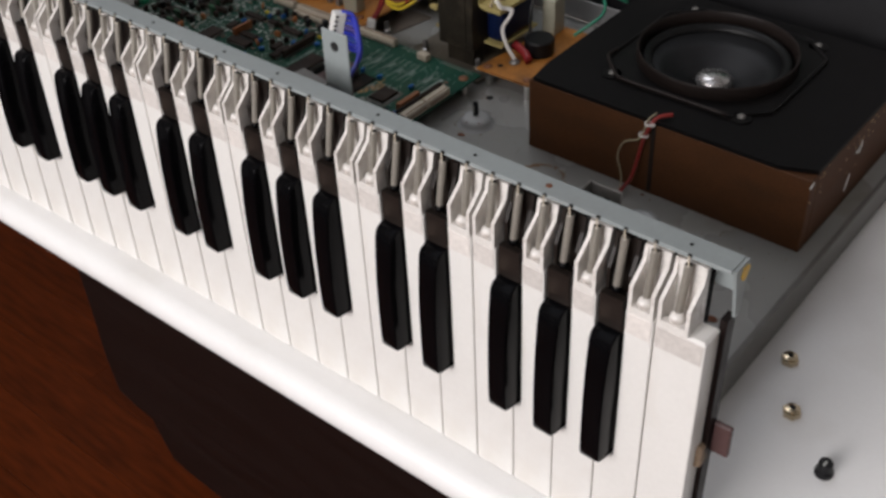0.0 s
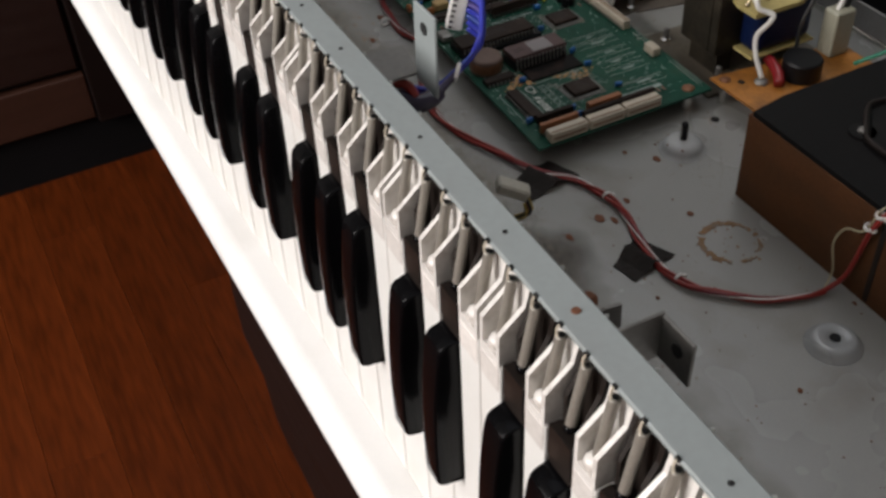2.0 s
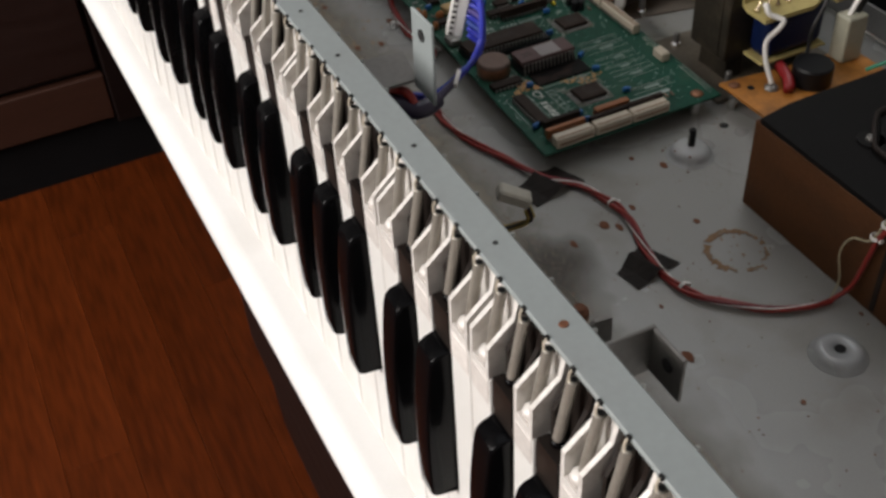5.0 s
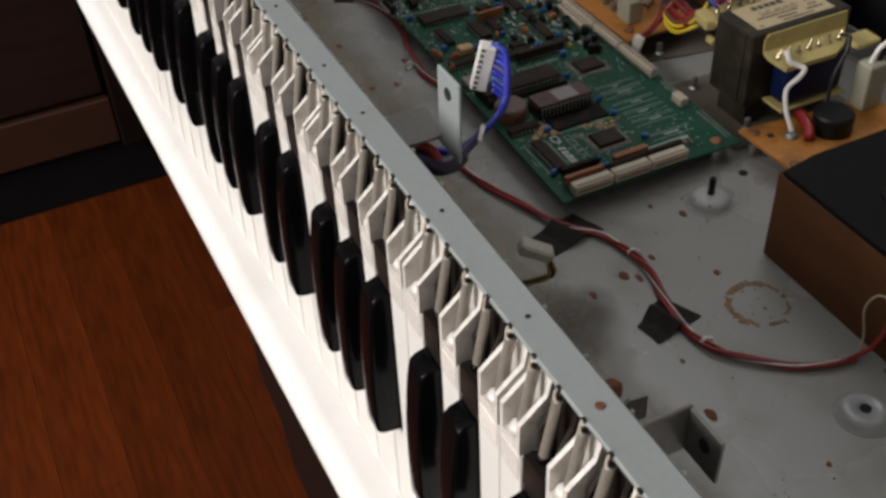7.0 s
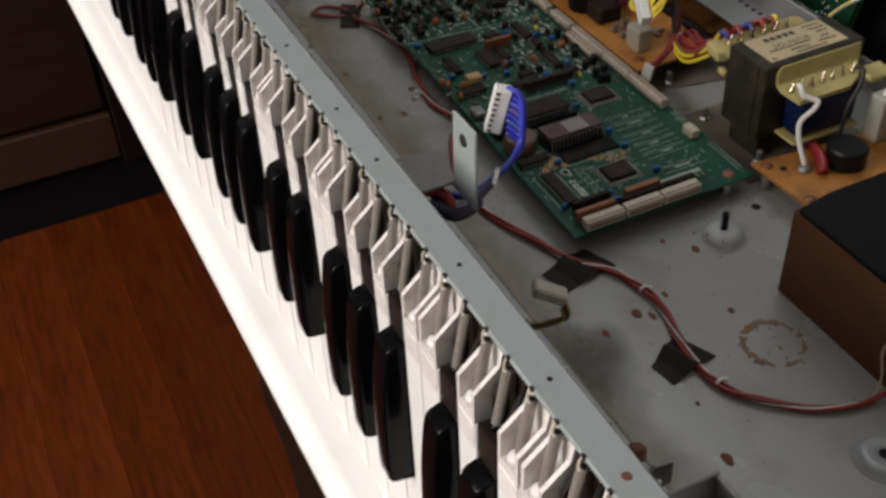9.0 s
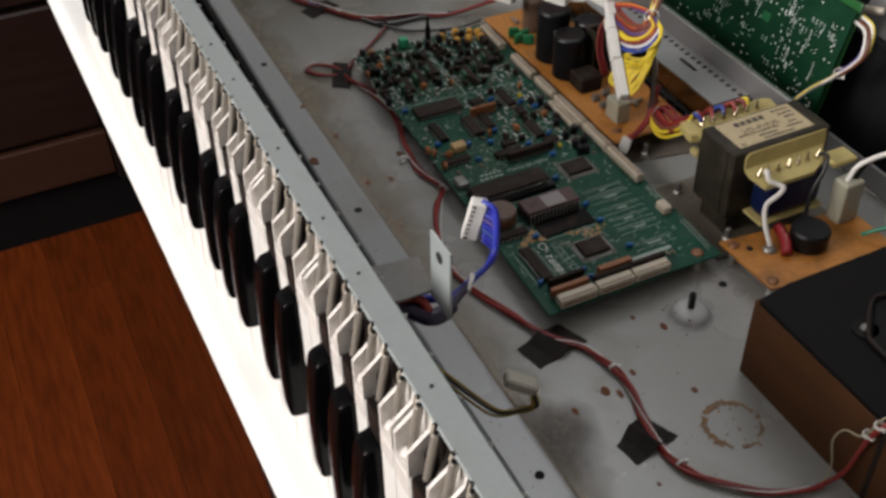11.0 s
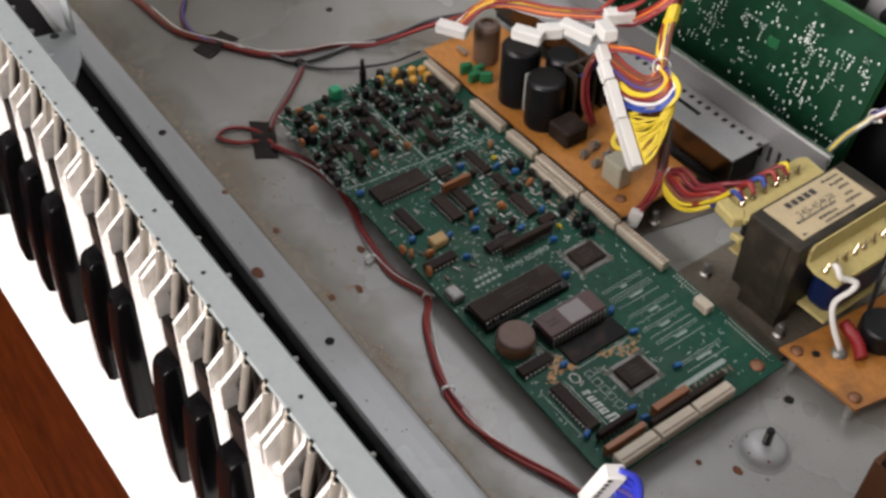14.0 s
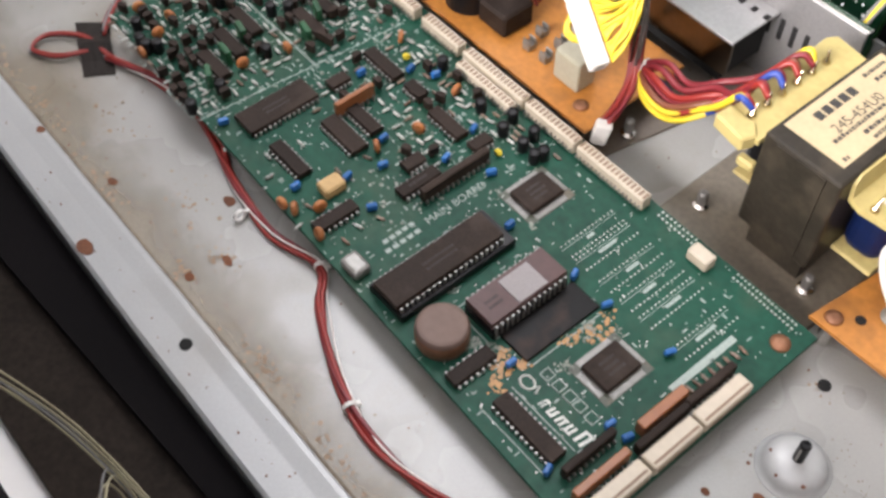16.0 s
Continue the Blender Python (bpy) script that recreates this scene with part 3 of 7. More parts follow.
    for k in range(14):
        a, q, r = rnd.uniform(0, 6.28), rnd.uniform(0.003, 0.0185), rnd.uniform(0.0003, 0.0009)
        u, v = -0.345 + q * math.cos(a), 0.497 + q * math.sin(a)
        add_prism(ring, [(u + r * rnd.uniform(0.5, 1.5) * math.cos(b), v + r * math.sin(b)) for b in (0, 1.2, 2.5, 3.8, 5.0)], "z", -0.0024, -0.00205 + 0.000003 * k)
    part("ring_stain", ring, RINGRUST, c, "brown ring stain")
    # scattered specks of dirt, too many to count
    sp = bmesh.new()
    for k in range(700):
        x, y = rnd.uniform(-1.1, -0.17), CY0 + 0.004 + (CY1 - CY0 - 0.02) * rnd.random() ** 1.5
        if 0.395 < y < 0.3995:
            continue
        z = 0.0 if y < 0.397 else -0.0022
        r = rnd.choice((0.0002, 0.0003, 0.0004, 0.0005))
        add_prism(sp, [(x + r * math.cos(a + k), y + r * math.sin(a + k)) for a in (0, 1.3, 2.6, 3.9, 5.2)], "z", z - 0.0001, z + 0.0003)
    tagged(part("dirt_specks", sp, RUST, c), "", kind="stuff")
    # brown smudges of fine grime behind the key assembly
    sm = bmesh.new()
    for x, y, sx, sy, n in ((-0.42, 0.412, 0.030, 0.008, 420), (-0.49, 0.406, 0.030, 0.006, 260), (-0.36, 0.402, 0.020, 0.008, 240), (-0.56, 0.404, 0.030, 0.004, 200), (-0.70, 0.406, 0.06, 0.005, 320), (-0.85, 0.41, 0.05, 0.008, 240), (-0.40, 0.53, 0.02, 0.012, 160), (-0.47, 0.415, 0.03, 0.008, 160)):
        for k in range(n):
            u, v, r = x + rnd.gauss(0, sx), y + rnd.gauss(0, sy), rnd.uniform(0.00015, 0.00045)
            if v > 0.3995:
                a0 = rnd.uniform(0, 6)
                add_prism(sm, [(u + r * math.cos(a0 + a), v + r * math.sin(a0 + a)) for a in (0, 1.7, 3.3, 4.9)], "z", -0.0023, -0.00215 + 0.0000005 * k)
    tagged(part("grime_smudge", sm, SMUDGE, c), "", kind="stuff")


chassis()


def threaded_post(x, y):
    p = thing("plastic_post", "short white plastic standoff with a black threaded peg", "standoff")
    part("dome", lathe([(0.0140, -0.0024), (0.0130, -0.0019), (0.0119, -0.0012), (0.0114, 0.0006), (0.0104, 0.0026), (0.0086, 0.0041), (0.0062, 0.0048), (0.0030, 0.0050)], 36, (x, y, 0)), POSTGREY, p, smooth=True)
    part("peg", lathe([(0.0021, 0.0048), (0.0021, 0.0150), (0.0016, 0.0158), (0.0011, 0.0158), (0.0011, 0.0150)], 16, (x, y, 0)), BLACKPL, p)
    part("peg_slot", box(x - 0.0004, x + 0.0004, y - 0.00225, y - 0.0012, 0.0062, 0.0140), PIN, p)
    rnd = random.Random(15)
    for a, q, r in ((3.6, 0.0092, 0.0007), (4.6, 0.0102, 0.0006), (5.6, 0.0100, 0.0008)):
        part("rust_spot", blob(x + q * math.cos(a), y + q * math.sin(a), r, 0.0036, rnd), RUST, p)


threaded_post(-0.4235, 0.5245)


def loose_nut(x, y):
    n = thing("brass_nut", "small brass nut lying on the white table", "nut", "loose nuts on the table")
    part("hexagon", add_lathe(bmesh.new(), [(0.0034, 0), (0.0052, 0), (0.0052, 0.0035), (0.0034, 0.0035)], 6, (x, y, TABLE_Z)), BRASS, n)
    part("collar", lathe([(0.0040, 0.0035), (0.0040, 0.0048), (0.0018, 0.0053), (0.0016, 0.003)], 18, (x, y, TABLE_Z)), BRASS, n)
    part("bore", lathe([(0.0015, 0.0049), (0.0015, 0.0054)], 14, (x, y, TABLE_Z)), HOLLOWSHADE, n)


loose_nut(-0.1420, 0.457), loose_nut(-0.1234, 0.4205)


def loose_knob(x, y):
    k = thing("black_knob", "small black plastic knob lying on the white table", "knob")
    part("skirt", lathe([(0.0048, 0), (0.0050, 0.001), (0.0048, 0.0030), (0.0040, 0.0036), (0.0037, 0.0085), (0.0031, 0.0094)], 24, (x, y, TABLE_Z)), BLACKPL, k)
    part("pointer", box(x - 0.0006, x + 0.0006, y - 0.0033, y, TABLE_Z + 0.0092, TABLE_Z + 0.0098), GLASS_D, k)


loose_knob(-0.0923, 0.3925)


# ---- key assembly, standing on its key tips ----
RIGHT, PITCH, FACE = -0.1262, 0.0235, 0.2955
KEY_Z0, KEY_Z1, RAIL_Z = -0.0262, 0.1220, 0.1560
BLACK_AFTER = {0: 0.93, 1: 2.10, 3: 3.88, 4: 5.0, 5: 6.12}  # black key centres in white widths from C


def key_assembly():
    k = thing("key_assembly", "white and black piano keys with springs on a steel rail", "keyboard", at=pose(-0.3981, 0.2963, 0.0820, -1.207, -0.116, 0.415) @ pose(0.4, -0.3, -0.08))
    left = RIGHT - 36 * PITCH

    def hung(x, at=0.0):
        """The pose of a key hinged at the rail, leaned by a curve fitted to the camera's view."""
        u = max(x + at, -0.72) + 0.35
        return pose(x, 0.302, 0.130, math.degrees(0.01155 + 0.05658 * u - 0.30314 * u * u), 0, 0) @ pose(0, -0.302, -0.130)

    # rail with down-turned edges
    sec = [(0.3030, RAIL_Z - 0.0016), (0.3030, RAIL_Z - 0.0004), (0.3034, RAIL_Z), (0.3150, RAIL_Z), (0.3159, RAIL_Z - 0.001), (0.3159, 0.138), (0.3145, 0.138), (0.3145, RAIL_Z - 0.0016)]
    rail = part("rail", prism(sec, "x", left - 0.006, RIGHT + 0.0018), RAILPAINT, k, "blue-grey painted steel rail")
    part("end_plate", prism([(0.3045, RAIL_Z - 0.0005), (0.3158, RAIL_Z - 0.0005), (0.3158, 0.128), (0.3110, 0.128)], "x", RIGHT + 0.0020, RIGHT + 0.0034), RAILPAINT, k)
    part("bed_end", box(RIGHT - 0.0012, RIGHT + 0.0022, 0.3075, 0.3143, 0.010, 0.1275), DARKWOOD, k, "dark brown end of the key bed")
    b = part("end_bracket", box(RIGHT + 0.0022, RIGHT + 0.0105, 0.3120, 0.3150, 0.0480, 0.0660, 0.0006), CERAMIC, k, "brown end bracket")
    part("felt_pad", box(RIGHT - 0.0015, RIGHT + 0.0022, 0.3030, 0.3118, 0.0430, 0.0560, 0.0012), OCHRE, b)
    part("paint_mark", blob(0, 0, 0.0034, 0, random.Random(2)), YELLOWPAINT, k, "yellow paint mark").matrix_basis = pose(RIGHT + 0.0036, 0.3130, RAIL_Z - 0.0055, 0, 90, 0)
    hole = mesh_of("rail_hole", lathe([(0.0009, 0), (0.0009, 0.0003)], 12), HOLLOWSHADE)
    rust = mesh_of("rail_rivet", lathe([(0.0016, 0), (0.0014, 0.0004), (0.0006, 0.0004)], 12), RUST)
    for i, x in enumerate((-0.1445, -0.2120, -0.2515, -0.309, -0.3765, -0.416, -0.4735, -0.541, -0.5805, -0.638, -0.7055, -0.745, -0.8025, -0.87, -0.9095)):
        linked("rail_hole", rust if i in (1,) else hole, parent=rail, at=pose(x, 0.3092, RAIL_Z - 0.0001))
    # near-black key bed behind the keys
    part("key_bed", box(left, RIGHT - 0.0090, 0.3095, 0.3143, -0.010, RAIL_Z - 0.010), FLATBLACK, k, "near-black key bed")

    # spring shared by all keys
    h = 0.0235
    prof = [(0.0010, 0.0)] + [(0.0019 if q % 2 else 0.00172, h * q / 32) for q in range(1, 32)] + [(0.0019, h), (0.0012, h)]
    spring = mesh_of("spring", lathe(prof, 10), STEEL, True)
    hook = bmesh.new()
    add_tube(hook, [(0.0010, 0.0000, -0.0030), (0.0002, 0.0004, -0.0014), (0, 0.0010, -0.0004), (0, 0.0018, 0.0003), (0, 0.0023, -0.0003)], 0.00042, 5, 3)
    notch = mesh_of("rail_notch", box(-0.0008, 0.0008, 0, 0.0011, -0.0009, 0.00025), HOLLOWSHADE)
    hook = mesh_of("spring_hook", hook, CREAM)
    eye = mesh_of("spring_bore", lathe([(0.0011, h - 0.0003), (0.0011, h + 0.00015)], 8), HOLLOWSHADE)
    seat = mesh_of("spring_seat", lathe([(0.0032, -0.003), (0.0032, 0.0), (0.0024, 0.0016), (0.0008, 0.0020)], 12), STEMWHITE, True)
    ball = mesh_of("spring_foot", lathe([(0.0010, -0.0024), (0.0022, -0.0012), (0.0024, 0.0), (0.0016, 0.0012)], 10), BLACKKEY, True)

    def fit_spring(key, x, y, z, white):
        sp = linked("spring", spring, parent=key, at=pose(x, y, z, -10, 0, 0))
        linked("spring_bore", eye, parent=key, at=pose(x, y, z, -10, 0, 0))
        linked("spring_hook", hook, parent=key, at=pose(x, 0.3014, RAIL_Z - 0.0005))
        linked("rail_notch", notch, parent=key, at=pose(x, 0.3026, RAIL_Z))
        linked("spring_seat" if white else "spring_foot", seat if white else ball, parent=key, at=pose(x, y - (0.0010 if white else 0), z - 0.0005, 20 if white else 0, 0, 0))
        return sp

    # stems: back plate and two side ribs sloping back to the rail
    def stem(w, material, rib_y):
        b = bmesh.new()
        add_prism(b, [(0.0105, -0.010), (0.0130, -0.010), (0.0130, 0.0285), (0.0105, 0.0285)], "x", -w / 2 + 0.0004, w / 2 - 0.0004)
        add_prism(b, [(0.0, -0.010), (0.0110, -0.010), (0.0110, -0.002), (0.0035, 0.003), (0.0, 0.003)], "x", -w / 2 + 0.0004, w / 2 - 0.0004)
        prof = [(rib_y, -0.010), (rib_y, 0.0130), (0.0090, 0.0212), (0.0105, 0.0285), (0.0130, 0.0285), (0.0130, -0.010)]
        for s in (-1, 1):
            add_prism(b, prof, "x", s * w / 2 - (0.0017 if s > 0 else 0), s * w / 2 + (0 if s > 0 else 0.0017))
        return mesh_of("stem", b, material)

    stem_black = stem(0.0122, STEMDARK, 0.0050)
    tab = bmesh.new()
    add_box(tab, -0.0011, 0.0011, 0, 0.0012, -0.004, 0.0018, 0.0004)
    add_box(tab, -0.0004, 0.0010, 0.0008, 0.0022, 0.0002, 0.0020, 0.0004)
    tab = mesh_of("guide_tab", tab, GLASS_D)
    cache = {}
    for i in range(36):
        note = i % 7 if i < 35 else 7
        x0 = left + i * PITCH
        # notches beside the black keys
        o = i // 7 * 7
        nl = nr = 0.0
        if note < 7:
            if note - 1 in BLACK_AFTER and note > 0:
                nl = max(0, (BLACK_AFTER[note - 1] * PITCH + 0.0069) - note * PITCH)
            if note in BLACK_AFTER:
                nr = max(0, (note + 1) * PITCH - (BLACK_AFTER[note] * PITCH - 0.0069))
        if note not in cache:
            g = 0.00032
            a, b = g, PITCH - g
            zt = 0.0310
            outline = [(a, KEY_Z0), (b, KEY_Z0), (b, zt if nr else KEY_Z1)]
            if nr:
                outline += [(b - nr, zt), (b - nr, KEY_Z1)]
            outline += [(a + nl, KEY_Z1)]
            if nl:
                outline += [(a + nl, zt), (a, zt)]
            bm = prism(outline, "y", FACE, FACE + 0.0125, 0.0007, 2)
            w = PITCH - nl - nr - 2 * g
            grime = box(a + nl + 0.0006, b - nr - 0.0006, FACE - 0.0003, FACE + 0.004, KEY_Z1 - 0.0125, KEY_Z1 - 0.0005, 0.0006)
            cache[note] = (mesh_of("white_key", bm, WHITEKEY), mesh_of("grime_band", grime, GREASE), stem((w if note < 7 else w - 0.0075) - 0.0012, STEMWHITE, -0.0001), (a + nl + b - nr) / 2 - (0 if note < 7 else 0.0038), w)
        me, grime, st, xc, w = cache[note]
        key = linked("white_key", me, parent=k, at=hung(x0, PITCH / 2))
        linked("grime_band", grime, parent=key)
        linked("stem", st, parent=key, label="milky plastic stem", at=pose(xc, FACE, KEY_Z1))
        fit_spring(key, xc, FACE + 0.0040, KEY_Z1 + 0.0060, True)
        linked("guide_tab", tab, parent=k, at=pose(x0 + PITCH * 0.5, 0.3157, RAIL_Z - 0.004))
        # the last key shows a plain block beside its stem
    part("key_block", box(RIGHT - 0.0075, RIGHT - 0.0006, FACE + 0.0003, FACE + 0.0122, KEY_Z1 - 0.003, KEY_Z1 + 0.0004, 0.0008), WHITEKEY, k)

    # black keys: tapered cap over a dark stem
    prof = [(0.2955, 0.0322), (0.2886, 0.0322), (0.2866, 0.0328), (0.2855, 0.0346), (0.2852, 0.040), (0.2851, 0.055), (0.2853, 0.068), (0.2858, 0.080), (0.2866, 0.090),
            (0.2874, 0.0975), (0.2882, 0.1030), (0.2891, 0.1057), (0.2912, 0.1073), (0.2955, 0.1080)]
    bm = bmesh.new()
    cols = []
    for y, z in prof:
        f = (0.2955 - y) / 0.0105
        hw = 0.0066 - 0.0015 * f
        cols.append([bm.verts.new((s * hw, y, z)) for s in (-1, 1)])
    back = [[bm.verts.new((s * 0.0066, 0.304, z)) for s in (-1, 1)] for z in (0.0322, 0.1080)]
    for p, q in zip(cols, cols[1:]):
        bm.faces.new((p[0], p[1], q[1], q[0]))
    for s in (0, 1):
        f = [c[s] for c in cols]
        f = [back[0][s]] + f + [back[1][s]]
        bm.faces.new(f if s == 0 else f[::-1])
    bm.faces.new((back[0][0], back[0][1], cols[0][1], cols[0][0]))
    bm.faces.new((cols[-1][0], cols[-1][1], back[1][1], back[1][0]))
    bm.faces.new((back[1][0], back[1][1], back[0][1], back[0][0]))
    bmesh.ops.recalc_face_normals(bm, faces=list(bm.faces))
    edges = [e for e in bm.edges if len(e.link_faces) == 2 and e.calc_face_angle() > 0.75]
    bmesh.ops.bevel(bm, geom=edges, offset=0.0012, segments=3, affect="EDGES", profile=0.5)
    cap = mesh_of("black_key", bm, BLACKKEY, True)
    cap.set_sharp_from_angle(angle=radians(32))
    neck = mesh_of("neck", box(-0.0064, 0.0064, FACE + 0.0006, 0.3080, 0.106, KEY_Z1 - 0.002, 0.0008), STEMDARK)
    for o in range(5):
        for c in BLACK_AFTER.values():
            x = left + (o * 7 + c) * PITCH
            key = linked("black_key", cap, parent=k, at=hung(x))
            linked("neck", neck, parent=key, label="smoked plastic neck")
            linked("stem", stem_black, parent=key, at=pose(0, FACE + 0.0002, KEY_Z1))
            fit_spring(key, 0, FACE + 0.0038, KEY_Z1 + 0.0062, False)

    # brackets screwed to the back of the rail
    for xa, xb, y, za, zb, plate, hole in ((-0.3742, -0.3562, 0.3395, 0.1345, 0.1697, [(-0.3985, 0.3155), (-0.3950, 0.3440), (-0.3730, 0.3405), (-0.3730, 0.3155)], (-0.3652, 0.1615)),
                                           (-0.7450, -0.7345, 0.3380, 0.1368, 0.1660, [(-0.7440, 0.3155), (-0.7395, 0.3405), (-0.7140, 0.3330), (-0.6860, 0.3155)], None)):
        b = part("bracket", box(xa, xb, y, y + 0.0013, za, zb, 0.0004), RAILPAINT, k, "upright grey steel bracket")
        # the first plate takes a darker steel for the shade lying on it
        part("foot_plate", prism(plate, "z", 0.1368, 0.1380), BRKSTEEL if hole else RAILPAINT, b)
        if hole:
            part("bracket_hole", lathe([(0.0026, -0.0003), (0.0026, 0.0017)], 14, (hole[0], y - 0.0001, hole[1]), "y"), HOLLOWSHADE, b)
        else:
            part("bracket_hole", lathe([(0.0022, 0.1378), (0.0022, 0.1383)], 14, (-0.7385, 0.3300, 0)), HOLLOWSHADE, b)
    b = part("bracket", box(-0.2100, -0.1947, 0.3160, 0.3174, 0.125, 0.1450, 0.0004), BRKSTEEL, k, "bent grey steel bracket")
    part("side_flange", box(-0.2100, -0.2086, 0.3172, 0.3395, 0.125, 0.1440, 0.0003), BRKSTEEL, b)
    part("tongue", box(-0.2086, -0.1935, 0.3381, 0.3395, 0.126, 0.1435, 0.0003), BRKSTEEL, b)
    part("bracket_hole", lathe([(0.0024, -0.0003), (0.0024, 0.0020)], 14, (-0.2000, 0.3380, 0.1360), "y"), HOLLOWSHADE, b)
    part("ear", prism([(0.3160, 0.1335), (0.3310, 0.1335), (0.3305, 0.1432), (0.3245, 0.1440), (0.3160, 0.1380)], "x", -0.2195, -0.2182), BRKSTEEL, b)
    part("base_strip", box(-0.2400, -0.2086, 0.3160, 0.3240, 0.1322, 0.1335, 0.0003), BRKSTEEL, b)
    part("rusty_screw", lathe([(0.0030, 0.1335), (0.0030, 0.1365), (0.0018, 0.1380), (0.0005, 0.1380)], 12, (-0.2310, 0.3275, 0)), RUST, b)
    part("rivet", lathe([(0.0012, 0.0), (0.0010, 0.0008), (0.0004, 0.0010)], 10, (-0.2085, 0.3255, 0.1370), "x"), PIN, b)


key_assembly()


# ---- speaker boxes ----
def speaker_box(x0, x1, y0, y1, z1, with_driver, group="wooden speaker boxes"):
    s = thing("speaker_box", "brown particle-board speaker box with a black top and round driver", "speaker", group)
    t = 0.010
    part("front_panel", box(x0, x1, y0, y0 + t, -0.002, z1 - 0.003, 0.0006), SPKWOOD, s)
    part("back_panel", box(x0, x1, y1 - t, y1, -0.002, z1 - 0.003, 0.0006), SPKWOOD, s)
    part("side_panel", box(x0, x0 + t, y0 + t, y1 - t, -0.002, z1 - 0.003, 0.0006), SPKWOOD, s)
    part("side_panel", box(x1 - t, x1, y0 + t, y1 - t, -0.002, z1 - 0.003, 0.0006), SPKWOOD, s)
    cx, cy = ((x0 + x1) / 2, (y0 + y1) / 2) if not with_driver else (-0.2830, 0.6125)
    n, r = 40, 0.049
    bm = bmesh.new()
    inner = [[bm.verts.new((cx + r * math.cos(2 * math.pi * i / n), cy + r * math.sin(2 * math.pi * i / n), z)) for i in range(n)] for z in (z1 - 0.003, z1)]
    def edge(a):
        c, q = math.cos(a), math.sin(a)
        k = min(((x1 - cx) if c > 0 else (x0 - cx)) / c if abs(c) > 1e-6 else 9, ((y1 - cy) if q > 0 else (y0 - cy)) / q if abs(q) > 1e-6 else 9)
        return cx + c * k, cy + q * k
    outer = [[bm.verts.new((*edge(2 * math.pi * i / n + 0.0001), z)) for i in range(n)] for z in (z1 - 0.003, z1)]
    for i in range(n):
        j = (i + 1) % n
        bm.faces.new((inner[1][i], inner[1][j], outer[1][j], outer[1][i]))
        bm.faces.new((inner[0][i], inner[0][j], inner[1][j], inner[1][i]))
        bm.faces.new((outer[0][i], outer[1][i], outer[1][j], outer[0][j]))
        bm.faces.new((inner[0][i], outer[0][i], outer[0][j], inner[0][j]))
    bmesh.ops.recalc_face_normals(bm, faces=list(bm.faces))
    part("top_board", bm, SPKBLACK, s, "black top board")
    # pressed steel frame with cut corners, raised rim, surround, cone and cap
    sq, c8 = 0.0620, 0.040
    pts = [(-sq, -c8), (-c8, -sq), (c8, -sq), (sq, -c8), (sq, c8), (c8, sq), (-c8, sq), (-sq, c8)]
    bm = bmesh.new()
    rings = [[], [], [], [], []]
    for i in range(64):
        a = 2 * math.pi * i / 64
        best = 9
        for (ax, ay), (bx, by) in zip(pts, pts[1:] + pts[:1]):
            det = math.cos(a) * (by - ay) - math.sin(a) * (bx - ax)
            if abs(det) > 1e-9:
                k = (ax * (by - ay) - ay * (bx - ax)) / det
                if 0 < k < best:
                    best = k
        for lst, rr, z in zip(rings, (best, best, best - 0.0016, best - 0.0030, 0.0510), (z1, z1 + 0.0022, z1 + 0.0026, z1 + 0.0012, z1 + 0.0012)):
            lst.append(bm.verts.new((cx + rr * math.cos(a), cy + rr * math.sin(a), z)))
    for p, q in zip(rings, rings[1:]):
        for i in range(64):
            j = (i + 1) % 64
            bm.faces.new((p[i], p[j], q[j], q[i]))
    bmesh.ops.recalc_face_normals(bm, faces=list(bm.faces))
    d = part("driver", bm, FRAMESTEEL, s, "black pressed steel driver frame")
    part("rolled_edge", tube([(cx + u, cy + v, z1 + 0.0026) for u, v in ((-sq + 0.001, -c8 + 0.012), (-sq + 0.0012, -c8), (-c8 - 0.004, -sq + 0.0045), (-c8 + 0.006, -sq + 0.001), (0.0, -sq + 0.001), (c8, -sq + 0.001))], 0.0013, 8), GASKET, d, "brown rolled edge", smooth=True)
    part("rim", lathe([(0.0540, z1), (0.0540, z1 + 0.0095), (0.0537, z1 + 0.0104), (0.0530, z1 + 0.0104), (0.0526, z1 + 0.0095), (0.0505, z1 - 0.002)], 64, (cx, cy, 0), loop=True), GASKET, d, "brown raised rim", smooth=True)
    part("surround", lathe([(0.0507, z1 + 0.0012), (0.0490, z1 + 0.0034), (0.0460, z1 + 0.0034), (0.0437, z1 + 0.0008), (0.0430, z1 - 0.002), (0.0507, z1 - 0.003)], 56, (cx, cy, 0), loop=True), SURROUND, d, smooth=True)
    part("cone", lathe([(0.0434, z1 - 0.0008), (0.0330, z1 - 0.0080), (0.0220, z1 - 0.0145), (0.0130, z1 - 0.0190), (0.0100, z1 - 0.0215), (0.0434, z1 - 0.007)], 56, (cx, cy, 0), loop=True), CONE, d, smooth=True)
    cap = part("dust_cap", lathe([(0.0132, z1 - 0.0175), (0.0128, z1 - 0.0135), (0.0108, z1 - 0.0112), (0.0064, z1 - 0.0095), (0.0005, z1 - 0.0090)], 32, (cx, cy, 0)), DULLCAP, d, "dented shiny metal dust cap", smooth=True)
    # dark tube laid on the cap to paint the shade of a dent
    part("crease", tube([(cx - 0.0062, cy - 0.0030, z1 - 0.0097), (cx - 0.001, cy + 0.0002, z1 - 0.0091), (cx + 0.0060, cy + 0.0035, z1 - 0.0097)], 0.0007, 6, 3), HOLLOWSHADE, cap, "dark crease")
    screw = mesh_of("screw", lathe([(0.0028, 0), (0.0026, 0.0010), (0.0018, 0.0019), (0.0005, 0.0021)], 16), BRKSTEEL, True)
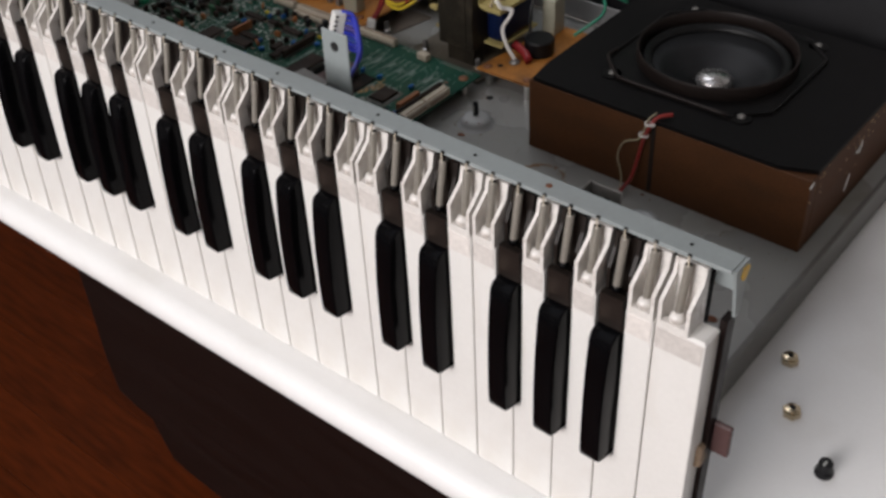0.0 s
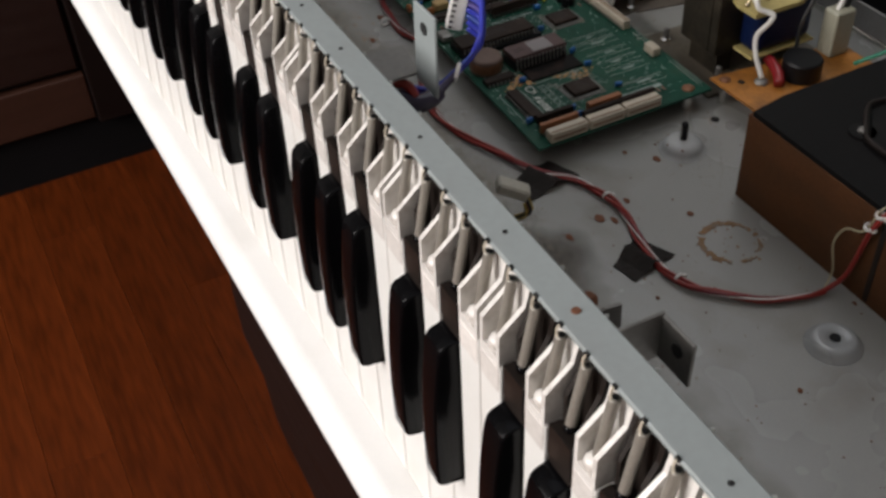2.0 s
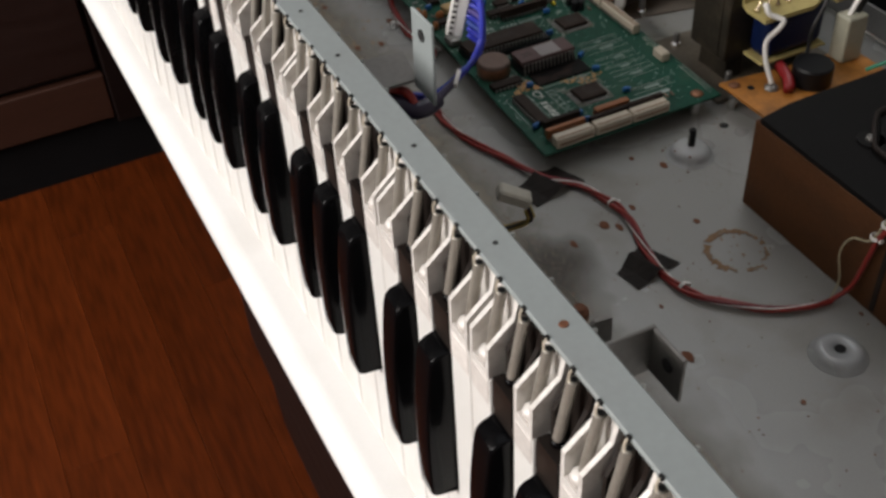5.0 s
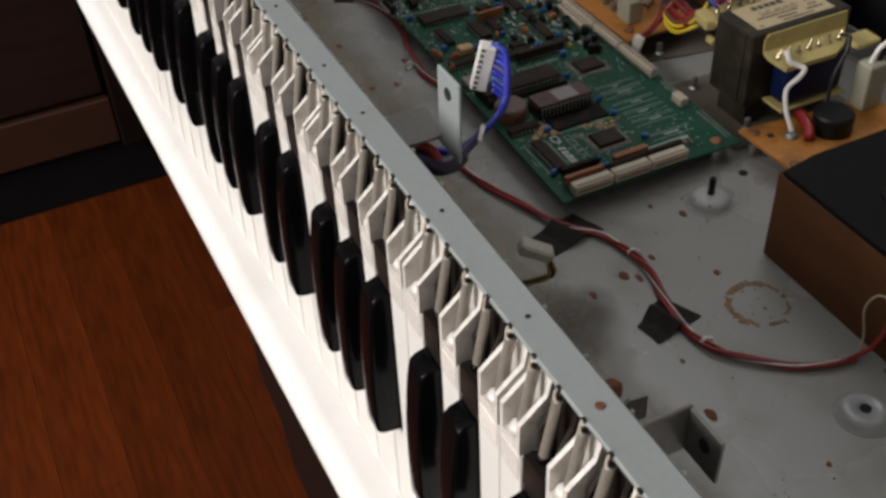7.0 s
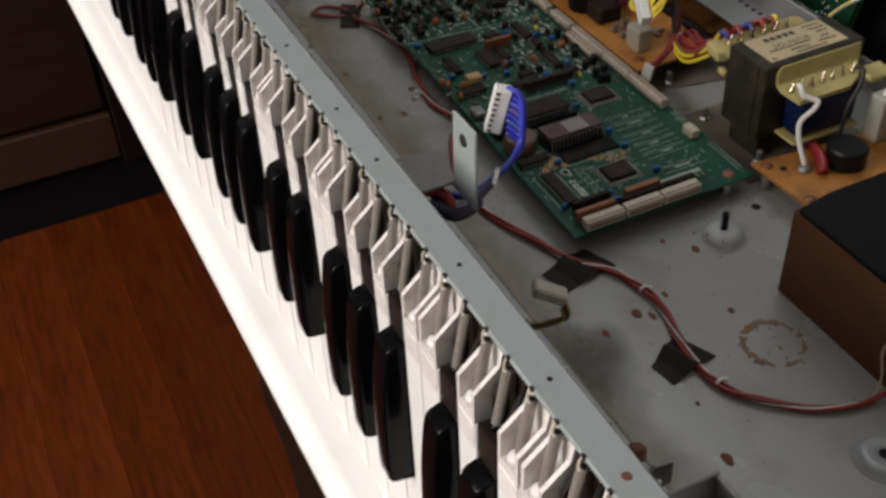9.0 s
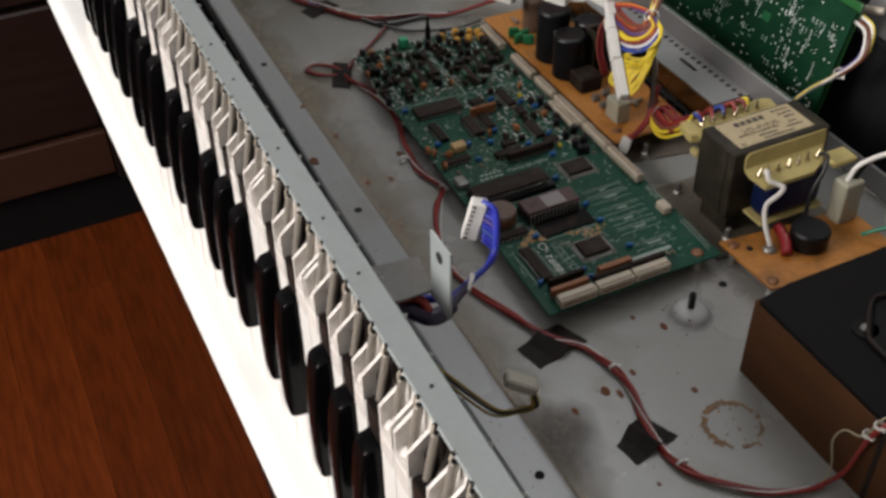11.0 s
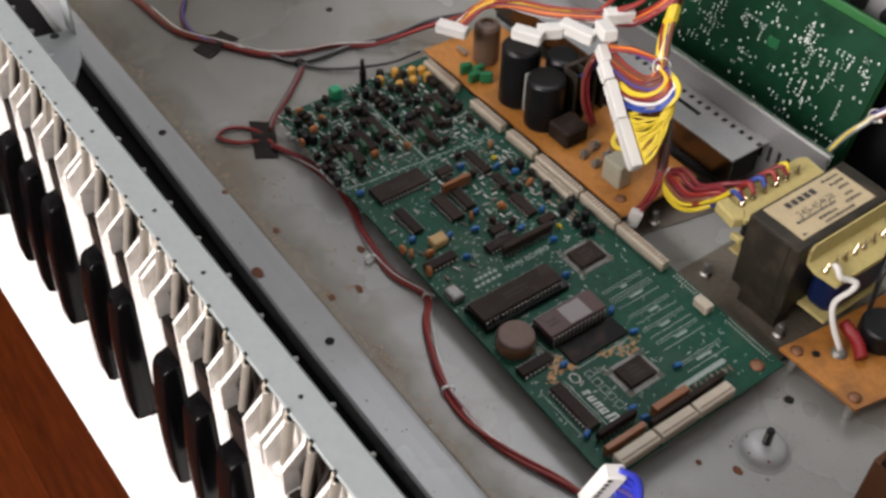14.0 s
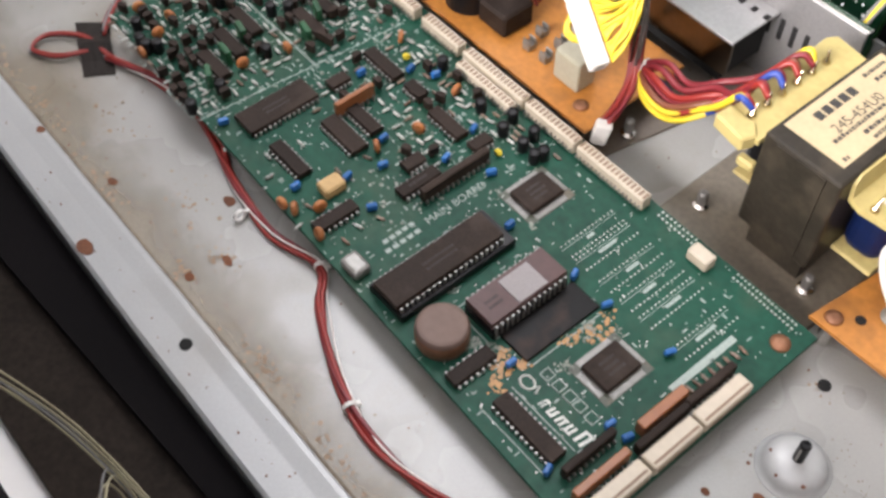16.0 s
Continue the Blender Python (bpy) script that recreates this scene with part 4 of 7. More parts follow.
    for sx in (-1, 1):
        for sy in (-1, 1):
            linked("screw", screw, parent=s, at=pose(cx + 0.0475 * sx, cy + 0.0560 * sy, z1 + 0.0012))
            part("mounting_ear", lathe([(0.0070, z1), (0.0068, z1 + 0.0012), (0.0005, z1 + 0.0012)], 18, (cx + 0.0475 * sx, cy + 0.0560 * sy, 0)), FRAMESTEEL, d)
    if with_driver:
        # raised dark strip that paints the shade of a groove
        part("seam", box(-0.2795, -0.2765, y0 - 0.0006, y0 + 0.001, 0.0, z1 - 0.004, 0.0003), TAPE, s, "dark strip down the front")
        # chipped edge, splinters and glue on the outer side
        rnd = random.Random(6)
        ch = bmesh.new()
        for k in range(46):
            y, z, r = rnd.uniform(y0 + 0.002, y1 - 0.03), z1 - 0.004 - abs(rnd.gauss(0, 0.012)), rnd.uniform(0.0004, 0.0012)
            if z > 0.002:
                add_prism(ch, [(y + r * rnd.uniform(0.5, 1.6) * math.cos(a), z + r * rnd.uniform(0.4, 1) * math.sin(a)) for a in (0, 1.2, 2.4, 3.6, 4.9)], "x", x1 - 0.0002, x1 + 0.0005)
        tagged(part("chipped_edge", ch, CHIPPALE, s), "", kind="stuff")
        for y, z, ln, rx in ((0.588, 0.014, 0.012, 70), (0.598, 0.034, 0.010, 10), (0.600, 0.035, 0.009, 80), (0.596, 0.033, 0.009, -40), (0.524, 0.0485, 0.006, 20)):
            part("splinter", prism([(-ln / 2, 0), (0, -0.0007), (ln / 2, 0), (0, 0.0009)], "x", 0, 0.0008), WHITENYLON, s).matrix_basis = pose(x1 - 0.0001, y, z, rx, 0, 0)
    return s


speaker_box(-0.3755, -0.1725, 0.5235, 0.690, 0.0545, True)
speaker_box(-1.110, -0.9090, 0.5375, 0.6995, 0.0545, False)


# ---- main circuit board ----
PZ = 0.0116  # top of the board
BX0, BX1, BY0, BY1 = -0.7680, -0.4485, 0.4445, 0.5655
taken = []


def chip_meshes(length, width, height, pins, lift=0.0):
    """Body and legs of a dual-in-line chip lying along x."""
    b = prism([(-width / 2, lift + 0.0008), (width / 2, lift + 0.0008), (width / 2 - 0.0004, lift + height), (-width / 2 + 0.0004, lift + height)], "x", -length / 2, length / 2, 0.0002)
    add_lathe(b, [(0.0009, lift + height - 0.0002), (0.0007, lift + height + 0.00012)], 10, (-length / 2 + 0.002, width / 4, 0))
    p = bmesh.new()
    n = pins // 2
    for i in range(n):
        x = (i - (n - 1) / 2) * (length - 0.003) / max(1, n - 1)
        for s in (-1, 1):
            y = s * width / 2
            add_box(p, x - 0.0005, x + 0.0005, min(y, y + s * 0.0009), max(y, y + s * 0.0009), 0, lift + height * 0.6)
    return mesh_of("chip", b, CHIP), mesh_of("lead_frame", p, PIN)


def main_board():
    rnd = random.Random(21)
    t = thing("main_circuit_board", "green circuit board crowded with chips on the chassis floor", "circuit board")
    part("board", prism([(BX0, BY0 + 0.0070), (BX1, BY0 - 0.0010), (BX1, BY1 - 0.0020), (BX0, BY1 + 0.0005)], "z", PZ - 0.0016, PZ, 0.0003), PCB, t)
    stand = mesh_of("standoff", lathe([(0.0035, -0.0022), (0.0035, PZ - 0.0016)], 12), CHROME)
    for x, y in ((BX0 + 0.006, BY0 + 0.014), (BX1 - 0.0075, BY1 - 0.0145), (BX0 + 0.006, BY1 - 0.006), (BX1 - 0.02, BY0 + 0.02), (-0.61, BY0 + 0.015), (-0.61, BY1 - 0.006)):
        linked("standoff", stand, parent=t, at=pose(x, y, 0))
    rivet = mesh_of("rivet", lathe([(0.0040, 0), (0.0036, 0.0008), (0.0016, 0.0014), (0.0006, 0.0012)], 16), COPPER, True)
    linked("rivet", rivet, parent=t, at=pose(-0.456, 0.5512, PZ))

    kinds = {}

    def chip(x, y, axis, length, width, pins, height=0.0036, lift=0.0, material=None, label=""):
        key = (length, width, pins, height, lift, material)
        if key not in kinds:
            kinds[key] = chip_meshes(length, width, height, pins, lift)
            if material:
                kinds[key][0].materials.clear()
                kinds[key][0].materials.append(material)
        b, p = kinds[key]
        m = pose(x, y, PZ, 0, 0, 90 if axis == "y" else 0)
        ob = linked("chip", b, parent=t, at=m, label=label)
        tagged(linked("lead_frame", p, parent=ob), "", kind="stuff")
        w, l = (width + 0.002, length) if axis == "y" else (length, width + 0.002)
        taken.append((x - w / 2, x + w / 2, y - l / 2, y + l / 2))

    D = 0.0066
    chip(-0.669, 0.4770, "y", 0.0345, 0.0140, 28)
    for x, y, a, l, n in ((-0.6415, 0.4645, "x", 0.0215, 16), (-0.641, 0.5010, "x", 0.0215, 16), (-0.660, 0.5275, "x", 0.0215, 16), (-0.615, 0.5265, "x", 0.0195, 14),
                          (-0.598, 0.4970, "y", 0.0195, 14), (-0.6055, 0.4610, "y", 0.0195, 14), (-0.520, 0.4580, "y", 0.0195, 14)):
        chip(x, y, a, l, D, n)
    for x, y, a in ((-0.6645, 0.5060, "y"), (-0.639, 0.5285, "x"), (-0.598, 0.5300, "y"), (-0.6075, 0.5020, "y")):
        chip(x, y, a, 0.0098, D, 8)
    chip(-0.638, 0.4895, "x", 0.0225, 0.0085, 18, label="greyed chip")
    chip(-0.489, 0.4575, "x", 0.0300, 0.0076, 24)
    chip(-0.5605, 0.4770, "y", 0.0520, 0.0150, 40, 0.0040, 0.0045, label="long processor chip raised on a socket")
    chip(-0.5320, 0.4905, "y", 0.0370, 0.0152, 28, 0.0040, 0.0055, CERAMIC, "purple-brown memory chip with a silver label")
    part("paper_label", box(-0.5375, -0.5255, 0.486, 0.500, PZ + 0.0096, PZ + 0.0098), mat("silver_label", (0.24, 0.22, 0.22), 0.5, vary=0.1, grain=900), t)
    # sockets
    for x, y, l, w in ((-0.5605, 0.4790, 0.056, 0.0200), (-0.5165, 0.4935, 0.0370, 0.0150), (-0.5320, 0.4905, 0.037, 0.0165)):
        burnt = x > -0.52
        part("socket", box(x - w / 2, x + w / 2, y - l / 2, y + l / 2, PZ, PZ + (0.0012 if burnt else 0.0040), 0.0004), BURNT if burnt else BLACKPL, t, "scorched black empty chip place" if burnt else "black chip socket")
        taken.append((x - w / 2, x + w / 2, y - l / 2, y + l / 2))
    # flat square chips on grey skirts
    for x, y in ((-0.5637, 0.5302), (-0.4880, 0.4965)):
        f = part("flat_chip", box(x - 0.0068, x + 0.0068, y - 0.0088, y + 0.0088, PZ + 0.0006, PZ + 0.0030, 0.0005), CHIP, t, "flat square chip")
        pb = bmesh.new()
        for i in range(18):
            v = (i - 8.5) * 0.0009
            for s in (-1, 1):
                add_box(pb, *sorted((x + s * 0.0066, x + s * 0.0097)), y + v - 0.0003, y + v + 0.0003, PZ + 0.0001, PZ + 0.0006)
        for i in range(13):
            v = (i - 6) * 0.0009
            for s in (-1, 1):
                add_box(pb, x + v - 0.0003, x + v + 0.0003, *sorted((y + s * 0.0086, y + s * 0.0117)), PZ + 0.0001, PZ + 0.0006)
        tagged(part("lead_frame", pb, PIN, f), "", kind="stuff")
        part("skirt", box(x - 0.0100, x + 0.0100, y - 0.0120, y + 0.0120, PZ - 0.0001, PZ + 0.00012), SKIRT, f)
        taken.append((x - 0.0105, x + 0.0105, y - 0.0125, y + 0.0125))
    # coin battery in a holder
    b = part("battery", lathe([(0.0098, PZ), (0.0100, PZ + 0.0085), (0.0092, PZ + 0.0098), (0.0080, PZ + 0.0100), (0.0005, PZ + 0.0098)], 32, (-0.5365, 0.4585, 0)), BATTERYTOP, t, "dull brown round battery", smooth=False)
    part("band", lathe([(0.0099, PZ + 0.0015), (0.01025, PZ + 0.0025), (0.01025, PZ + 0.0070), (0.0099, PZ + 0.0080)], 32, (-0.5365, 0.4585, 0)), COPPER, b)
    taken.append((-0.5475, -0.5255, 0.4475, 0.4695))
    # strips of upright networks
    def sip(x, y0, y1, material, h, w=0.0026, label=""):
        s = part("resistor_network", box(x - w / 2, x + w / 2, y0, y1, PZ + 0.0012, PZ + h, 0.0004), material, t, label)
        pb = bmesh.new()
        n = int((y1 - y0) / 0.0025)
        for i in range(n):
            v = y0 + (i + 0.5) * (y1 - y0) / n
            add_box(pb, x + 0.0004, x + w / 2 + 0.0010, v - 0.0003, v + 0.0003, PZ, PZ + 0.0024)
        tagged(part("lead_frame", pb, PIN, s), "", kind="stuff")
        taken.append((x - w / 2 - 0.001, x + w / 2 + 0.001, y0, y1))
    sip(-0.5905, 0.4925, 0.5275, CHIP, 0.0075, 0.0034)
    sip(-0.649, 0.4935, 0.5135, SIPBROWN, 0.0085, 0.0024, "orange-brown resistor network")
    sip(-0.4635, 0.4850, 0.5075, SIPBROWN, 0.0080, 0.0040, "orange-brown resistor network")
    sip(-0.4685, 0.4540, 0.4780, CHIP, 0.0070, 0.0030)
    sip(-0.4590, 0.4790, 0.5040, CHIP, 0.0070, 0.0030)
    sip(-0.4595, 0.5045, 0.5285, CHIP, 0.0070, 0.0030)
    sip(-0.4600, 0.4510, 0.4760, SIPBROWN, 0.0075, 0.0032, "brown resistor network")
    # white edge connectors
    def connector(x0, x1, y0, y1, along, h=0.0065):
        c = part("edge_connector", box(x0, x1, y0, y1, PZ, PZ + h, 0.0005), CREAM, t, "cream nylon connector")
        sl = bmesh.new()
        pn = bmesh.new()
        if along == "y":
            add_box(sl, x1 - 0.0003, x1 + 0.0003, y0 + 0.0016, y1 - 0.0016, PZ + 0.0022, PZ + 0.0036)
            add_box(sl, x1 - 0.0022, x1 - 0.0012, y0 + 0.001, y1 - 0.001, PZ + h - 0.0003, PZ + h + 0.00025)
            n = int((y1 - y0) / 0.002)
            for i in range(n):
                v = y0 + (i + 0.5) * (y1 - y0) / n
                add_box(pn, x0 - 0.0012, x0 + 0.0002, v - 0.0003, v + 0.0003, PZ + 0.001, PZ + 0.0032)
        else:
            n = int((x1 - x0) / 0.0022)
            for i in range(n):
                v = x0 + (i + 0.5) * (x1 - x0) / n
                add_box(sl, v - 0.0006, v + 0.0006, y0 + 0.0012, y1 - 0.0012, PZ + h - 0.0003, PZ + h + 0.0002)
                add_box(pn, v - 0.0003, v + 0.0003, y0 - 0.0010, y0 + 0.0002, PZ + 0.001, PZ + 0.0030)
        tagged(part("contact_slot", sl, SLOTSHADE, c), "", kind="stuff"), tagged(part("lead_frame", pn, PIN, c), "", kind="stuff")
        taken.append((x0 - 0.0015, x1 + 0.001, y0 - 0.0012, y1 + 0.001))
    for y0, y1 in ((0.4520, 0.4765), (0.4780, 0.5015), (0.5028, 0.5270)):
        connector(-0.4560, -0.4492, y0, y1, "y")
    for x0, x1 in ((-0.757, -0.723), (-0.706, -0.6745), (-0.669, -0.6435), (-0.6405, -0.6015), (-0.6000, -0.5700), (-0.5685, -0.5310)):
        connector(x0, x1, 0.5560, 0.5615, "x")
    connector(-0.6380, -0.6030, 0.5500, 0.5550, "x", 0.005)
    part("small_plug", box(-0.5045, -0.4945, 0.5530, 0.5590, PZ, PZ + 0.0058, 0.0006), CREAM, t, "small cream plug")
    taken.append((-0.506, -0.493, 0.552, 0.561))
    part("crystal", box(-0.5865, -0.5760, 0.4488, 0.4568, PZ, PZ + 0.0050, 0.0016, 2), PIN, t, "bright metal quartz crystal")
    part("trimmer", box(-0.6225, -0.6150, 0.4640, 0.4740, PZ, PZ + 0.0052, 0.0008), PALEORANGE, t, "pale orange trimmer")
    taken.extend([(-0.588, -0.574, 0.447, 0.458), (-0.624, -0.614, 0.463, 0.475)])

    # small parts, shared meshes
    lead = lambda b, s: (add_box(b, -s - 0.0011, -s, -0.0003, 0.0003, 0.0006, 0.0011), add_box(b, s, s + 0.0011, -0.0003, 0.0003, 0.0006, 0.0011))

    def bead(r, h):
        return lathe([(0.0006, -r), (r * 0.8, -r * 0.8), (r, -r * 0.2), (r, r * 0.2), (r * 0.8, r * 0.8), (0.0006, r)], 10, (0, 0, h), "x")
    disc = lambda r, th, h: lathe([(0.0005, -th / 2), (r * 0.85, -th / 2), (r, -th * 0.2), (r, th * 0.2), (r * 0.85, th / 2), (0.0005, th / 2)], 14, (0, 0, h), "y")
    res = lambda: lathe([(0.0002, -0.0026), (0.0002, -0.0016), (0.0008, -0.0014), (0.00062, -0.0007), (0.00062, 0.0007), (0.0008, 0.0014), (0.0002, 0.0016), (0.0002, 0.0026)], 8, (0, 0, 0.0010), "x")
    small = {
        "blue": ("capacitor", mesh_of("capacitor", box(-0.0023, 0.0023, -0.0012, 0.0012, 0.0004, 0.0038, 0.0009, 2), BLUECAP)),
        "orange": ("capacitor", mesh_of("capacitor", disc(0.0030, 0.0022, 0.0034), ORANGECAP, True)),
        "amber": ("capacitor", mesh_of("capacitor", lathe([(0.0026, 0), (0.0028, 0.0005), (0.0028, 0.0045), (0.0022, 0.0058), (0.0006, 0.0062)], 14), YELLOWCAP, True)),
        "yellow": ("capacitor", mesh_of("capacitor", disc(0.0018, 0.0016, 0.0024), YELLOW, True)),
        "green": ("capacitor", mesh_of("capacitor", box(-0.0040, 0.0040, -0.0014, 0.0014, 0.0003, 0.0085, 0.0008, 2), GREENFILM)),
        "res": ("resistor", mesh_of("resistor", res(), RESBEIGE, True)),
        "resb": ("resistor", mesh_of("resistor", res(), RESBROWN, True)),
        "pale": ("diode", mesh_of("diode", res(), GLASS_D, True)),
        "can": ("capacitor", mesh_of("capacitor", lathe([(0.0024, 0), (0.0025, 0.0004), (0.0025, 0.0062), (0.0022, 0.0066), (0.0004, 0.0064)], 14), CAPBLACK, True)),
        "tr": ("transistor", mesh_of("transistor", prism([(-0.0022, -0.0012), (0.0022, -0.0012), (0.0022, 0.0004), (0.0012, 0.0016), (-0.0012, 0.0016), (-0.0022, 0.0004)], "z", 0.0018, 0.0062), CHIP)),
    }

    def put(kind, x, y, rot=0, lean=0):
        nm, me = small[kind]
        linked(nm, me, parent=t, at=pose(x, y, PZ, lean, 0, rot))
        taken.append((x - 0.0024, x + 0.0024, y - 0.0018, y + 0.0018))

    for x, y in ((-677, 455), (-626, 501), (-615, 492), (-619, 477), (-628, 458), (-600, 475), (-662, 517), (-650, 535), (-640, 541), (-606, 533), (-601, 514), (-583, 523), (-558, 511), (-525, 514),
                 (-508, 514), (-479, 517), (-512, 470), (-472, 480), (-464, 481), (-473, 452)):
        put("blue", x / 1000, y / 1000, 90 + rnd.uniform(-25, 25), rnd.uniform(-15, 15))
    for x, y in ((-618, 451), (-602, 450), (-668, 543), (-627, 541), (-620, 515), (-623, 496)):
        put("orange", x / 1000, y / 1000, rnd.uniform(0, 180), rnd.uniform(-15, 15))
    put("yellow", -0.657, 0.538, 40), put("yellow", -0.589, 0.532, 10)
    for i in range(8):
        put("resb" if i % 2 else "res", -0.4640 + 0.0002 * i, 0.5115 + i * 0.0038, rnd.uniform(-8, 8))
    for x, y in ((-759, 523), (-761, 536), (-756, 546), (-748, 531), (-747, 541), (-745, 551), (-753, 556)):
        put("amber", x / 1000, min(y, 552) / 1000)
    part("green_trimmer", box(-0.7675, -0.7605, 0.4885, 0.4955, PZ, PZ + 0.0075, 0.0008), mat("green_nylon", (0.02, 0.33, 0.16), 0.4), t)
    part("upright_peg", lathe([(0.0022, PZ), (0.0022, PZ + 0.012), (0.0014, PZ + 0.013), (0.0014, PZ + 0.020)], 12, (-0.7645, 0.5135, 0)), BLACKPL, t)
    taken.extend([(-0.769, -0.759, 0.487, 0.497), (-0.768, -0.761, 0.510, 0.517)])

    # voice section: six chips in two fenced columns
    for i, (x, y) in enumerate(((-0.708, 0.4700), (-0.715, 0.4830), (-0.722, 0.4960), (-0.703, 0.5180), (-0.711, 0.5300), (-0.719, 0.5420))):
        chip(x, y, "x", 0.0200, D, 16)
        put("green", x + 0.007, y - 0.0062, rnd.uniform(-25, 5))
        put("tr", x - 0.006, y - 0.0062, rnd.uniform(-10, 10))

    def free(x, y, rx, ry):
        return all(x + rx < a or x - rx > b or y + ry < c or y - ry > d for a, b, c, d in taken)

    zones = [(-0.765, -0.688, 0.4475, 0.5030, 125, ("pale", "pale", "tr", "pale", "pale", "tr", "pale", "tr", "res", "pale", "can", "pale", "pale", "pale", "tr", "pale", "pale", "tr", "resb", "pale", "tr", "orange")), (-0.765, -0.682, 0.5070, 0.5530, 110, ("tr", "pale", "tr", "pale", "pale", "res", "pale", "pale", "can", "pale", "tr", "pale", "pale", "tr")),
             (-0.676, -0.600, 0.4960, 0.5480, 62, ("res", "pale", "pale", "pale", "tr", "pale", "resb", "pale")), (-0.660, -0.590, 0.4480, 0.4920, 9, ("res", "pale", "resb")),
             (-0.668, -0.572, 0.5380, 0.5500, 26, ("can", "res", "pale")), (-0.625, -0.600, 0.447, 0.46, 4, ("res", "pale", "orange"))]
    for x0, x1, y0, y1, count, choice in zones:
        made = tries = 0
        while made < count and tries < count * 14:
            tries += 1
            x, y, rot = rnd.uniform(x0, x1), rnd.uniform(y0, y1), rnd.choice((0, 90, 90, 0, 20))
            rx, ry = (0.0028, 0.0013) if rot == 0 else (0.0013, 0.0028)
            if free(x, y, rx * 0.8, ry * 0.8):
                put(rnd.choice(choice), x, y, rot + rnd.uniform(-6, 6), 0)
                taken[-1] = (x - rx, x + rx, y - ry, y + ry)
                made += 1

    # print, pads and fine solder dots
    silk, pads, emblem = bmesh.new(), bmesh.new(), bmesh.new()
    zt = PZ + 0.0003

    def bar(x0, x1, y0, y1):
        add_box(silk, x0, x1, y0, y1, PZ - 0.0001, PZ + 0.00015)

    def line(x0, y0, x1, y1, w=0.0004):
        bar(min(x0, x1) - w / 2, max(x0, x1) + w / 2, min(y0, y1) - w / 2, max(y0, y1) + w / 2)

    def pad(x, y, r=0.0005):
        add_prism(pads, [(x + r, y), (x, y + r), (x - r, y), (x, y - r)], "z", PZ - 0.0001, PZ + 0.0003)

    for y in (0.5050, 0.5056):
        line(-0.766, y, -0.681, y)
    for k in range(18):
        bar(-0.6857 + 0.0005 * k, -0.6852 + 0.0005 * k, 0.448 + k * 0.0058, 0.4535 + k * 0.0058)
    for x in (-0.5385, -0.5305, -0.5175, -0.5065, -0.4965, -0.4795):  # empty chip places
        for dx in (0, 0.0062):
            for i in range(14):
                pad(x + dx, 0.5195 + i * 0.0021 + 0.0006, 0.00042)
        line(x + 0.0015, 0.519, x + 0.0015, 0.548, 0.0002)
        bar(x + 0.0024, x + 0.0038, 0.530 + rnd.uniform(-0.003, 0.003), 0.537 + rnd.uniform(-0.003, 0.003))
    for i in range(16):
        for dx in (0, 0.0025):
            pad(-0.486 + i * 0.0019, 0.5600 + dx - 0.0004 * i / 8, 0.0006)
    for i in range(9):
        for dx in (0, 0.0025):
            pad(-0.525 + i * 0.0022, 0.5600 + dx, 0.0006)
    line(-0.4695, 0.507, -0.4670, 0.540), line(-0.4905, 0.4535, -0.4905, 0.4535)
    line(-0.505, 0.4645, -0.473, 0.4645), line(-0.505, 0.4505, -0.473, 0.4505)
    for x, y0, y1 in ((-0.5430, 0.470, 0.512), (-0.5235, 0.474, 0.512), (-0.5070, 0.476, 0.511)):
        line(x, y0, x, y1, 0.0005)
    line(-0.543, 0.470, -0.524, 0.470), line(-0.5245, 0.4755, -0.507, 0.4755)
    # plain shapes standing for the maker's emblem and model print
    loop = [(0.0028 * math.cos(0.42 * k), 0.0024 * math.sin(0.42 * k)) for k in range(16)]
    add_tube(emblem, [(-0.5030 + u * 1.1, 0.4700 + v, PZ + 0.0002) for u, v in loop] + [(-0.4990, 0.4722, PZ + 0.0002), (-0.4978, 0.4690, PZ + 0.0002)], 0.00042, 4, 1)
    for i, (x, w, h) in enumerate(((-0.4945, 0.0020, 0.0040), (-0.4905, 0.0030, 0.0038), (-0.4862, 0.0032, 0.0038), (-0.4818, 0.0032, 0.0040), (-0.4768, 0.0044, 0.0060))):
        block = bmesh.new()
        for q in (0.0, 0.62):
            add_prism(block, [(x + w * q, 0.4668), (x + w * (q + 0.30), 0.4668), (x + w * (q + 0.30) + 0.0008, 0.4668 + h), (x + w * q + 0.0008, 0.4668 + h)], "z", PZ - 0.0001, PZ + 0.00022)
        y = 0.4668 if i % 2 else 0.4660 + h
        add_prism(block, [(x + (0 if i % 2 else 0.0008), y), (x + w + (0 if i % 2 else 0.0008), y), (x + w + (0.0002 if i % 2 else 0.001), y + 0.0008), (x + (0.0002 if i % 2 else 0.001), y + 0.0008)], "z", PZ - 0.0001, PZ + 0.00030)
        part("printed_mark", block, EMBLEM, t, "white printed mark")
    for i, x in enumerate((-0.503, -0.497, -0.4915, -0.4865, -0.4805)):
        for a, b, c, d in ((0, 0.0044, 0.4755, 0.4759), (0, 0.0044, 0.4795, 0.4799), (0, 0.0004, 0.4755, 0.4799), (0.0040, 0.0044, 0.4755, 0.4799)):
            bar(x + a, x + b, c, d)
    for k in range(9):  # maker's print as blocks
        bar(-0.7095 + k * 0.0024, -0.7079 + k * 0.0024, 0.4462, 0.4486)
    for k in range(5):
        bar(-0.5855, -0.5836, 0.4685 + k * 0.0032, 0.4708 + k * 0.0032), bar(-0.5812, -0.5793, 0.4665 + k * 0.0036, 0.4690 + k * 0.0036)
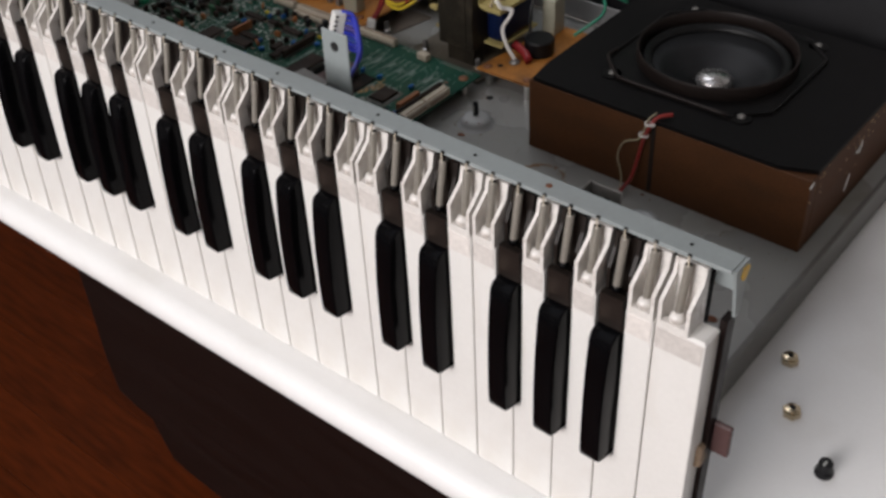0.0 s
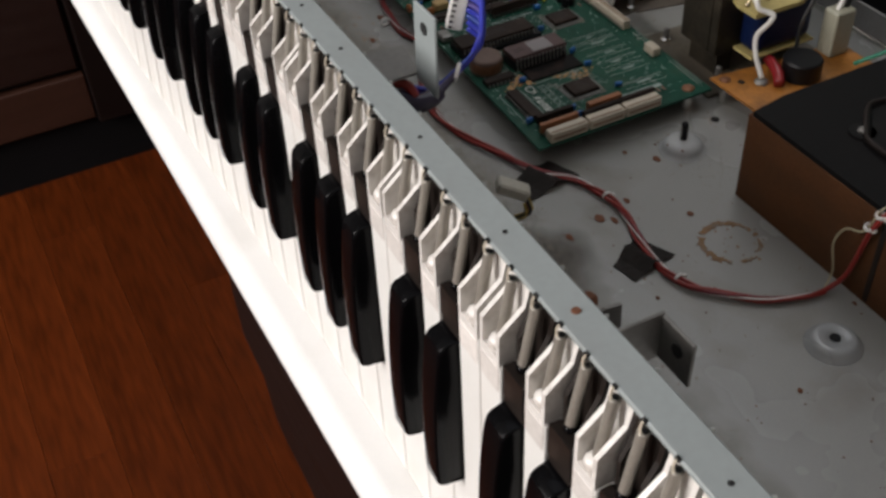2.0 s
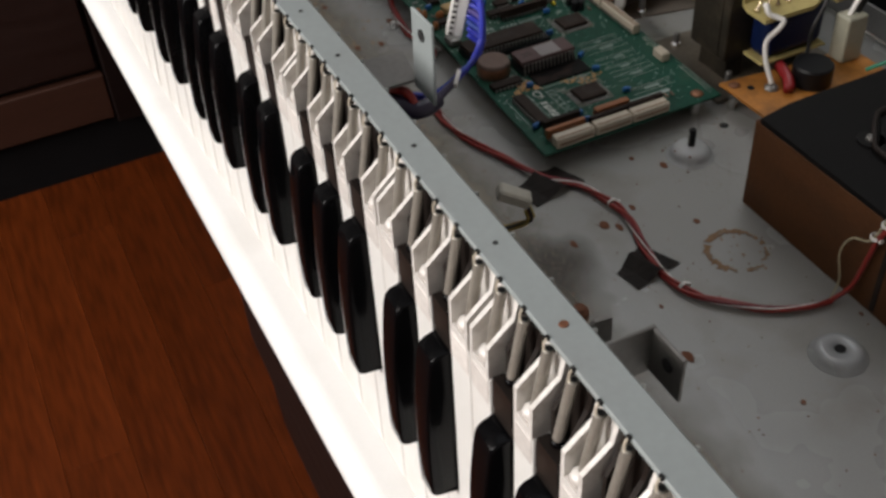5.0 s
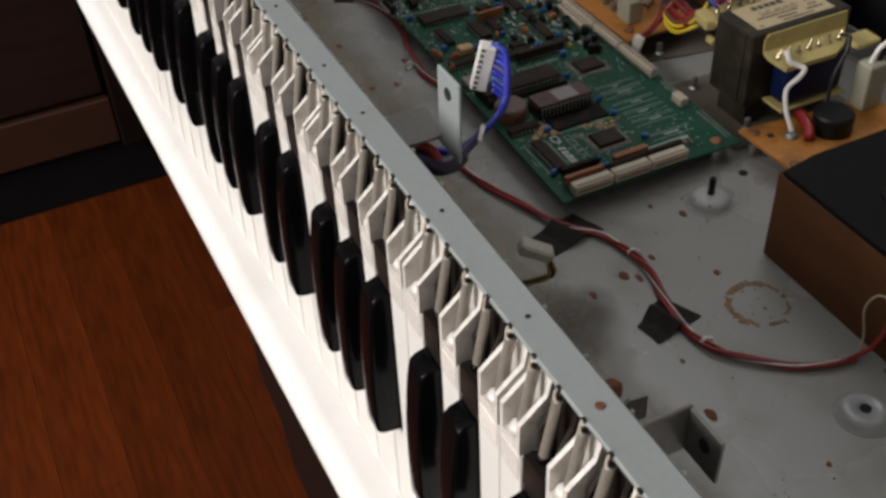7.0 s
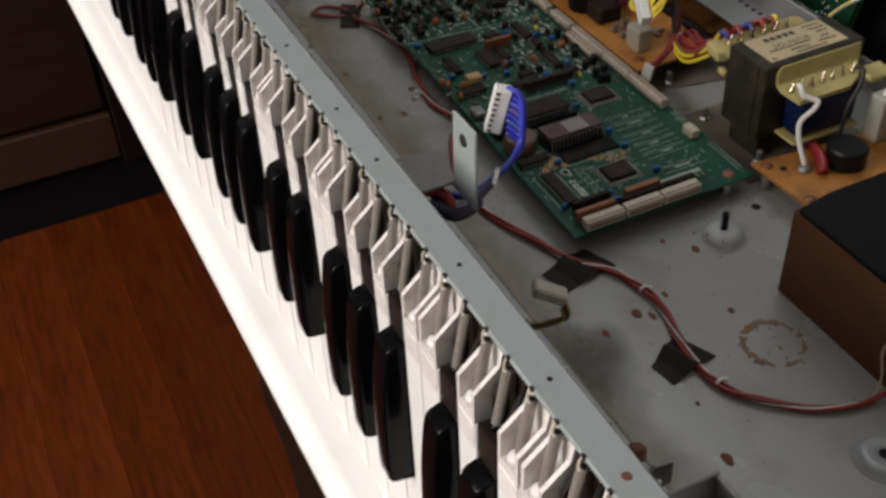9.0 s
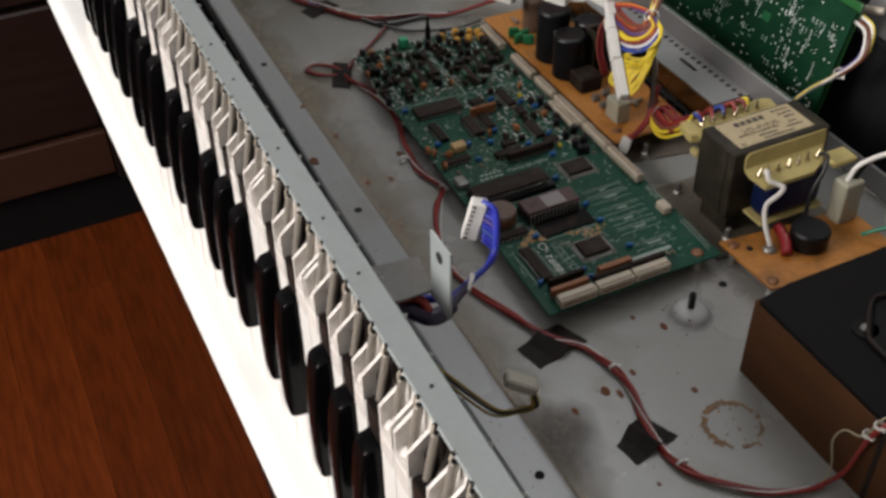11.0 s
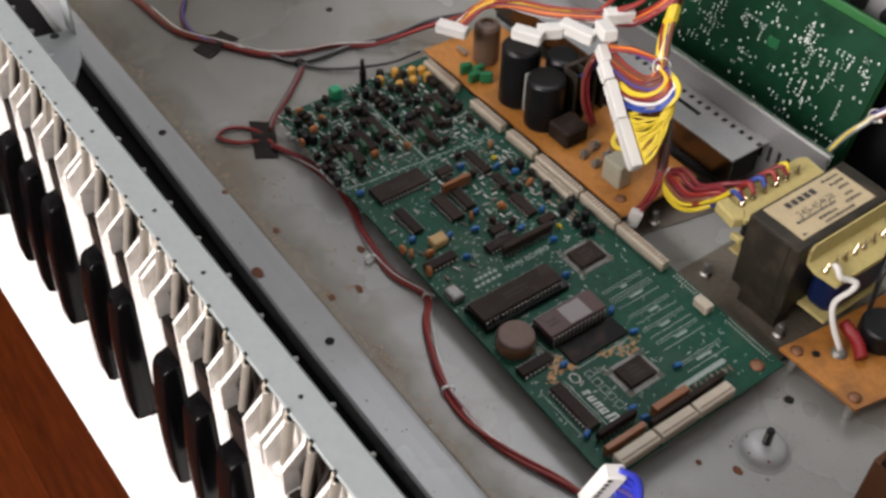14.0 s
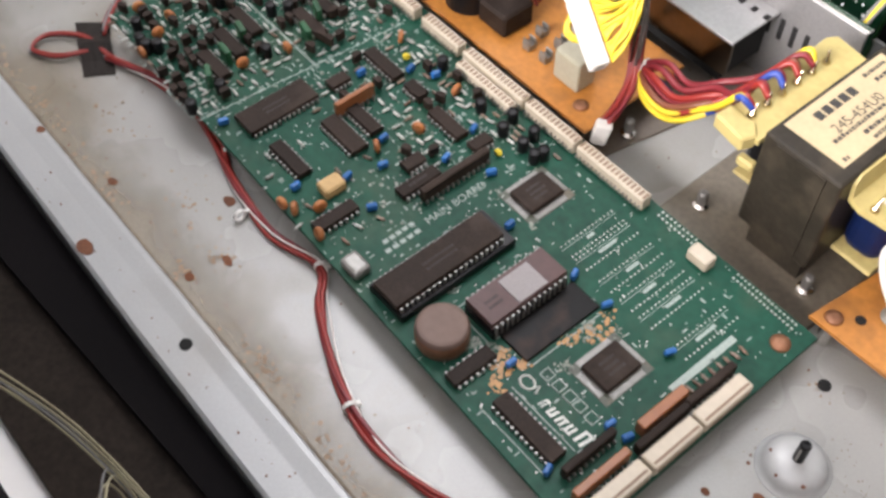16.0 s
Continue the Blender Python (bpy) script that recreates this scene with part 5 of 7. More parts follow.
    # part numbers too small to read, as short bars
    for k in range(1700):
        x, y = rnd.uniform(BX0 + 0.004, BX1 - 0.006 if k < 520 else -0.59), rnd.uniform(BY0 + 0.002, BY1 - 0.012)
        if x > -0.55 and y > 0.515 and rnd.random() < 0.6:
            continue
        if -0.682 < x < -0.590 and y < 0.497 and rnd.random() < 0.8:  # bare green field
            continue
        l, w = rnd.uniform(0.0008, 0.0026), rnd.uniform(0.0003, 0.0008)
        if rnd.random() < 0.5:
            l, w = w, l
        if free(x, y, l * 0.4, w * 0.4):
            bar(x - l / 2, x + l / 2, y - w / 2, y + w / 2)
    for k in range(600):
        x, y = rnd.uniform(BX0 + 0.003, BX1 - 0.003), rnd.uniform(BY0 + 0.003, BY1 - 0.003)
        pad(x, y, rnd.uniform(0.0002, 0.00042))
    tagged(part("silkscreen", silk, SILK, t), "", kind="stuff")
    part("emblem", emblem, EMBLEM, t, "white printed emblem")
    tagged(part("solder_pad_field", pads, SOLDER, t), "", kind="stuff")
    text_mesh("printed_lettering", "MAIN BOARD", 0.0050, SILK, t, pose(-0.5815, 0.5030, PZ + 0.00025, 0, 0, 90))
    # flux and corrosion
    fx = bmesh.new()
    for x, y, n in ((-0.5135, 0.4660, 26), (-0.5085, 0.4600, 18), (-0.5110, 0.4725, 18), (-0.5035, 0.5010, 18), (-0.5055, 0.4930, 12), (-0.5000, 0.5060, 16), (-0.517, 0.4705, 14), (-0.5035, 0.511, 10)):
        for k in range(n):
            u, v, r = x + rnd.gauss(0, 0.0018), y + rnd.gauss(0, 0.0018), rnd.uniform(0.0003, 0.0017)
            q = [(u + r * rnd.uniform(0.5, 1) * math.cos(a), v + r * rnd.uniform(0.5, 1) * math.sin(a)) for a in (0, 1.05, 2.1, 3.14, 4.2, 5.25)]
            add_prism(fx, q, "z", PZ - 0.0001, PZ + 0.0002 + 0.000002 * k)
    tagged(part("flux_residue", fx, FLUX, t), "", kind="stuff")
    wr = bmesh.new()
    for x, y, n in ((-0.5275, 0.4665, 60), (-0.5215, 0.4705, 30), (-0.5060, 0.5030, 40), (-0.4990, 0.4850, 30), (-0.5030, 0.4980, 14), (-0.4975, 0.5100, 12), (-0.5740, 0.5190, 12), (-0.5535, 0.5190, 12), (-0.5760, 0.5420, 10), (-0.5500, 0.4740, 16)):
        for k in range(n):
            u, v, r = x + rnd.gauss(0, 0.0014), y + rnd.gauss(0, 0.0014), rnd.uniform(0.0002, 0.0008)
            q = [(u + r * rnd.uniform(0.5, 1) * math.cos(a), v + r * rnd.uniform(0.5, 1) * math.sin(a)) for a in (0, 1.05, 2.1, 3.14, 4.2, 5.25)]
            add_prism(wr, q, "z", PZ - 0.0001, PZ + 0.00025 + 0.000002 * k)
    for k in range(520):
        u, v, r = rnd.uniform(-0.764, -0.585), rnd.uniform(0.449, 0.552), rnd.uniform(0.0003, 0.0011)
        if -0.682 < u < -0.62 and v < 0.492 or not free(u, v, -0.0004, -0.0004):
            continue
        q = [(u + r * rnd.uniform(0.5, 1) * math.cos(a), v + r * rnd.uniform(0.5, 1) * math.sin(a)) for a in (0, 1.05, 2.1, 3.14, 4.2, 5.25)]
        add_prism(wr, q, "z", PZ - 0.0001, PZ + 0.00018 + 0.0000005 * k)
    tagged(part("white_residue", wr, CHALK, t), "", kind="stuff")
    # faint printing on the larger chips, too worn to read
    mk = bmesh.new()
    for x, y, z, n, ln in ((-0.669, 0.4770, PZ + 0.0036, 2, 0.012), (-0.5605, 0.4770, PZ + 0.0085, 2, 0.014), (-0.5637, 0.5302, PZ + 0.0030, 3, 0.007), (-0.4880, 0.4965, PZ + 0.0030, 3, 0.007), (-0.598, 0.4970, PZ + 0.0036, 1, 0.009), (-0.5320, 0.4790, PZ + 0.0095, 2, 0.006)):
        for k in range(n):
            v = -ln / 2
            while v < ln / 2:
                w = rnd.uniform(0.0004, 0.0011)
                u = x + (k - (n - 1) / 2) * 0.0026
                add_box(mk, u - 0.0006, u + 0.0006, y + v, y + v + w, z - 0.0001, z + 0.00008)
                v += w + 0.0005
    tagged(part("worn_printing", mk, WORNINK, t), "", kind="stuff")


main_board()


# ---- power boards ----
def power_board():
    t = thing("power_board", "orange phenolic power supply board with large black capacitors", "circuit board")
    z = 0.0135
    part("board", box(-0.7725, -0.5745, 0.5672, 0.6280, z - 0.0016, z, 0.0003), PHENOLIC, t)
    post = mesh_of("standoff", lathe([(0.0030, -0.0022), (0.0030, z - 0.0016)], 12), CHROME)
    for x, y in ((-0.766, 0.573), (-0.5865, 0.576), (-0.766, 0.620), (-0.582, 0.620)):
        linked("standoff", post, parent=t, at=pose(x, y, 0))
    linked("rivet", mesh_of("rivet", lathe([(0.0036, 0), (0.0032, 0.0008), (0.0012, 0.0014), (0.0006, 0.0012)], 16), COPPER, True), parent=t, at=pose(-0.5865, 0.5765, z))

    def can(x, y, r, h, cap=CAPBLACK):
        c = part("capacitor", lathe([(r - 0.0008, z), (r, z + 0.001), (r, z + h - 0.002), (r - 0.001, z + h - 0.0004), (r - 0.0025, z + h)], 32, (x, y, 0)), cap, t, "tall black capacitor", smooth=False)
        part("end_cap", lathe([(r - 0.0026, z + h - 0.0006), (r - 0.0035, z + h - 0.0003), (0.0005, z + h - 0.0003)], 24, (x, y, 0)), CAPBLACK, c)
        return c
    can(-0.6945, 0.5860, 0.0125, 0.042)
    can(-0.6675, 0.5845, 0.0122, 0.034)
    can(-0.6800, 0.6080, 0.0105, 0.034)
    part("stripe", box(-0.6808, -0.6794, 0.5785, 0.5825, z + 0.003, z + 0.031), GLASS_D, t)
    part("relay", box(-0.6555, -0.6375, 0.5780, 0.5960, z, z + 0.0120, 0.0012), CHIP, t, "dark square relay")
    h = part("heatsink", box(-0.6690, -0.6660, 0.5985, 0.6250, z, z + 0.036, 0.0004), mat("dark_bronze_heatsink", (0.06, 0.042, 0.036), 0.45, metal=0.3), t, "dark bronze heatsink")
    for k in range(4):
        part("fin", box(-0.6660, -0.6560, 0.5990 + k * 0.008, 0.6002 + k * 0.008, z, z + 0.036), CORE, h)
    rnd = random.Random(5)
    leaf = mesh_of("capacitor", box(-0.0042, 0.0042, -0.0020, 0.0020, 0.0005, 0.0085, 0.0014, 2), LEAFGREEN)
    for i, (x, y) in enumerate(((-0.735, 0.5745), (-0.729, 0.5800), (-0.7245, 0.5735), (-0.7185, 0.5790))):
        linked("capacitor", leaf, parent=t, at=pose(x, y, z, rnd.uniform(-12, 12), 0, 60 + rnd.uniform(-30, 30)), label="green film capacitor")
    part("tube_cap", lathe([(0.0082, z), (0.0088, z + 0.002), (0.0088, z + 0.026), (0.0070, z + 0.0285), (0.0045, z + 0.0290), (0.0040, z + 0.0270), (0.0004, z + 0.0265)], 24, (-0.7400, 0.5950, 0)), mat("brown_sleeve", (0.14, 0.085, 0.06), 0.4), t, "brown upright capacitor")
    clip = mesh_of("fuse_clip", prism([(-0.0022, 0), (0.0022, 0), (0.0027, 0.0030), (0.0020, 0.0058), (0.0014, 0.0056), (0.0016, 0.0030), (-0.0016, 0.0030), (-0.0014, 0.0056), (-0.0020, 0.0058), (-0.0027, 0.0030)], "x", -0.002, 0.002), PIN)
    for x, y in ((-0.6265, 0.5835), (-0.6160, 0.5835), (-0.6290, 0.5935), (-0.6180, 0.5945)):
        linked("fuse_clip", clip, parent=t, at=pose(x, y, z))
    part("clear_plug", box(-0.6075, -0.5925, 0.5795, 0.5905, z, z + 0.0165, 0.0012, 2), CLEARNYLON, t, "translucent nylon plug")
    res = mesh_of("resistor", lathe([(0.0004, -0.0062), (0.0004, -0.0045), (0.0018, -0.0040), (0.0015, -0.0020), (0.0015, 0.0020), (0.0018, 0.0040), (0.0004, 0.0045), (0.0004, 0.0062)], 10, (0, 0, 0.0022), "x"), RESBEIGE, True)
    for k in range(16):
        x, y = rnd.uniform(-0.765, -0.60), rnd.uniform(0.570, 0.624)
        if not (-0.712 < x < -0.635 and y < 0.62) and not (-0.745 < x < -0.713 and y < 0.605):
            linked("resistor", res, parent=t, at=pose(x, y, z, 0, 0, rnd.choice((0, 90))))
    return t


power_board()


def mains_board():
    t = thing("mains_board", "small orange phenolic mains input board with a black choke", "circuit board")
    z = 0.0135
    bm = prism([(-0.4565, 0.5675), (-0.4085, 0.5685), (-0.4000, 0.6150), (-0.4000, 0.6600), (-0.4480, 0.6600), (-0.4525, 0.600)], "z", z - 0.0016, z)
    part("board", bm, PHENOLIC, t)
    post = mesh_of("standoff", lathe([(0.0030, -0.0022), (0.0030, z - 0.0016)], 12), CHROME)
    rivet = mesh_of("rivet", lathe([(0.0036, 0), (0.0032, 0.0008), (0.0012, 0.0014), (0.0006, 0.0012)], 16), COPPER, True)
    for x, y in ((-0.4500, 0.5735), (-0.4135, 0.5740), (-0.4400, 0.650), (-0.405, 0.652)):
        linked("standoff", post, parent=t, at=pose(x, y, 0)), linked("rivet", rivet, parent=t, at=pose(x, y, z))
    part("board_hole", lathe([(0.0022, z - 0.0001), (0.0022, z + 0.0002)], 12, (-0.4430, 0.5800, 0)), HOLLOWSHADE, t)
    c = part("choke", lathe([(0.0112, z), (0.0118, z + 0.001), (0.0118, z + 0.0115), (0.0108, z + 0.0128), (0.0005, z + 0.0128)], 36, (-0.4310, 0.6140, 0)), BLACKPL, t, "round black choke")
    part("red_sleeve", tube([(-0.4455, 0.6010, z + 0.008), (-0.4340, 0.5985, z + 0.006), (-0.4265, 0.5940, z + 0.003)], 0.0034, 12), mat("red_sleeve_plastic", (0.24, 0.015, 0.018), 0.25), t, "dark red component", smooth=True)
    part("eyelet", lathe([(0.0040, z), (0.0042, z + 0.001), (0.0030, z + 0.0025), (0.0012, z + 0.003)], 16, (-0.4365, 0.5895, 0)), PIN, t)
    p = part("tall_plug", prism([(-0.4480, 0.6410), (-0.4360, 0.6410), (-0.4360, 0.6560), (-0.4480, 0.6560)], "z", z, z + 0.030, 0.0015, 2), CLEARNYLON, t, "tall translucent nylon plug")
    for s, m in ((-1, WIRE["white"]), (1, WIRE["black"])):
        part("wire", tube([(-0.442, 0.6485 + s * 0.003, z + 0.028), (-0.440, 0.656 + s * 0.003, z + 0.042), (-0.425, 0.672, z + 0.052), (-0.38, 0.690, z + 0.050), (-0.33, 0.70, z + 0.03)], 0.0016, 7), m, p, smooth=True)
    part("teal_wire", tube([(-0.42, 0.645, z + 0.004), (-0.405, 0.662, z + 0.02), (-0.412, 0.676, z + 0.03), (-0.40, 0.69, z + 0.02)], 0.0013, 6), WIRE["green"], t, smooth=True)


mains_board()


# ---- transformer ----
def transformer():
    t = thing("transformer", "black mains transformer with yellowed terminal boards and paper label", "transformer")
    x0, x1, y0, y1, z0, z1 = -0.5035, -0.4700, 0.5800, 0.6520, 0.0160, 0.0650
    part("core", box(x0, x1, y0, y1, z0, z1, 0.0012, 2), CORE, t)
    part("lamination_edge", box(x0 + 0.0060, x1 - 0.0060, y0 - 0.0006, y0 + 0.001, z0 + 0.0015, z1 - 0.0015), CORE, t)
    # strap feet that carry the core over the floor plate
    for ya, yb in ((y0 + 0.006, y0 + 0.018), (y1 - 0.018, y1 - 0.006)):
        part("mounting_leg", box(x0 + 0.004, x1 - 0.004, ya, yb, 0.0002, z0 + 0.0005), CORE, t, "dark steel leg")
    part("mounting_foot", box(x0 - 0.030, x1 + 0.014, y0 - 0.012, y1 + 0.008, -0.0021, 0.0002, 0.0006), mat("tarnished_plate", (0.15, 0.128, 0.098), 0.5, metal=0.3, vary=0.25, blotch=30), t, "tarnished steel mounting plate")
    for s in (-1, 1):
        xa, xb = (x1, x1 + 0.0170) if s > 0 else (x0 - 0.0150, x0)
        coil = part("coil", box(xa, xb, y0 + 0.0155, y1 - 0.012, z0 + 0.0045, 0.0500, 0.006, 4), BLUEWRAP if s > 0 else CAPBLACK, t, "coil wrapped in blue tape" if s > 0 else "coil in a near-black colour")
        part("lower_flange", box(xa, xb + 0.0010, y0 + 0.0135, y1 - 0.010, z0 + 0.0025, z0 + 0.0044, 0.0006), CREAMBOARD, coil, "cream bobbin flange")

    # terminal boards
    def terminals(outline, z, slope, pins):
        bm = prism(outline, "z", z - 0.0028, z)
        xa = min(q[0] for q in outline)
        for v in bm.verts:
            v.co.z += (v.co.x - xa) * slope
        b = part("terminal_board", bm, CREAMBOARD, t, "yellowed terminal board")
        base = mesh_of("pin", lathe([(0.0019, -0.0004), (0.0016, 0.0010), (0.0008, 0.0020), (0.0006, 0.0058), (0.0003, 0.0062)], 10), BRASS, True)
        for k, (x, y) in enumerate(pins):
            linked("pin", base, parent=b, at=pose(x, y, z + (x - xa) * slope, -14 + 9 * (k % 3), 4 - 5 * (k % 2), 0))
        return b
    b1 = terminals([(-0.5235, 0.5840), (-0.5060, 0.5825), (-0.5060, 0.6460), (-0.5220, 0.6480), (-0.5245, 0.6440)], 0.0560, 0.0, [(-0.5160, 0.5900 + 0.0086 * k) for k in range(6)])
    part("end_block", prism([(-0.5250, 0.5800), (-0.5100, 0.5775), (-0.5075, 0.5835), (-0.5120, 0.5880), (-0.5245, 0.5885)], "z", 0.0500, 0.0568, 0.0008), CREAMBOARD, b1)
    part("side_lug", box(-0.5110, -0.5036, 0.5790, 0.5830, 0.0420, 0.0462, 0.0008), CREAMBOARD, b1)
    b2 = terminals([(-0.4695, 0.5885), (-0.4640, 0.5875), (-0.4515, 0.5910), (-0.4510, 0.6265), (-0.4560, 0.6370), (-0.4695, 0.6480)], 0.0545, -0.20, [(-0.4605, 0.5915 + 0.0074 * k) for k in range(7)])
    edge = prism([(0.5880, 0.0525), (0.5880, 0.0610), (0.5905, 0.0640), (0.6480, 0.0640), (0.6480, 0.0525)], "x", -0.4696, -0.4680)
    for v in edge.verts:
        v.co.x += (0.0545 - v.co.z) * 0.12
    part("raised_edge", edge, CREAMBOARD, b2)
    part("end_lug", box(-0.4640, -0.4500, 0.6420, 0.6600, 0.0475, 0.0515, 0.0010), CREAMBOARD, b2)
    # paper label
    zt = z1 + 0.0003
    lb = part("paper_label", box(-0.5015, -0.4750, 0.5875, 0.6430, z1 - 0.0001, zt), LABELPAPER, t, "yellowed paper label with printed numbers")
    text_mesh("lettering", "245-454U0", 0.0060, INK, lb, pose(-0.4880, 0.6120, zt + 0.0001, 0, 0, 90))
    ink = bmesh.new()
    for k in range(5):
        add_box(ink, -0.4980, -0.4940, 0.5985 + k * 0.0046, 0.6020 + k * 0.0046, zt - 0.0001, zt + 0.0001)
    rnd = random.Random(19)
    for x, ya, yb in ((-0.4845, 0.594, 0.622), (-0.4805, 0.606, 0.618), (-0.4772, 0.607, 0.629), (-0.4772, 0.590, 0.593), (-0.4980, 0.628, 0.639), (-0.4940, 0.630, 0.639), (-0.4900, 0.632, 0.640), (-0.4850, 0.631, 0.637), (-0.4810, 0.627, 0.639)):
        y = ya
        while y < yb:
            w = rnd.uniform(0.0008, 0.0022)
            add_box(ink, x - rnd.uniform(0.0006, 0.0011), x + 0.0008, y, y + w, zt - 0.0001, zt + 0.0001)
            y += w + 0.0006
    part("fine_print", ink, INK, lb)
    # white mains wire down to the small board
    part("white_wire", tube([(-0.4590, 0.5955, 0.0560), (-0.4560, 0.5940, 0.0570), (-0.4530, 0.5940, 0.0535), (-0.4500, 0.5985, 0.0512), (-0.4472, 0.6005, 0.0500), (-0.4475, 0.5985, 0.0455), (-0.4508, 0.5935, 0.0365), (-0.4455, 0.5905, 0.0270), (-0.4365, 0.5895, 0.0165)], 0.0016, 8), WIRE["white"], t, smooth=True)
    part("black_wire", tube([(-0.4590, 0.6360, 0.0560), (-0.4530, 0.6365, 0.0575), (-0.4490, 0.6320, 0.0500), (-0.4470, 0.6240, 0.0380), (-0.4440, 0.6200, 0.0200)], 0.0013, 7), WIRE["black"], t, smooth=True)
    return t


transformer()


def floor_plate():
    t = thing("mounting_plate", "grimy brown steel plate between the power board and transformer", "plate")
    part("sheet", prism([(-0.5840, 0.5690), (-0.5690, 0.5690), (-0.5560, 0.6330), (-0.5840, 0.6330)], "z", -0.0021, -0.0009, 0.0003), GRIMEPLATE, t)


floor_plate()


def bolt(x, y):
    b = thing("screw", "bright steel screw with a washer on the chassis floor", "screw", "chassis screws")
    part("washer", lathe([(0.0050, -0.0022), (0.0050, -0.0010), (0.0022, -0.0010)], 18, (x, y, 0)), COPPER if x > -0.5 else CHROME, b)
    part("head", lathe([(0.0034, -0.0010), (0.0034, 0.0016), (0.0022, 0.0026), (0.0004, 0.0026)], 16, (x, y, 0)), CHROME, b)
    part("thread", lathe([(0.0021, 0.0020), (0.0021, 0.0085), (0.0014, 0.0094), (0.0004, 0.0094)], 12, (x, y, 0)), BRKSTEEL, b)


for bx, by in ((-0.5695, 0.590), (-0.5225, 0.5845), (-0.4685, 0.5845)):
    bolt(bx, by)


# ---- heat shield, panel boards and lid at the back ----
def heat_shield():
    t = thing("steel_shield", "perforated zinc-plated steel shield with a folded upright back", "shield")
    xa, xb = -0.780, -0.5575
    part("top", box(xa, xb, 0.6335, 0.6640, 0.0335, 0.0350, 0.0004), ZINC, t)
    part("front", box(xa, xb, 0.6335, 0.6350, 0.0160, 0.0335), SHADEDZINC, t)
    # black block filling the shield, in place of the shade inside it
    part("inner_dark", box(xa, xb - 0.004, 0.6352, 0.6630, 0.0100, 0.0330), HOLLOWSHADE, t)
    part("upright", box(xa, -0.5180, 0.6640, 0.6656, -0.002, 0.0500, 0.0004), ZINC, t)
    part("rim", box(xa, -0.5180, 0.6656, 0.6690, 0.0485, 0.0500, 0.0004), CHROME, t)
    slot = mesh_of("vent_slot", box(-0.0013, 0.0013, -0.0016, 0.0016, -0.0002, 0.0003), HOLLOWSHADE)
    for k in range(22):
        linked("vent_slot", slot, parent=t, at=pose(-0.5590 - k * 0.0069, 0.6568, 0.0350))
    long_slot = mesh_of("vent_slot", box(-0.0012, 0.0012, -0.0003, 0.0003, -0.0055, 0.0055), HOLLOWSHADE)
    for k in range(4):
        linked("vent_slot", long_slot, parent=t, at=pose(-0.5615 + k * 0.0066, 0.6639, 0.0270))
    part("slit", box(-0.6180, -0.5990, 0.6470, 0.6498, 0.0346, 0.0353), HOLLOWSHADE, t)


heat_shield()


def panel_board():
    t = thing("panel_board", "bright green circuit board seen from its soldered side, leaning upright", "circuit board", "panel boards",
              at=pose(0, 0.7000, 0.033, -13.3, 0, 0))
    top = 0.0665
    part("board", box(-0.945, -0.5295, 0, 0.0016, -0.050, top, 0.0003), PCBBACK, t)
    part("rim", box(-0.945, -0.5290, 0.0030, 0.0046, -0.050, top + 0.0055, 0.0015, 2), mat("light_green_mask", (0.013, 0.10, 0.024), 0.35, vary=0.15), t, "lighter green board edge")
    rnd = random.Random(31)
    dots = bmesh.new()

    def dot(x, z, r):
        n = 6
        ring = [dots.verts.new((x + r * math.cos(6.2832 * i / n), -0.0001, z + 1.35 * r * math.sin(6.2832 * i / n))) for i in range(n)]
        tip = dots.verts.new((x, -0.0011, z))
        for i in range(n):
            dots.faces.new((ring[i], tip, ring[(i + 1) % n]))
    for g in range(150):
        x, z = rnd.uniform(-0.94, -0.540), rnd.choice((rnd.uniform(0.016, top - 0.010), rnd.uniform(0.016, top - 0.010), rnd.uniform(-0.03, 0.016)))
        cols, rows = rnd.choice(((1, 6), (2, 5), (2, 3), (4, 2), (5, 1), (3, 2), (2, 2)))
        for i in range(cols):
            for j in range(rows):
                xx, zz = x + i * 0.0036, z - j * 0.0024
                if xx < -0.533 and zz < top - 0.004 and rnd.random() < 0.88:
                    dot(xx + rnd.uniform(-0.0002, 0.0002), zz, rnd.uniform(0.0003, 0.0007))
    for g in range(560):
        dot(rnd.uniform(-0.94, -0.534), rnd.uniform(-0.04, top - 0.004), rnd.uniform(0.0003, 0.0008))
    tagged(part("solder_joint_field", dots, PANELSOLDER, t), "", kind="stuff")
    for x, z, w, h in ((-0.602, 0.030, 0.004, 0.003), (-0.72, 0.02, 0.006, 0.003)):
        part("copper_patch", box(x - w, x + w, -0.0003, 0.0002, z - h, z + h, 0.0001), mat("pale_green_patch", (0.01, 0.10, 0.035), 0.3), t)


panel_board()


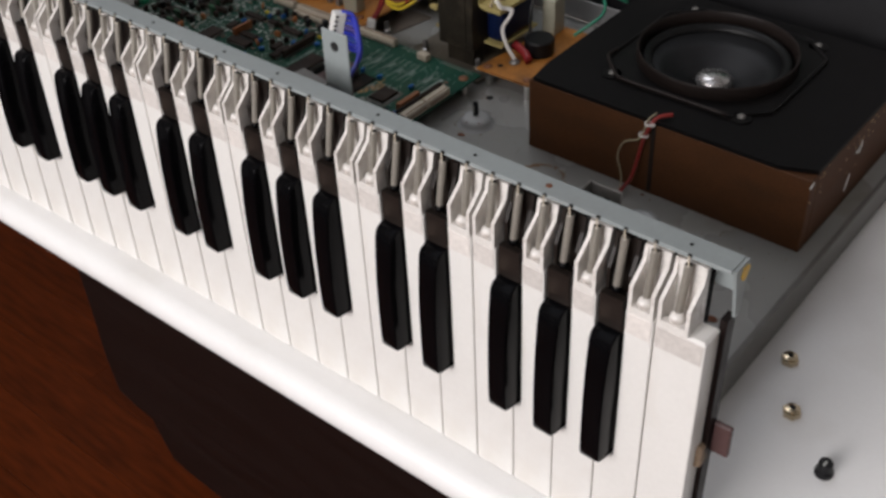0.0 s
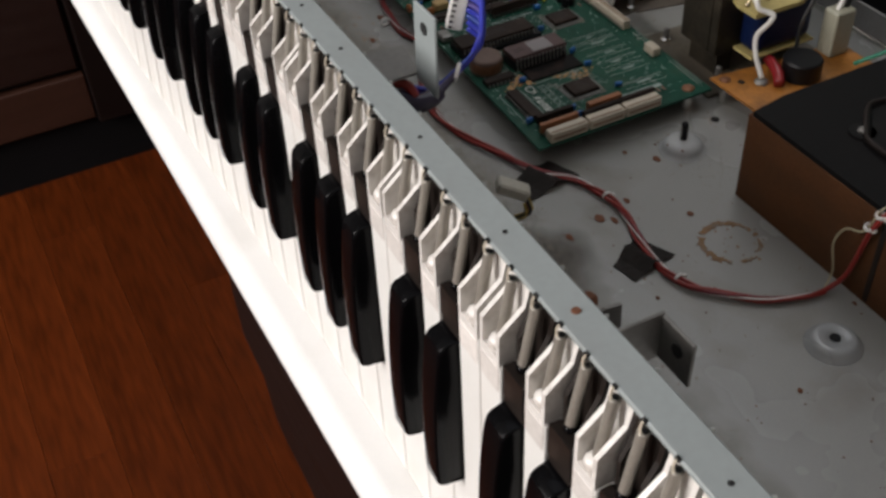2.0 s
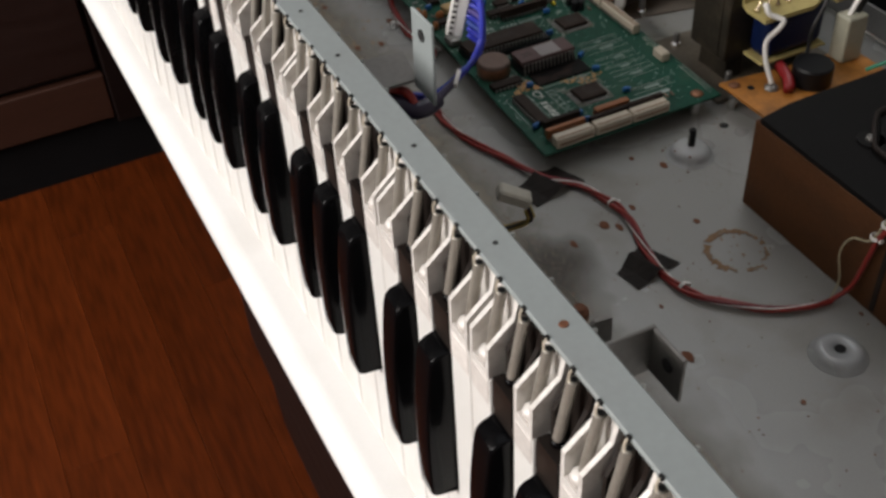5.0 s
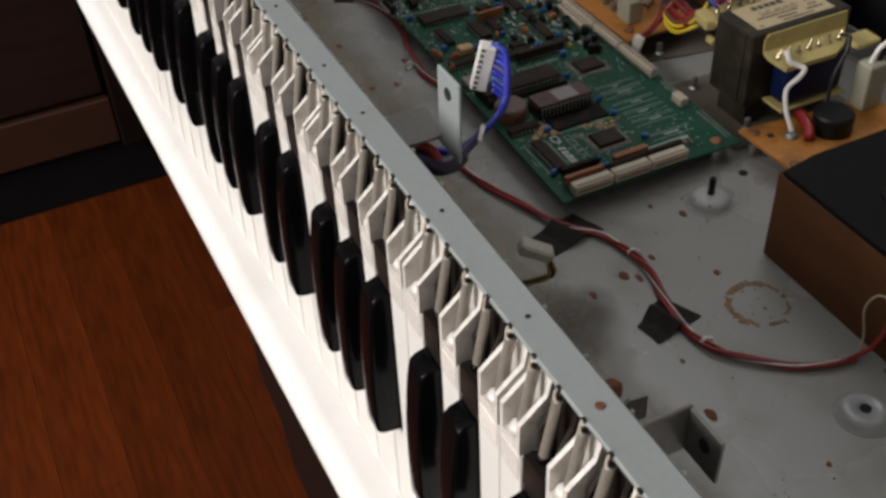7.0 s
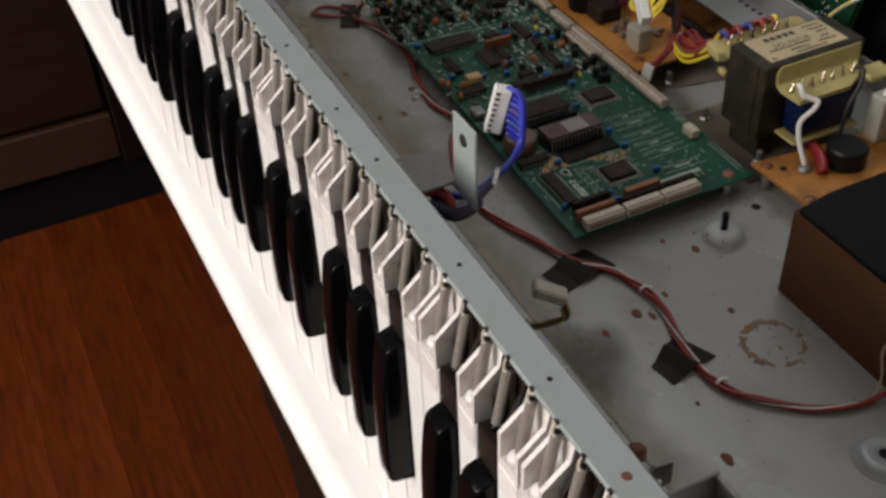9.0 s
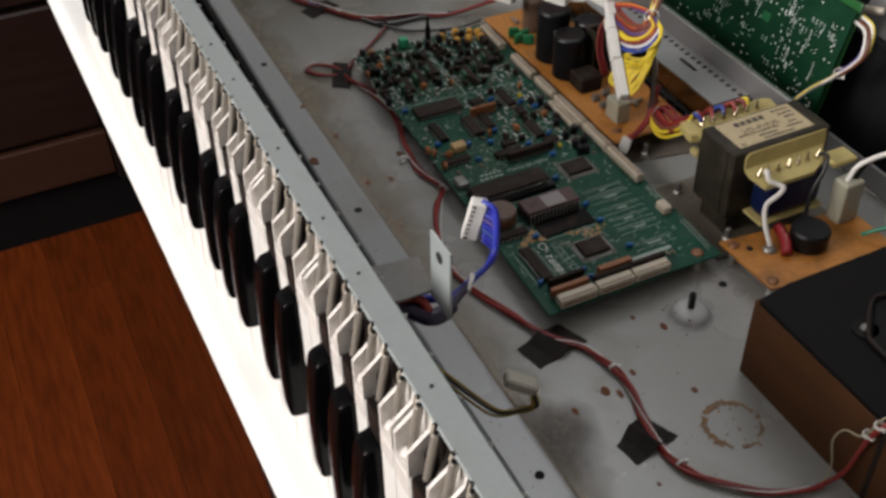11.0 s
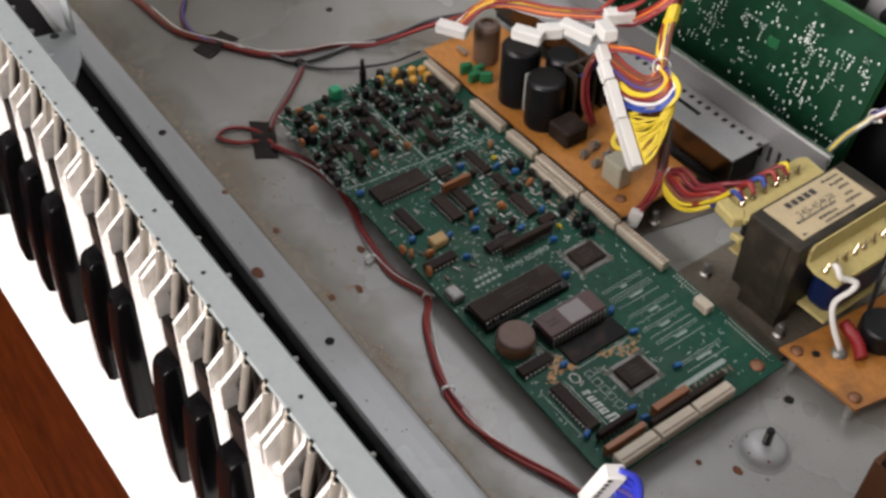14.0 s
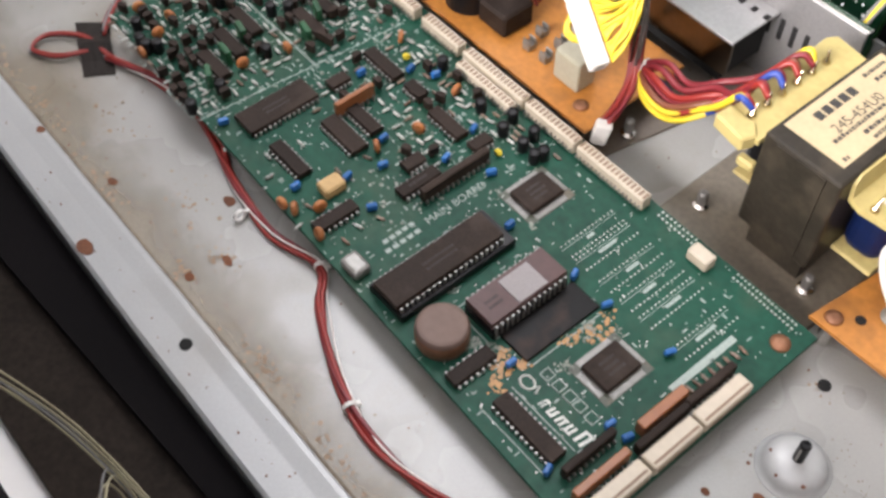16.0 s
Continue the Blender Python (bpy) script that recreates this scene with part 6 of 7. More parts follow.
def lid():
    t = thing("upper_case", "opened grey metal upper case with green boards fixed inside", "case", at=pose(0, 0.7180, 0.0, -13.3, 0, 0))
    part("panel", box(-1.12, -0.16, 0.012, 0.0135, 0.040, 0.330), LIDGREY, t)
    part("lower_edge", box(-1.12, -0.16, 0.004, 0.0118, -0.015, 0.075, 0.002), PANELBLACK, t, "black plastic lower edge")
    part("lid_hole", lathe([(0.0058, -0.0006), (0.0058, 0.0010)], 20, (-0.5590, 0.0115, 0.0920), "y"), HOLLOWSHADE, t)
    b = part("upper_board", box(-0.5880, -0.2500, 0.0035, 0.0051, 0.108, 0.240), PCBBACK, t, "second green board")
    rnd = random.Random(77)
    dots = bmesh.new()
    for g in range(700):
        x, z, r = rnd.uniform(-0.585, -0.26), rnd.uniform(0.111, 0.235), rnd.uniform(0.0006, 0.0011)
        ring = [dots.verts.new((x + r * math.cos(1.2566 * i), 0.0034, z + r * math.sin(1.2566 * i))) for i in range(5)]
        tip = dots.verts.new((x, 0.0022, z))
        for i in range(5):
            dots.faces.new((ring[i], tip, ring[(i + 1) % 5]))
    tagged(part("solder_joint_field", dots, PANELSOLDER, b), "", kind="stuff")
    # dark component board between the two
    cb = part("component_board", box(-0.860, -0.5790, 0.0020, 0.0036, 0.086, 0.190), PCB, t, "dark board with small parts")
    for k in range(46):
        x, z = rnd.uniform(-0.80, -0.59), rnd.uniform(0.092, 0.140)
        m, w, h = rnd.choice(((CHIP, 0.006, 0.003), (BLUECAP, 0.002, 0.003), (RESBROWN, 0.003, 0.001), (GLASS_D, 0.002, 0.001), (CHIP, 0.003, 0.003), (ORANGECAP, 0.002, 0.002)))
        part("component", box(x - w, x + w, -0.003, 0.0021, z - h, z + h, 0.0006), m, cb)
    part("component", box(-0.5890, -0.5835, -0.006, 0.0021, 0.098, 0.106, 0.0012), BLUECAP, cb)
    part("component", box(-0.5800, -0.5750, -0.004, 0.0119, 0.088, 0.102, 0.0012), BLACKPL, t)
    part("standoff", lathe([(0.004, -0.012), (0.004, 0.0118)], 14, (-0.545, 0, 0.130), "y"), PIN, t)
    part("cream_strap", tube([(-0.548, -0.020, 0.090), (-0.541, -0.012, 0.092), (-0.533, -0.006, 0.0945), (-0.527, -0.003, 0.096)], 0.0026, 8), CREAM, t, smooth=True)


lid()


def rear_panel():
    t = thing("rear_case_panel", "black rear case panel printed with lines of white writing", "case panel")
    part("panel", box(-0.5350, -0.165, 0.7020, 0.7900, -0.020, -0.0010, 0.003), PANELBLACK, t)
    part("edge_trim", box(-0.5350, -0.165, 0.6975, 0.7018, -0.010, 0.0010, 0.0005), CHROME, t, "bright metal edge trim")
    rnd = random.Random(3)
    ink = bmesh.new()
    for k in range(9):
        y, x = 0.714 + k * 0.0026, -0.523
        while x < -0.450:
            w = rnd.uniform(0.001, 0.005)
            add_box(ink, x, x + w, y, y + 0.0012, -0.0012, -0.0008)
            x += w + 0.0010
    part("printed_text", ink, SILK, t)


rear_panel()


# ---- wiring ----
def strands(parent, colors, path, spread, r=0.0008, seed=1, twist=0.0, n=6, flare=0.0, steps=5):
    """Several wires side by side along one path, with a little disorder; flare opens the far end."""
    rnd = random.Random(seed)
    for i, c in enumerate(colors):
        a = 2 * math.pi * i / max(1, len(colors)) + rnd.uniform(-0.4, 0.4)
        rad = spread * math.sqrt((i + 0.5) / len(colors))
        pts = []
        for k, p in enumerate(path):
            f = k / (len(path) - 1)
            w = a + twist * k
            s = rad * (1 + flare * f) + rnd.uniform(-0.15, 0.15) * spread
            q = Vector(p) + Vector((math.cos(w) * s, math.sin(w) * s * 0.7, math.sin(w + 0.8) * s * 0.7))
            pts.append(q)
        part("wire", tube(pts, r * rnd.uniform(0.9, 1.1), n, steps), WIRE[c], parent, smooth=True)


def tie(parent, p, r, rot=(0, 0, 0), material=None):
    b = bmesh.new()
    add_lathe(b, [(r, -0.0009), (r + 0.0005, -0.0008), (r + 0.0005, 0.0008), (r, 0.0009)], 12, loop=True)
    add_box(b, r, r + 0.0018, -0.0009, 0.0009, -0.0009, 0.0009)
    part("cable_tie", b, material or WHITENYLON, parent).matrix_basis = pose(*p, *rot)


def drape(name, corners, z, hump, label, seed, along=0.5):
    """A patch of cloth tape over a wire: flat at its edges, raised along its middle."""
    rnd = random.Random(seed)
    bm = bmesh.new()
    a, b, c, d = [Vector((*q, 0)) for q in corners]
    n = 8
    grid = []
    for i in range(n + 1):
        row = []
        for j in range(n + 1):
            u, v = i / n, j / n
            p = (a * (1 - u) + b * u) * (1 - v) + (d * (1 - u) + c * u) * v
            h = hump * math.exp(-((v - along) / 0.16) ** 2) + rnd.uniform(0, 0.0004)
            row.append(bm.verts.new((p.x + rnd.uniform(-0.0003, 0.0003), p.y + rnd.uniform(-0.0003, 0.0003), z + 0.0004 + h)))
        grid.append(row)
    for i in range(n):
        for j in range(n):
            bm.faces.new((grid[i][j], grid[i + 1][j], grid[i + 1][j + 1], grid[i][j + 1]))
    ext = bmesh.ops.extrude_face_region(bm, geom=list(bm.faces))
    for v in ext["geom"]:
        if isinstance(v, bmesh.types.BMVert):
            v.co.z += 0.0003
    bmesh.ops.recalc_face_normals(bm, faces=list(bm.faces))
    tagged(part(name, bm, TAPE), label, "tape", "patches of cloth tape")


FZ = -0.0022


def floor_cable():
    t = thing("speaker_cable", "red and white speaker cable taped along the chassis floor", "cable")
    xy = [(-0.757, 0.441), (-0.728, 0.4505), (-0.700, 0.4535), (-0.680, 0.4510), (-0.655, 0.4440), (-0.624, 0.4410), (-0.598, 0.4470), (-0.583, 0.4355), (-0.554, 0.4215), (-0.524, 0.4166), (-0.496, 0.4210),
          (-0.466, 0.4315), (-0.445, 0.439), (-0.428, 0.454), (-0.406, 0.461), (-0.390, 0.461), (-0.370, 0.456), (-0.347, 0.453), (-0.330, 0.456), (-0.318, 0.464), (-0.302, 0.481), (-0.294, 0.500), (-0.292, 0.511)]
    path = [(x, y, FZ + 0.0024) for x, y in xy]
    for i, (c, r, d) in enumerate((("red", 0.0013, 0.0), ("red", 0.0010, 2.1), ("white", 0.00048, 4.2), ("maroon", 0.0010, 5.2))):
        pts = []
        for k, p in enumerate(path):
            loose = {7: 0.0040, 8: 0.0036}.get(k, 0.0) if c == "white" else 0.0
            w = d + k * 1.7
            pts.append((p[0] + 0.0012 * math.cos(w) * (1 if not loose else 0.2), p[1] + 0.0014 * math.sin(w) * (1 if not loose else 0.2) + loose, p[2] + 0.0010 * math.sin(w + 1) + 0.0004))
        part("wire", tube(pts, r, 7, 5), WIRE[c], t, smooth=True)
    for x, y, rz in ((-0.598, 0.4470, 60), (-0.541, 0.4185, 75), (-0.406, 0.461, 80), (-0.334, 0.4555, 95), (-0.640, 0.4365, 90)):
        tie(t, (x, y, FZ + 0.0028), 0.0024, (90, 0, rz))
    # up to the driver
    part("wire", tube([(-0.292, 0.511, FZ + 0.003), (-0.2885, 0.5185, 0.010), (-0.2850, 0.5200, 0.030), (-0.2825, 0.5195, 0.041), (-0.2800, 0.5200, 0.049), (-0.2770, 0.5245, 0.0563), (-0.2700, 0.5320, 0.0575)], 0.0013, 7), WIRE["red"], t, smooth=True)
    part("wire", tube([(-0.2925, 0.511, FZ + 0.003), (-0.2960, 0.5180, 0.008), (-0.3000, 0.5185, 0.022), (-0.2960, 0.5190, 0.034), (-0.2870, 0.5190, 0.0390), (-0.2835, 0.5195, 0.045), (-0.2815, 0.5220, 0.0548), (-0.2795, 0.5280, 0.0572)], 0.00055, 7), WIRE["cream"], t, smooth=True)
    tie(t, (-0.2835, 0.5195, 0.044), 0.0022)
    tie(t, (-0.2805, 0.5210, 0.0525), 0.0022)


floor_cable()


def left_cables():
    t = thing("wire_loom", "red, white and dark wires taped across the chassis floor", "cable")
    z = FZ + 0.0026
    strands(t, ("red", "maroon", "red", "brown"), [(-1.057, 0.426, z), (-0.996, 0.438, z), (-0.944, 0.442, z), (-0.904, 0.447, z), (-0.874, 0.464, z), (-0.845, 0.483, z), (-0.835, 0.503, z), (-0.827, 0.529, z), (-0.808, 0.550, 0.004), (-0.788, 0.582, 0.018), (-0.770, 0.596, 0.030)], 0.0018, 0.0012, 3, 0.7)
    strands(t, ("black", "inkviolet", "black", "grey"), [(-0.904, 0.451, z), (-0.874, 0.466, z), (-0.845, 0.486, z), (-0.824, 0.500, z), (-0.820, 0.540, z), (-0.811, 0.566, 0.003), (-0.800, 0.590, 0.012), (-0.775, 0.606, 0.026)], 0.0016, 0.0011, 4, 0.6)
    strands(t, ("grey", "black"), [(-0.830, 0.494, z), (-0.806, 0.512, z), (-0.785, 0.545, 0.004), (-0.7745, 0.566, 0.012)], 0.0012, 0.0009, 6, 0.6)
    strands(t, ("inkviolet", "maroon", "inkviolet", "brown", "violet"), [(-1.02, 0.505, z), (-0.977, 0.482, z), (-0.946, 0.474, z), (-0.918, 0.458, z), (-0.890, 0.455, z), (-0.874, 0.464, z)], 0.0018, 0.0011, 5, 0.5)
    strands(t, ("red", "red", "grey"), [(-0.757, 0.4415, z), (-0.776, 0.439, z), (-0.788, 0.4265, z), (-0.784, 0.4165, z), (-0.772, 0.4235, z), (-0.766, 0.436, z)], 0.0016, 0.0008, 7)
    strands(t, ("red", "grey", "maroon"), [(-0.772, 0.447, z), (-0.783, 0.458, z), (-0.798, 0.477, z), (-0.818, 0.499, z)], 0.0040, 0.0009, 8)
    part("wire", tube([(-0.940, 0.4445, z + 0.0018), (-0.902, 0.4490, z + 0.0022), (-0.874, 0.4660, z + 0.0024), (-0.846, 0.4850, z + 0.0020), (-0.834, 0.5050, z + 0.0016), (-0.825, 0.5300, z + 0.0022), (-0.807, 0.5510, 0.0060)], 0.0005, 6), WIRE["white"], t, smooth=True)
    tie(t, (-0.822, 0.499, z), 0.0032, (90, 0, 60), TAPE)
    tie(t, (-0.86, 0.473, z), 0.0028, (90, 0, 30))


left_cables()
drape("cloth_tape", [(-0.4445, 0.4205), (-0.4255, 0.4255), (-0.4320, 0.4600), (-0.4520, 0.4520)], FZ, 0.0045, "brown-black cloth tape holding a cable to the floor", 1)
drape("cloth_tape", [(-0.3600, 0.4340), (-0.3445, 0.4370), (-0.3510, 0.4660), (-0.3720, 0.4560)], FZ, 0.0045, "brown-black cloth tape with a lifted corner over a cable", 2)
drape("cloth_tape", [(-0.7545, 0.4270), (-0.7470, 0.4390), (-0.7790, 0.4540), (-0.7890, 0.4410)], FZ, 0.0040, "square of brown-black tape over a wire loop", 3)
drape("cloth_tape", [(-0.8800, 0.4470), (-0.8640, 0.4520), (-0.8740, 0.4800), (-0.8900, 0.4740)], FZ, 0.0042, "brown-black cloth tape over a bundle of wires", 4)


def plug(parent, p, length, w, h, rot):
    b = part("plug", box(-length / 2, length / 2, -w / 2, w / 2, -h / 2, h / 2, 0.0006), WHITENYLON, parent, "white nylon plug")
    b.matrix_basis = pose(*p, *rot)
    part("ledge", box(-length / 2 + 0.0008, length / 2 - 0.0008, -w / 2 - 0.0006, -w / 2 + 0.0002, -h / 2 + 0.0004, -h / 2 + 0.0018, 0.0002), WHITENYLON, b)
    return b


def bracket_plug():
    t = thing("loose_plug", "white eight-way plug on blue wires hanging by the bracket", "connector")
    b = part("plug", box(-0.0036, 0.0036, -0.0026, 0.0026, -0.0118, 0.0118, 0.0006), WHITENYLON, t)
    b.matrix_basis = pose(-0.3935, 0.3680, 0.1500, 10, 12, 62)
    # dark boxes on the plug face stand in for shade in its slots
    s = bmesh.new()
    for i in range(8):
        z = -0.0100 + i * 0.0029
        add_box(s, -0.0026, -0.0010, -0.0029, -0.0023, z - 0.0006, z + 0.0006)
    tagged(part("contact_slot", s, INK, b), "", kind="stuff")
    cols = ("royal", "royal", "blue", "royal", "violet", "royal")
    for i in range(8):
        z0 = 0.1400 + i * 0.0030
        part("wire", tube([(-0.3905, 0.3705, z0), (-0.3850 + 0.0006 * (i % 3), 0.3738, z0 - 0.003), (-0.3800 + 0.0005 * (i % 2), 0.3712, 0.1420 - 0.0010 * (i % 3)), (-0.3795, 0.3670 + 0.0006 * (i % 2), 0.1345), (-0.3815, 0.3615, 0.1270 + 0.0006 * (i % 3)),
                           (-0.3810 + 0.0004 * i, 0.350, 0.1225 + 0.0007 * (i % 3)), (-0.3830, 0.340, 0.1225 + 0.0006 * (i % 4)), (-0.3860, 0.330, 0.1260), (-0.3900, 0.3200, 0.1240)], 0.0012, 6), WIRE[cols[i % 6]], t, smooth=True)
    part("wire", tube([(-0.3700, 0.3350, 0.1290), (-0.3730, 0.3335, 0.1330), (-0.3755, 0.3310, 0.1340), (-0.3770, 0.3270, 0.1345), (-0.3780, 0.3200, 0.1330)], 0.0021, 7), WIRE["red"], t, smooth=True)
    part("sleeve", tube([(-0.3720, 0.3460, 0.1262), (-0.3690, 0.3405, 0.1262), (-0.3695, 0.3350, 0.1262), (-0.3735, 0.3290, 0.1290), (-0.3800, 0.3220, 0.1310)], 0.0038, 10), WIRE["inkviolet"], t, "dark violet sleeve", smooth=True)
    strands(t, ("inkviolet", "inkviolet", "violet", "blue"), [(-0.3805, 0.3585, 0.1262), (-0.3770, 0.3530, 0.1258), (-0.3720, 0.3460, 0.1260), (-0.3690, 0.3405, 0.1262)], 0.0018, 0.0015, 61)
    tie(t, (-0.3812, 0.3600, 0.1266), 0.0036, (75, 0, -35))


bracket_plug()


def hanging_plug():
    t = thing("clear_plug", "translucent plug on yellow and black wires behind the rail", "connector")
    b = part("plug", box(-0.0080, 0.0080, -0.0042, 0.0042, -0.0030, 0.0030, 0.0010), mat("clear_grey_nylon", (0.42, 0.40, 0.34), 0.3), t)
    b.matrix_basis = pose(-0.3690, 0.3800, 0.0640, 0, 25, 65)
    strands(t, ("black", "ochre", "brown", "ochre"), [(-0.3630, 0.3840, 0.060), (-0.3600, 0.3835, 0.055), (-0.3640, 0.3790, 0.051), (-0.3660, 0.3730, 0.050), (-0.3690, 0.3660, 0.051), (-0.376, 0.3580, 0.058), (-0.388, 0.3460, 0.070), (-0.400, 0.3330, 0.082), (-0.402, 0.3190, 0.090)], 0.0026, 0.0008, 11)


hanging_plug()


def bed_wires():
    t = thing("key_contact_wires", "bundle of thin yellow and pale wires behind the key bed", "cable")
    strands(t, ("cream", "grey", "cream", "cream", "grey", "cream"), [(-0.430, 0.3260, 0.070), (-0.470, 0.3320, 0.045), (-0.510, 0.3400, 0.020), (-0.545, 0.3430, 0.012), (-0.580, 0.3360, 0.030), (-0.600, 0.3230, 0.060)], 0.0040, 0.0004, 13, 0.5)
    strands(t, ("cream", "grey", "cream"), [(-0.500, 0.3190, 0.090), (-0.525, 0.3300, 0.075), (-0.545, 0.3380, 0.050), (-0.535, 0.3400, 0.020), (-0.510, 0.3420, 0.004)], 0.0035, 0.0004, 14, 0.4)


bed_wires()


def harness():
    t = thing("wiring_harness", "tangled loom of coloured wires with white plugs over the power board", "cable")
    # plugs along the top
    plug(t, (-0.7405, 0.5670, 0.0480), 0.0210, 0.0080, 0.0065, (0, 0, 30))
    plug(t, (-0.6855, 0.5820, 0.0690), 0.0190, 0.0080, 0.0070, (0, 0, 28))
    plug(t, (-0.6800, 0.5945, 0.0700), 0.0150, 0.0080, 0.0070, (0, 0, 60))
    plug(t, (-0.6680, 0.6060, 0.0720), 0.0230, 0.0080, 0.0070, (0, 5, 20))
    plug(t, (-0.6400, 0.6005, 0.0905), 0.0170, 0.0085, 0.0070, (0, -10, -25))
    plug(t, (-0.6550, 0.6255, 0.0830), 0.0180, 0.0080, 0.0070, (0, 0, 62))
    # stepped row of plugs slanting to the front
    plug(t, (-0.6335, 0.5945, 0.0800), 0.0110, 0.0060, 0.0070, (0, 22, -22))
    plug(t, (-0.6245, 0.5890, 0.0755), 0.0120, 0.0060, 0.0070, (0, 22, -22))
    plug(t, (-0.6075, 0.5820, 0.0690), 0.0240, 0.0062, 0.0075, (0, 25, -22))
    plug(t, (-0.5865, 0.5750, 0.0560), 0.0300, 0.0064, 0.0080, (0, 27, -20))
    knot = (-0.5975, 0.6030, 0.0900)
    rnd = random.Random(8)
    jitter = lambda a: Vector((rnd.uniform(-a, a), rnd.uniform(-a, a), rnd.uniform(-a, a)))
    # yellow fan from the lowest plug, gathered and led up to the knot
    for i in range(26):
        f = i / 25
        a = Vector((-0.5975, 0.5835, 0.0655)).lerp(Vector((-0.5716, 0.5739, 0.0520)), f)
        m = Vector((-0.5835, 0.5872, 0.0700)).lerp(Vector((-0.5725, 0.5835, 0.0640)), f) + jitter(0.0016)
        e = Vector((-0.5778, 0.5915, 0.0752)) + jitter(0.0022)
        u = Vector((-0.5815, 0.5985, 0.0830)) + jitter(0.0018)
        part("wire", tube([a, a.lerp(m, 0.5) + jitter(0.0012) + Vector((0, 0, -0.0006)), m, e, u, (-0.5880, 0.6015, 0.0890), knot], 0.00072, 6), WIRE["yellow"], t, smooth=True)
    # loops sagging from the stepped plugs to the knot, bundle by bundle
    loops = ((("orange", "brown", "orange", "violet", "red"), 0.0022, [(-0.6331, 0.5985, 0.0836), (-0.6215, 0.6020, 0.0880), (-0.6120, 0.6035, 0.0895), (-0.6042, 0.6040, 0.0905), (-0.5988, 0.6035, 0.0897)]),
             (("brown", "red", "brown", "orange", "maroon", "brown"), 0.0034, [(-0.6302, 0.5972, 0.0805), (-0.6168, 0.5953, 0.0805), (-0.6032, 0.5952, 0.0818), (-0.5966, 0.5983, 0.0855), (-0.5986, 0.6025, 0.0890)]),
             (("brown", "grey", "maroon", "brown", "violet"), 0.0032, [(-0.6237, 0.5941, 0.0775), (-0.6104, 0.5920, 0.0772), (-0.5982, 0.5928, 0.0795), (-0.5927, 0.5965, 0.0838), (-0.5967, 0.6026, 0.0892)]),
             (("yellow", "orange", "yellow"), 0.0014, [(-0.6138, 0.5900, 0.0744), (-0.6028, 0.5883, 0.0754), (-0.5927, 0.5899, 0.0792), (-0.5878, 0.5943, 0.0845), (-0.5895, 0.5995, 0.0888), (-0.5987, 0.6026, 0.0895)]),
             (("red", "red", "orange", "maroon"), 0.0018, [(-0.6119, 0.5887, 0.0727), (-0.5999, 0.5876, 0.0744), (-0.5895, 0.5894, 0.0786), (-0.5839, 0.5939, 0.0840), (-0.5865, 0.5991, 0.0883), (-0.5974, 0.6029, 0.0899)]),
             (("white", "white"), 0.0007, [(-0.6060, 0.5870, 0.0706), (-0.5950, 0.5867, 0.0733), (-0.5850, 0.5893, 0.0784), (-0.5815, 0.5943, 0.0845), (-0.5835, 0.5991, 0.0883), (-0.5964, 0.6029, 0.0899)]),
             (("blue", "blue", "violet", "blue", "blue", "blue"), 0.0024, [(-0.6032, 0.5860, 0.0690), (-0.5926, 0.5862, 0.0718), (-0.5825, 0.5892, 0.0775), (-0.5797, 0.5947, 0.0843), (-0.5836, 0.5996, 0.0883), (-0.5961, 0.6029, 0.0899)]),
             (("yellow", "yellow"), 0.0010, [(-0.5967, 0.5834, 0.0663), (-0.5874, 0.5872, 0.0738), (-0.5780, 0.5909, 0.0804), (-0.5774, 0.5967, 0.0874), (-0.5839, 0.6006, 0.0902), (-0.5964, 0.6029, 0.0899)]),
             (("yellow", "blue", "yellow"), 0.0014, [(-0.5990, 0.5790, 0.0560), (-0.5985, 0.5755, 0.0500), (-0.5940, 0.5750, 0.0480), (-0.5880, 0.5770, 0.0500)]))
    for k, (colors, spread, path) in enumerate(loops):
        strands(t, colors, path, spread, 0.0010, 50 + k, 0.3)
    # orange and red run along the row of plugs
    strands(t, ("yellow", "orange", "yellow", "red", "red", "orange", "red", "red", "white", "maroon", "brown", "red", "red", "orange", "maroon", "red"), [(-0.741, 0.574, 0.050), (-0.737, 0.586, 0.060), (-0.724, 0.597, 0.066), (-0.700, 0.608, 0.068), (-0.680, 0.620, 0.071), (-0.662, 0.630, 0.075), (-0.647, 0.632, 0.082), (-0.632, 0.640, 0.100), (-0.630, 0.660, 0.112), (-0.640, 0.690, 0.122)], 0.0062, 0.0010, 21, 0.35)
    strands(t, ("red", "red", "maroon"), [(-0.668, 0.622, 0.080), (-0.664, 0.640, 0.092), (-0.652, 0.646, 0.098), (-0.648, 0.634, 0.092), (-0.656, 0.624, 0.086)], 0.0022, 0.0011, 22)
    strands(t, ("yellow", "orange", "white", "brown", "orange", "black", "yellow", "brown"), [(-0.728, 0.594, 0.064), (-0.735, 0.593, 0.070), (-0.738, 0.597, 0.079), (-0.730, 0.606, 0.088), (-0.722, 0.618, 0.098), (-0.722, 0.634, 0.118), (-0.728, 0.660, 0.135)], 0.0032, 0.0009, 23, 0.5)
    tie(t, (-0.7300, 0.5945, 0.0660), 0.0036, (70, 0, 30))
    # trunk from the knot up to the lid
    strands(t, ("yellow", "violet", "yellow", "red", "yellow", "yellow", "white", "brown"), [knot, (-0.606, 0.612, 0.0935), (-0.616, 0.624, 0.0945), (-0.628, 0.640, 0.0960), (-0.636, 0.656, 0.103), (-0.634, 0.672, 0.116), (-0.622, 0.684, 0.132), (-0.600, 0.690, 0.146)], 0.0036, 0.0013, 24, 0.3)
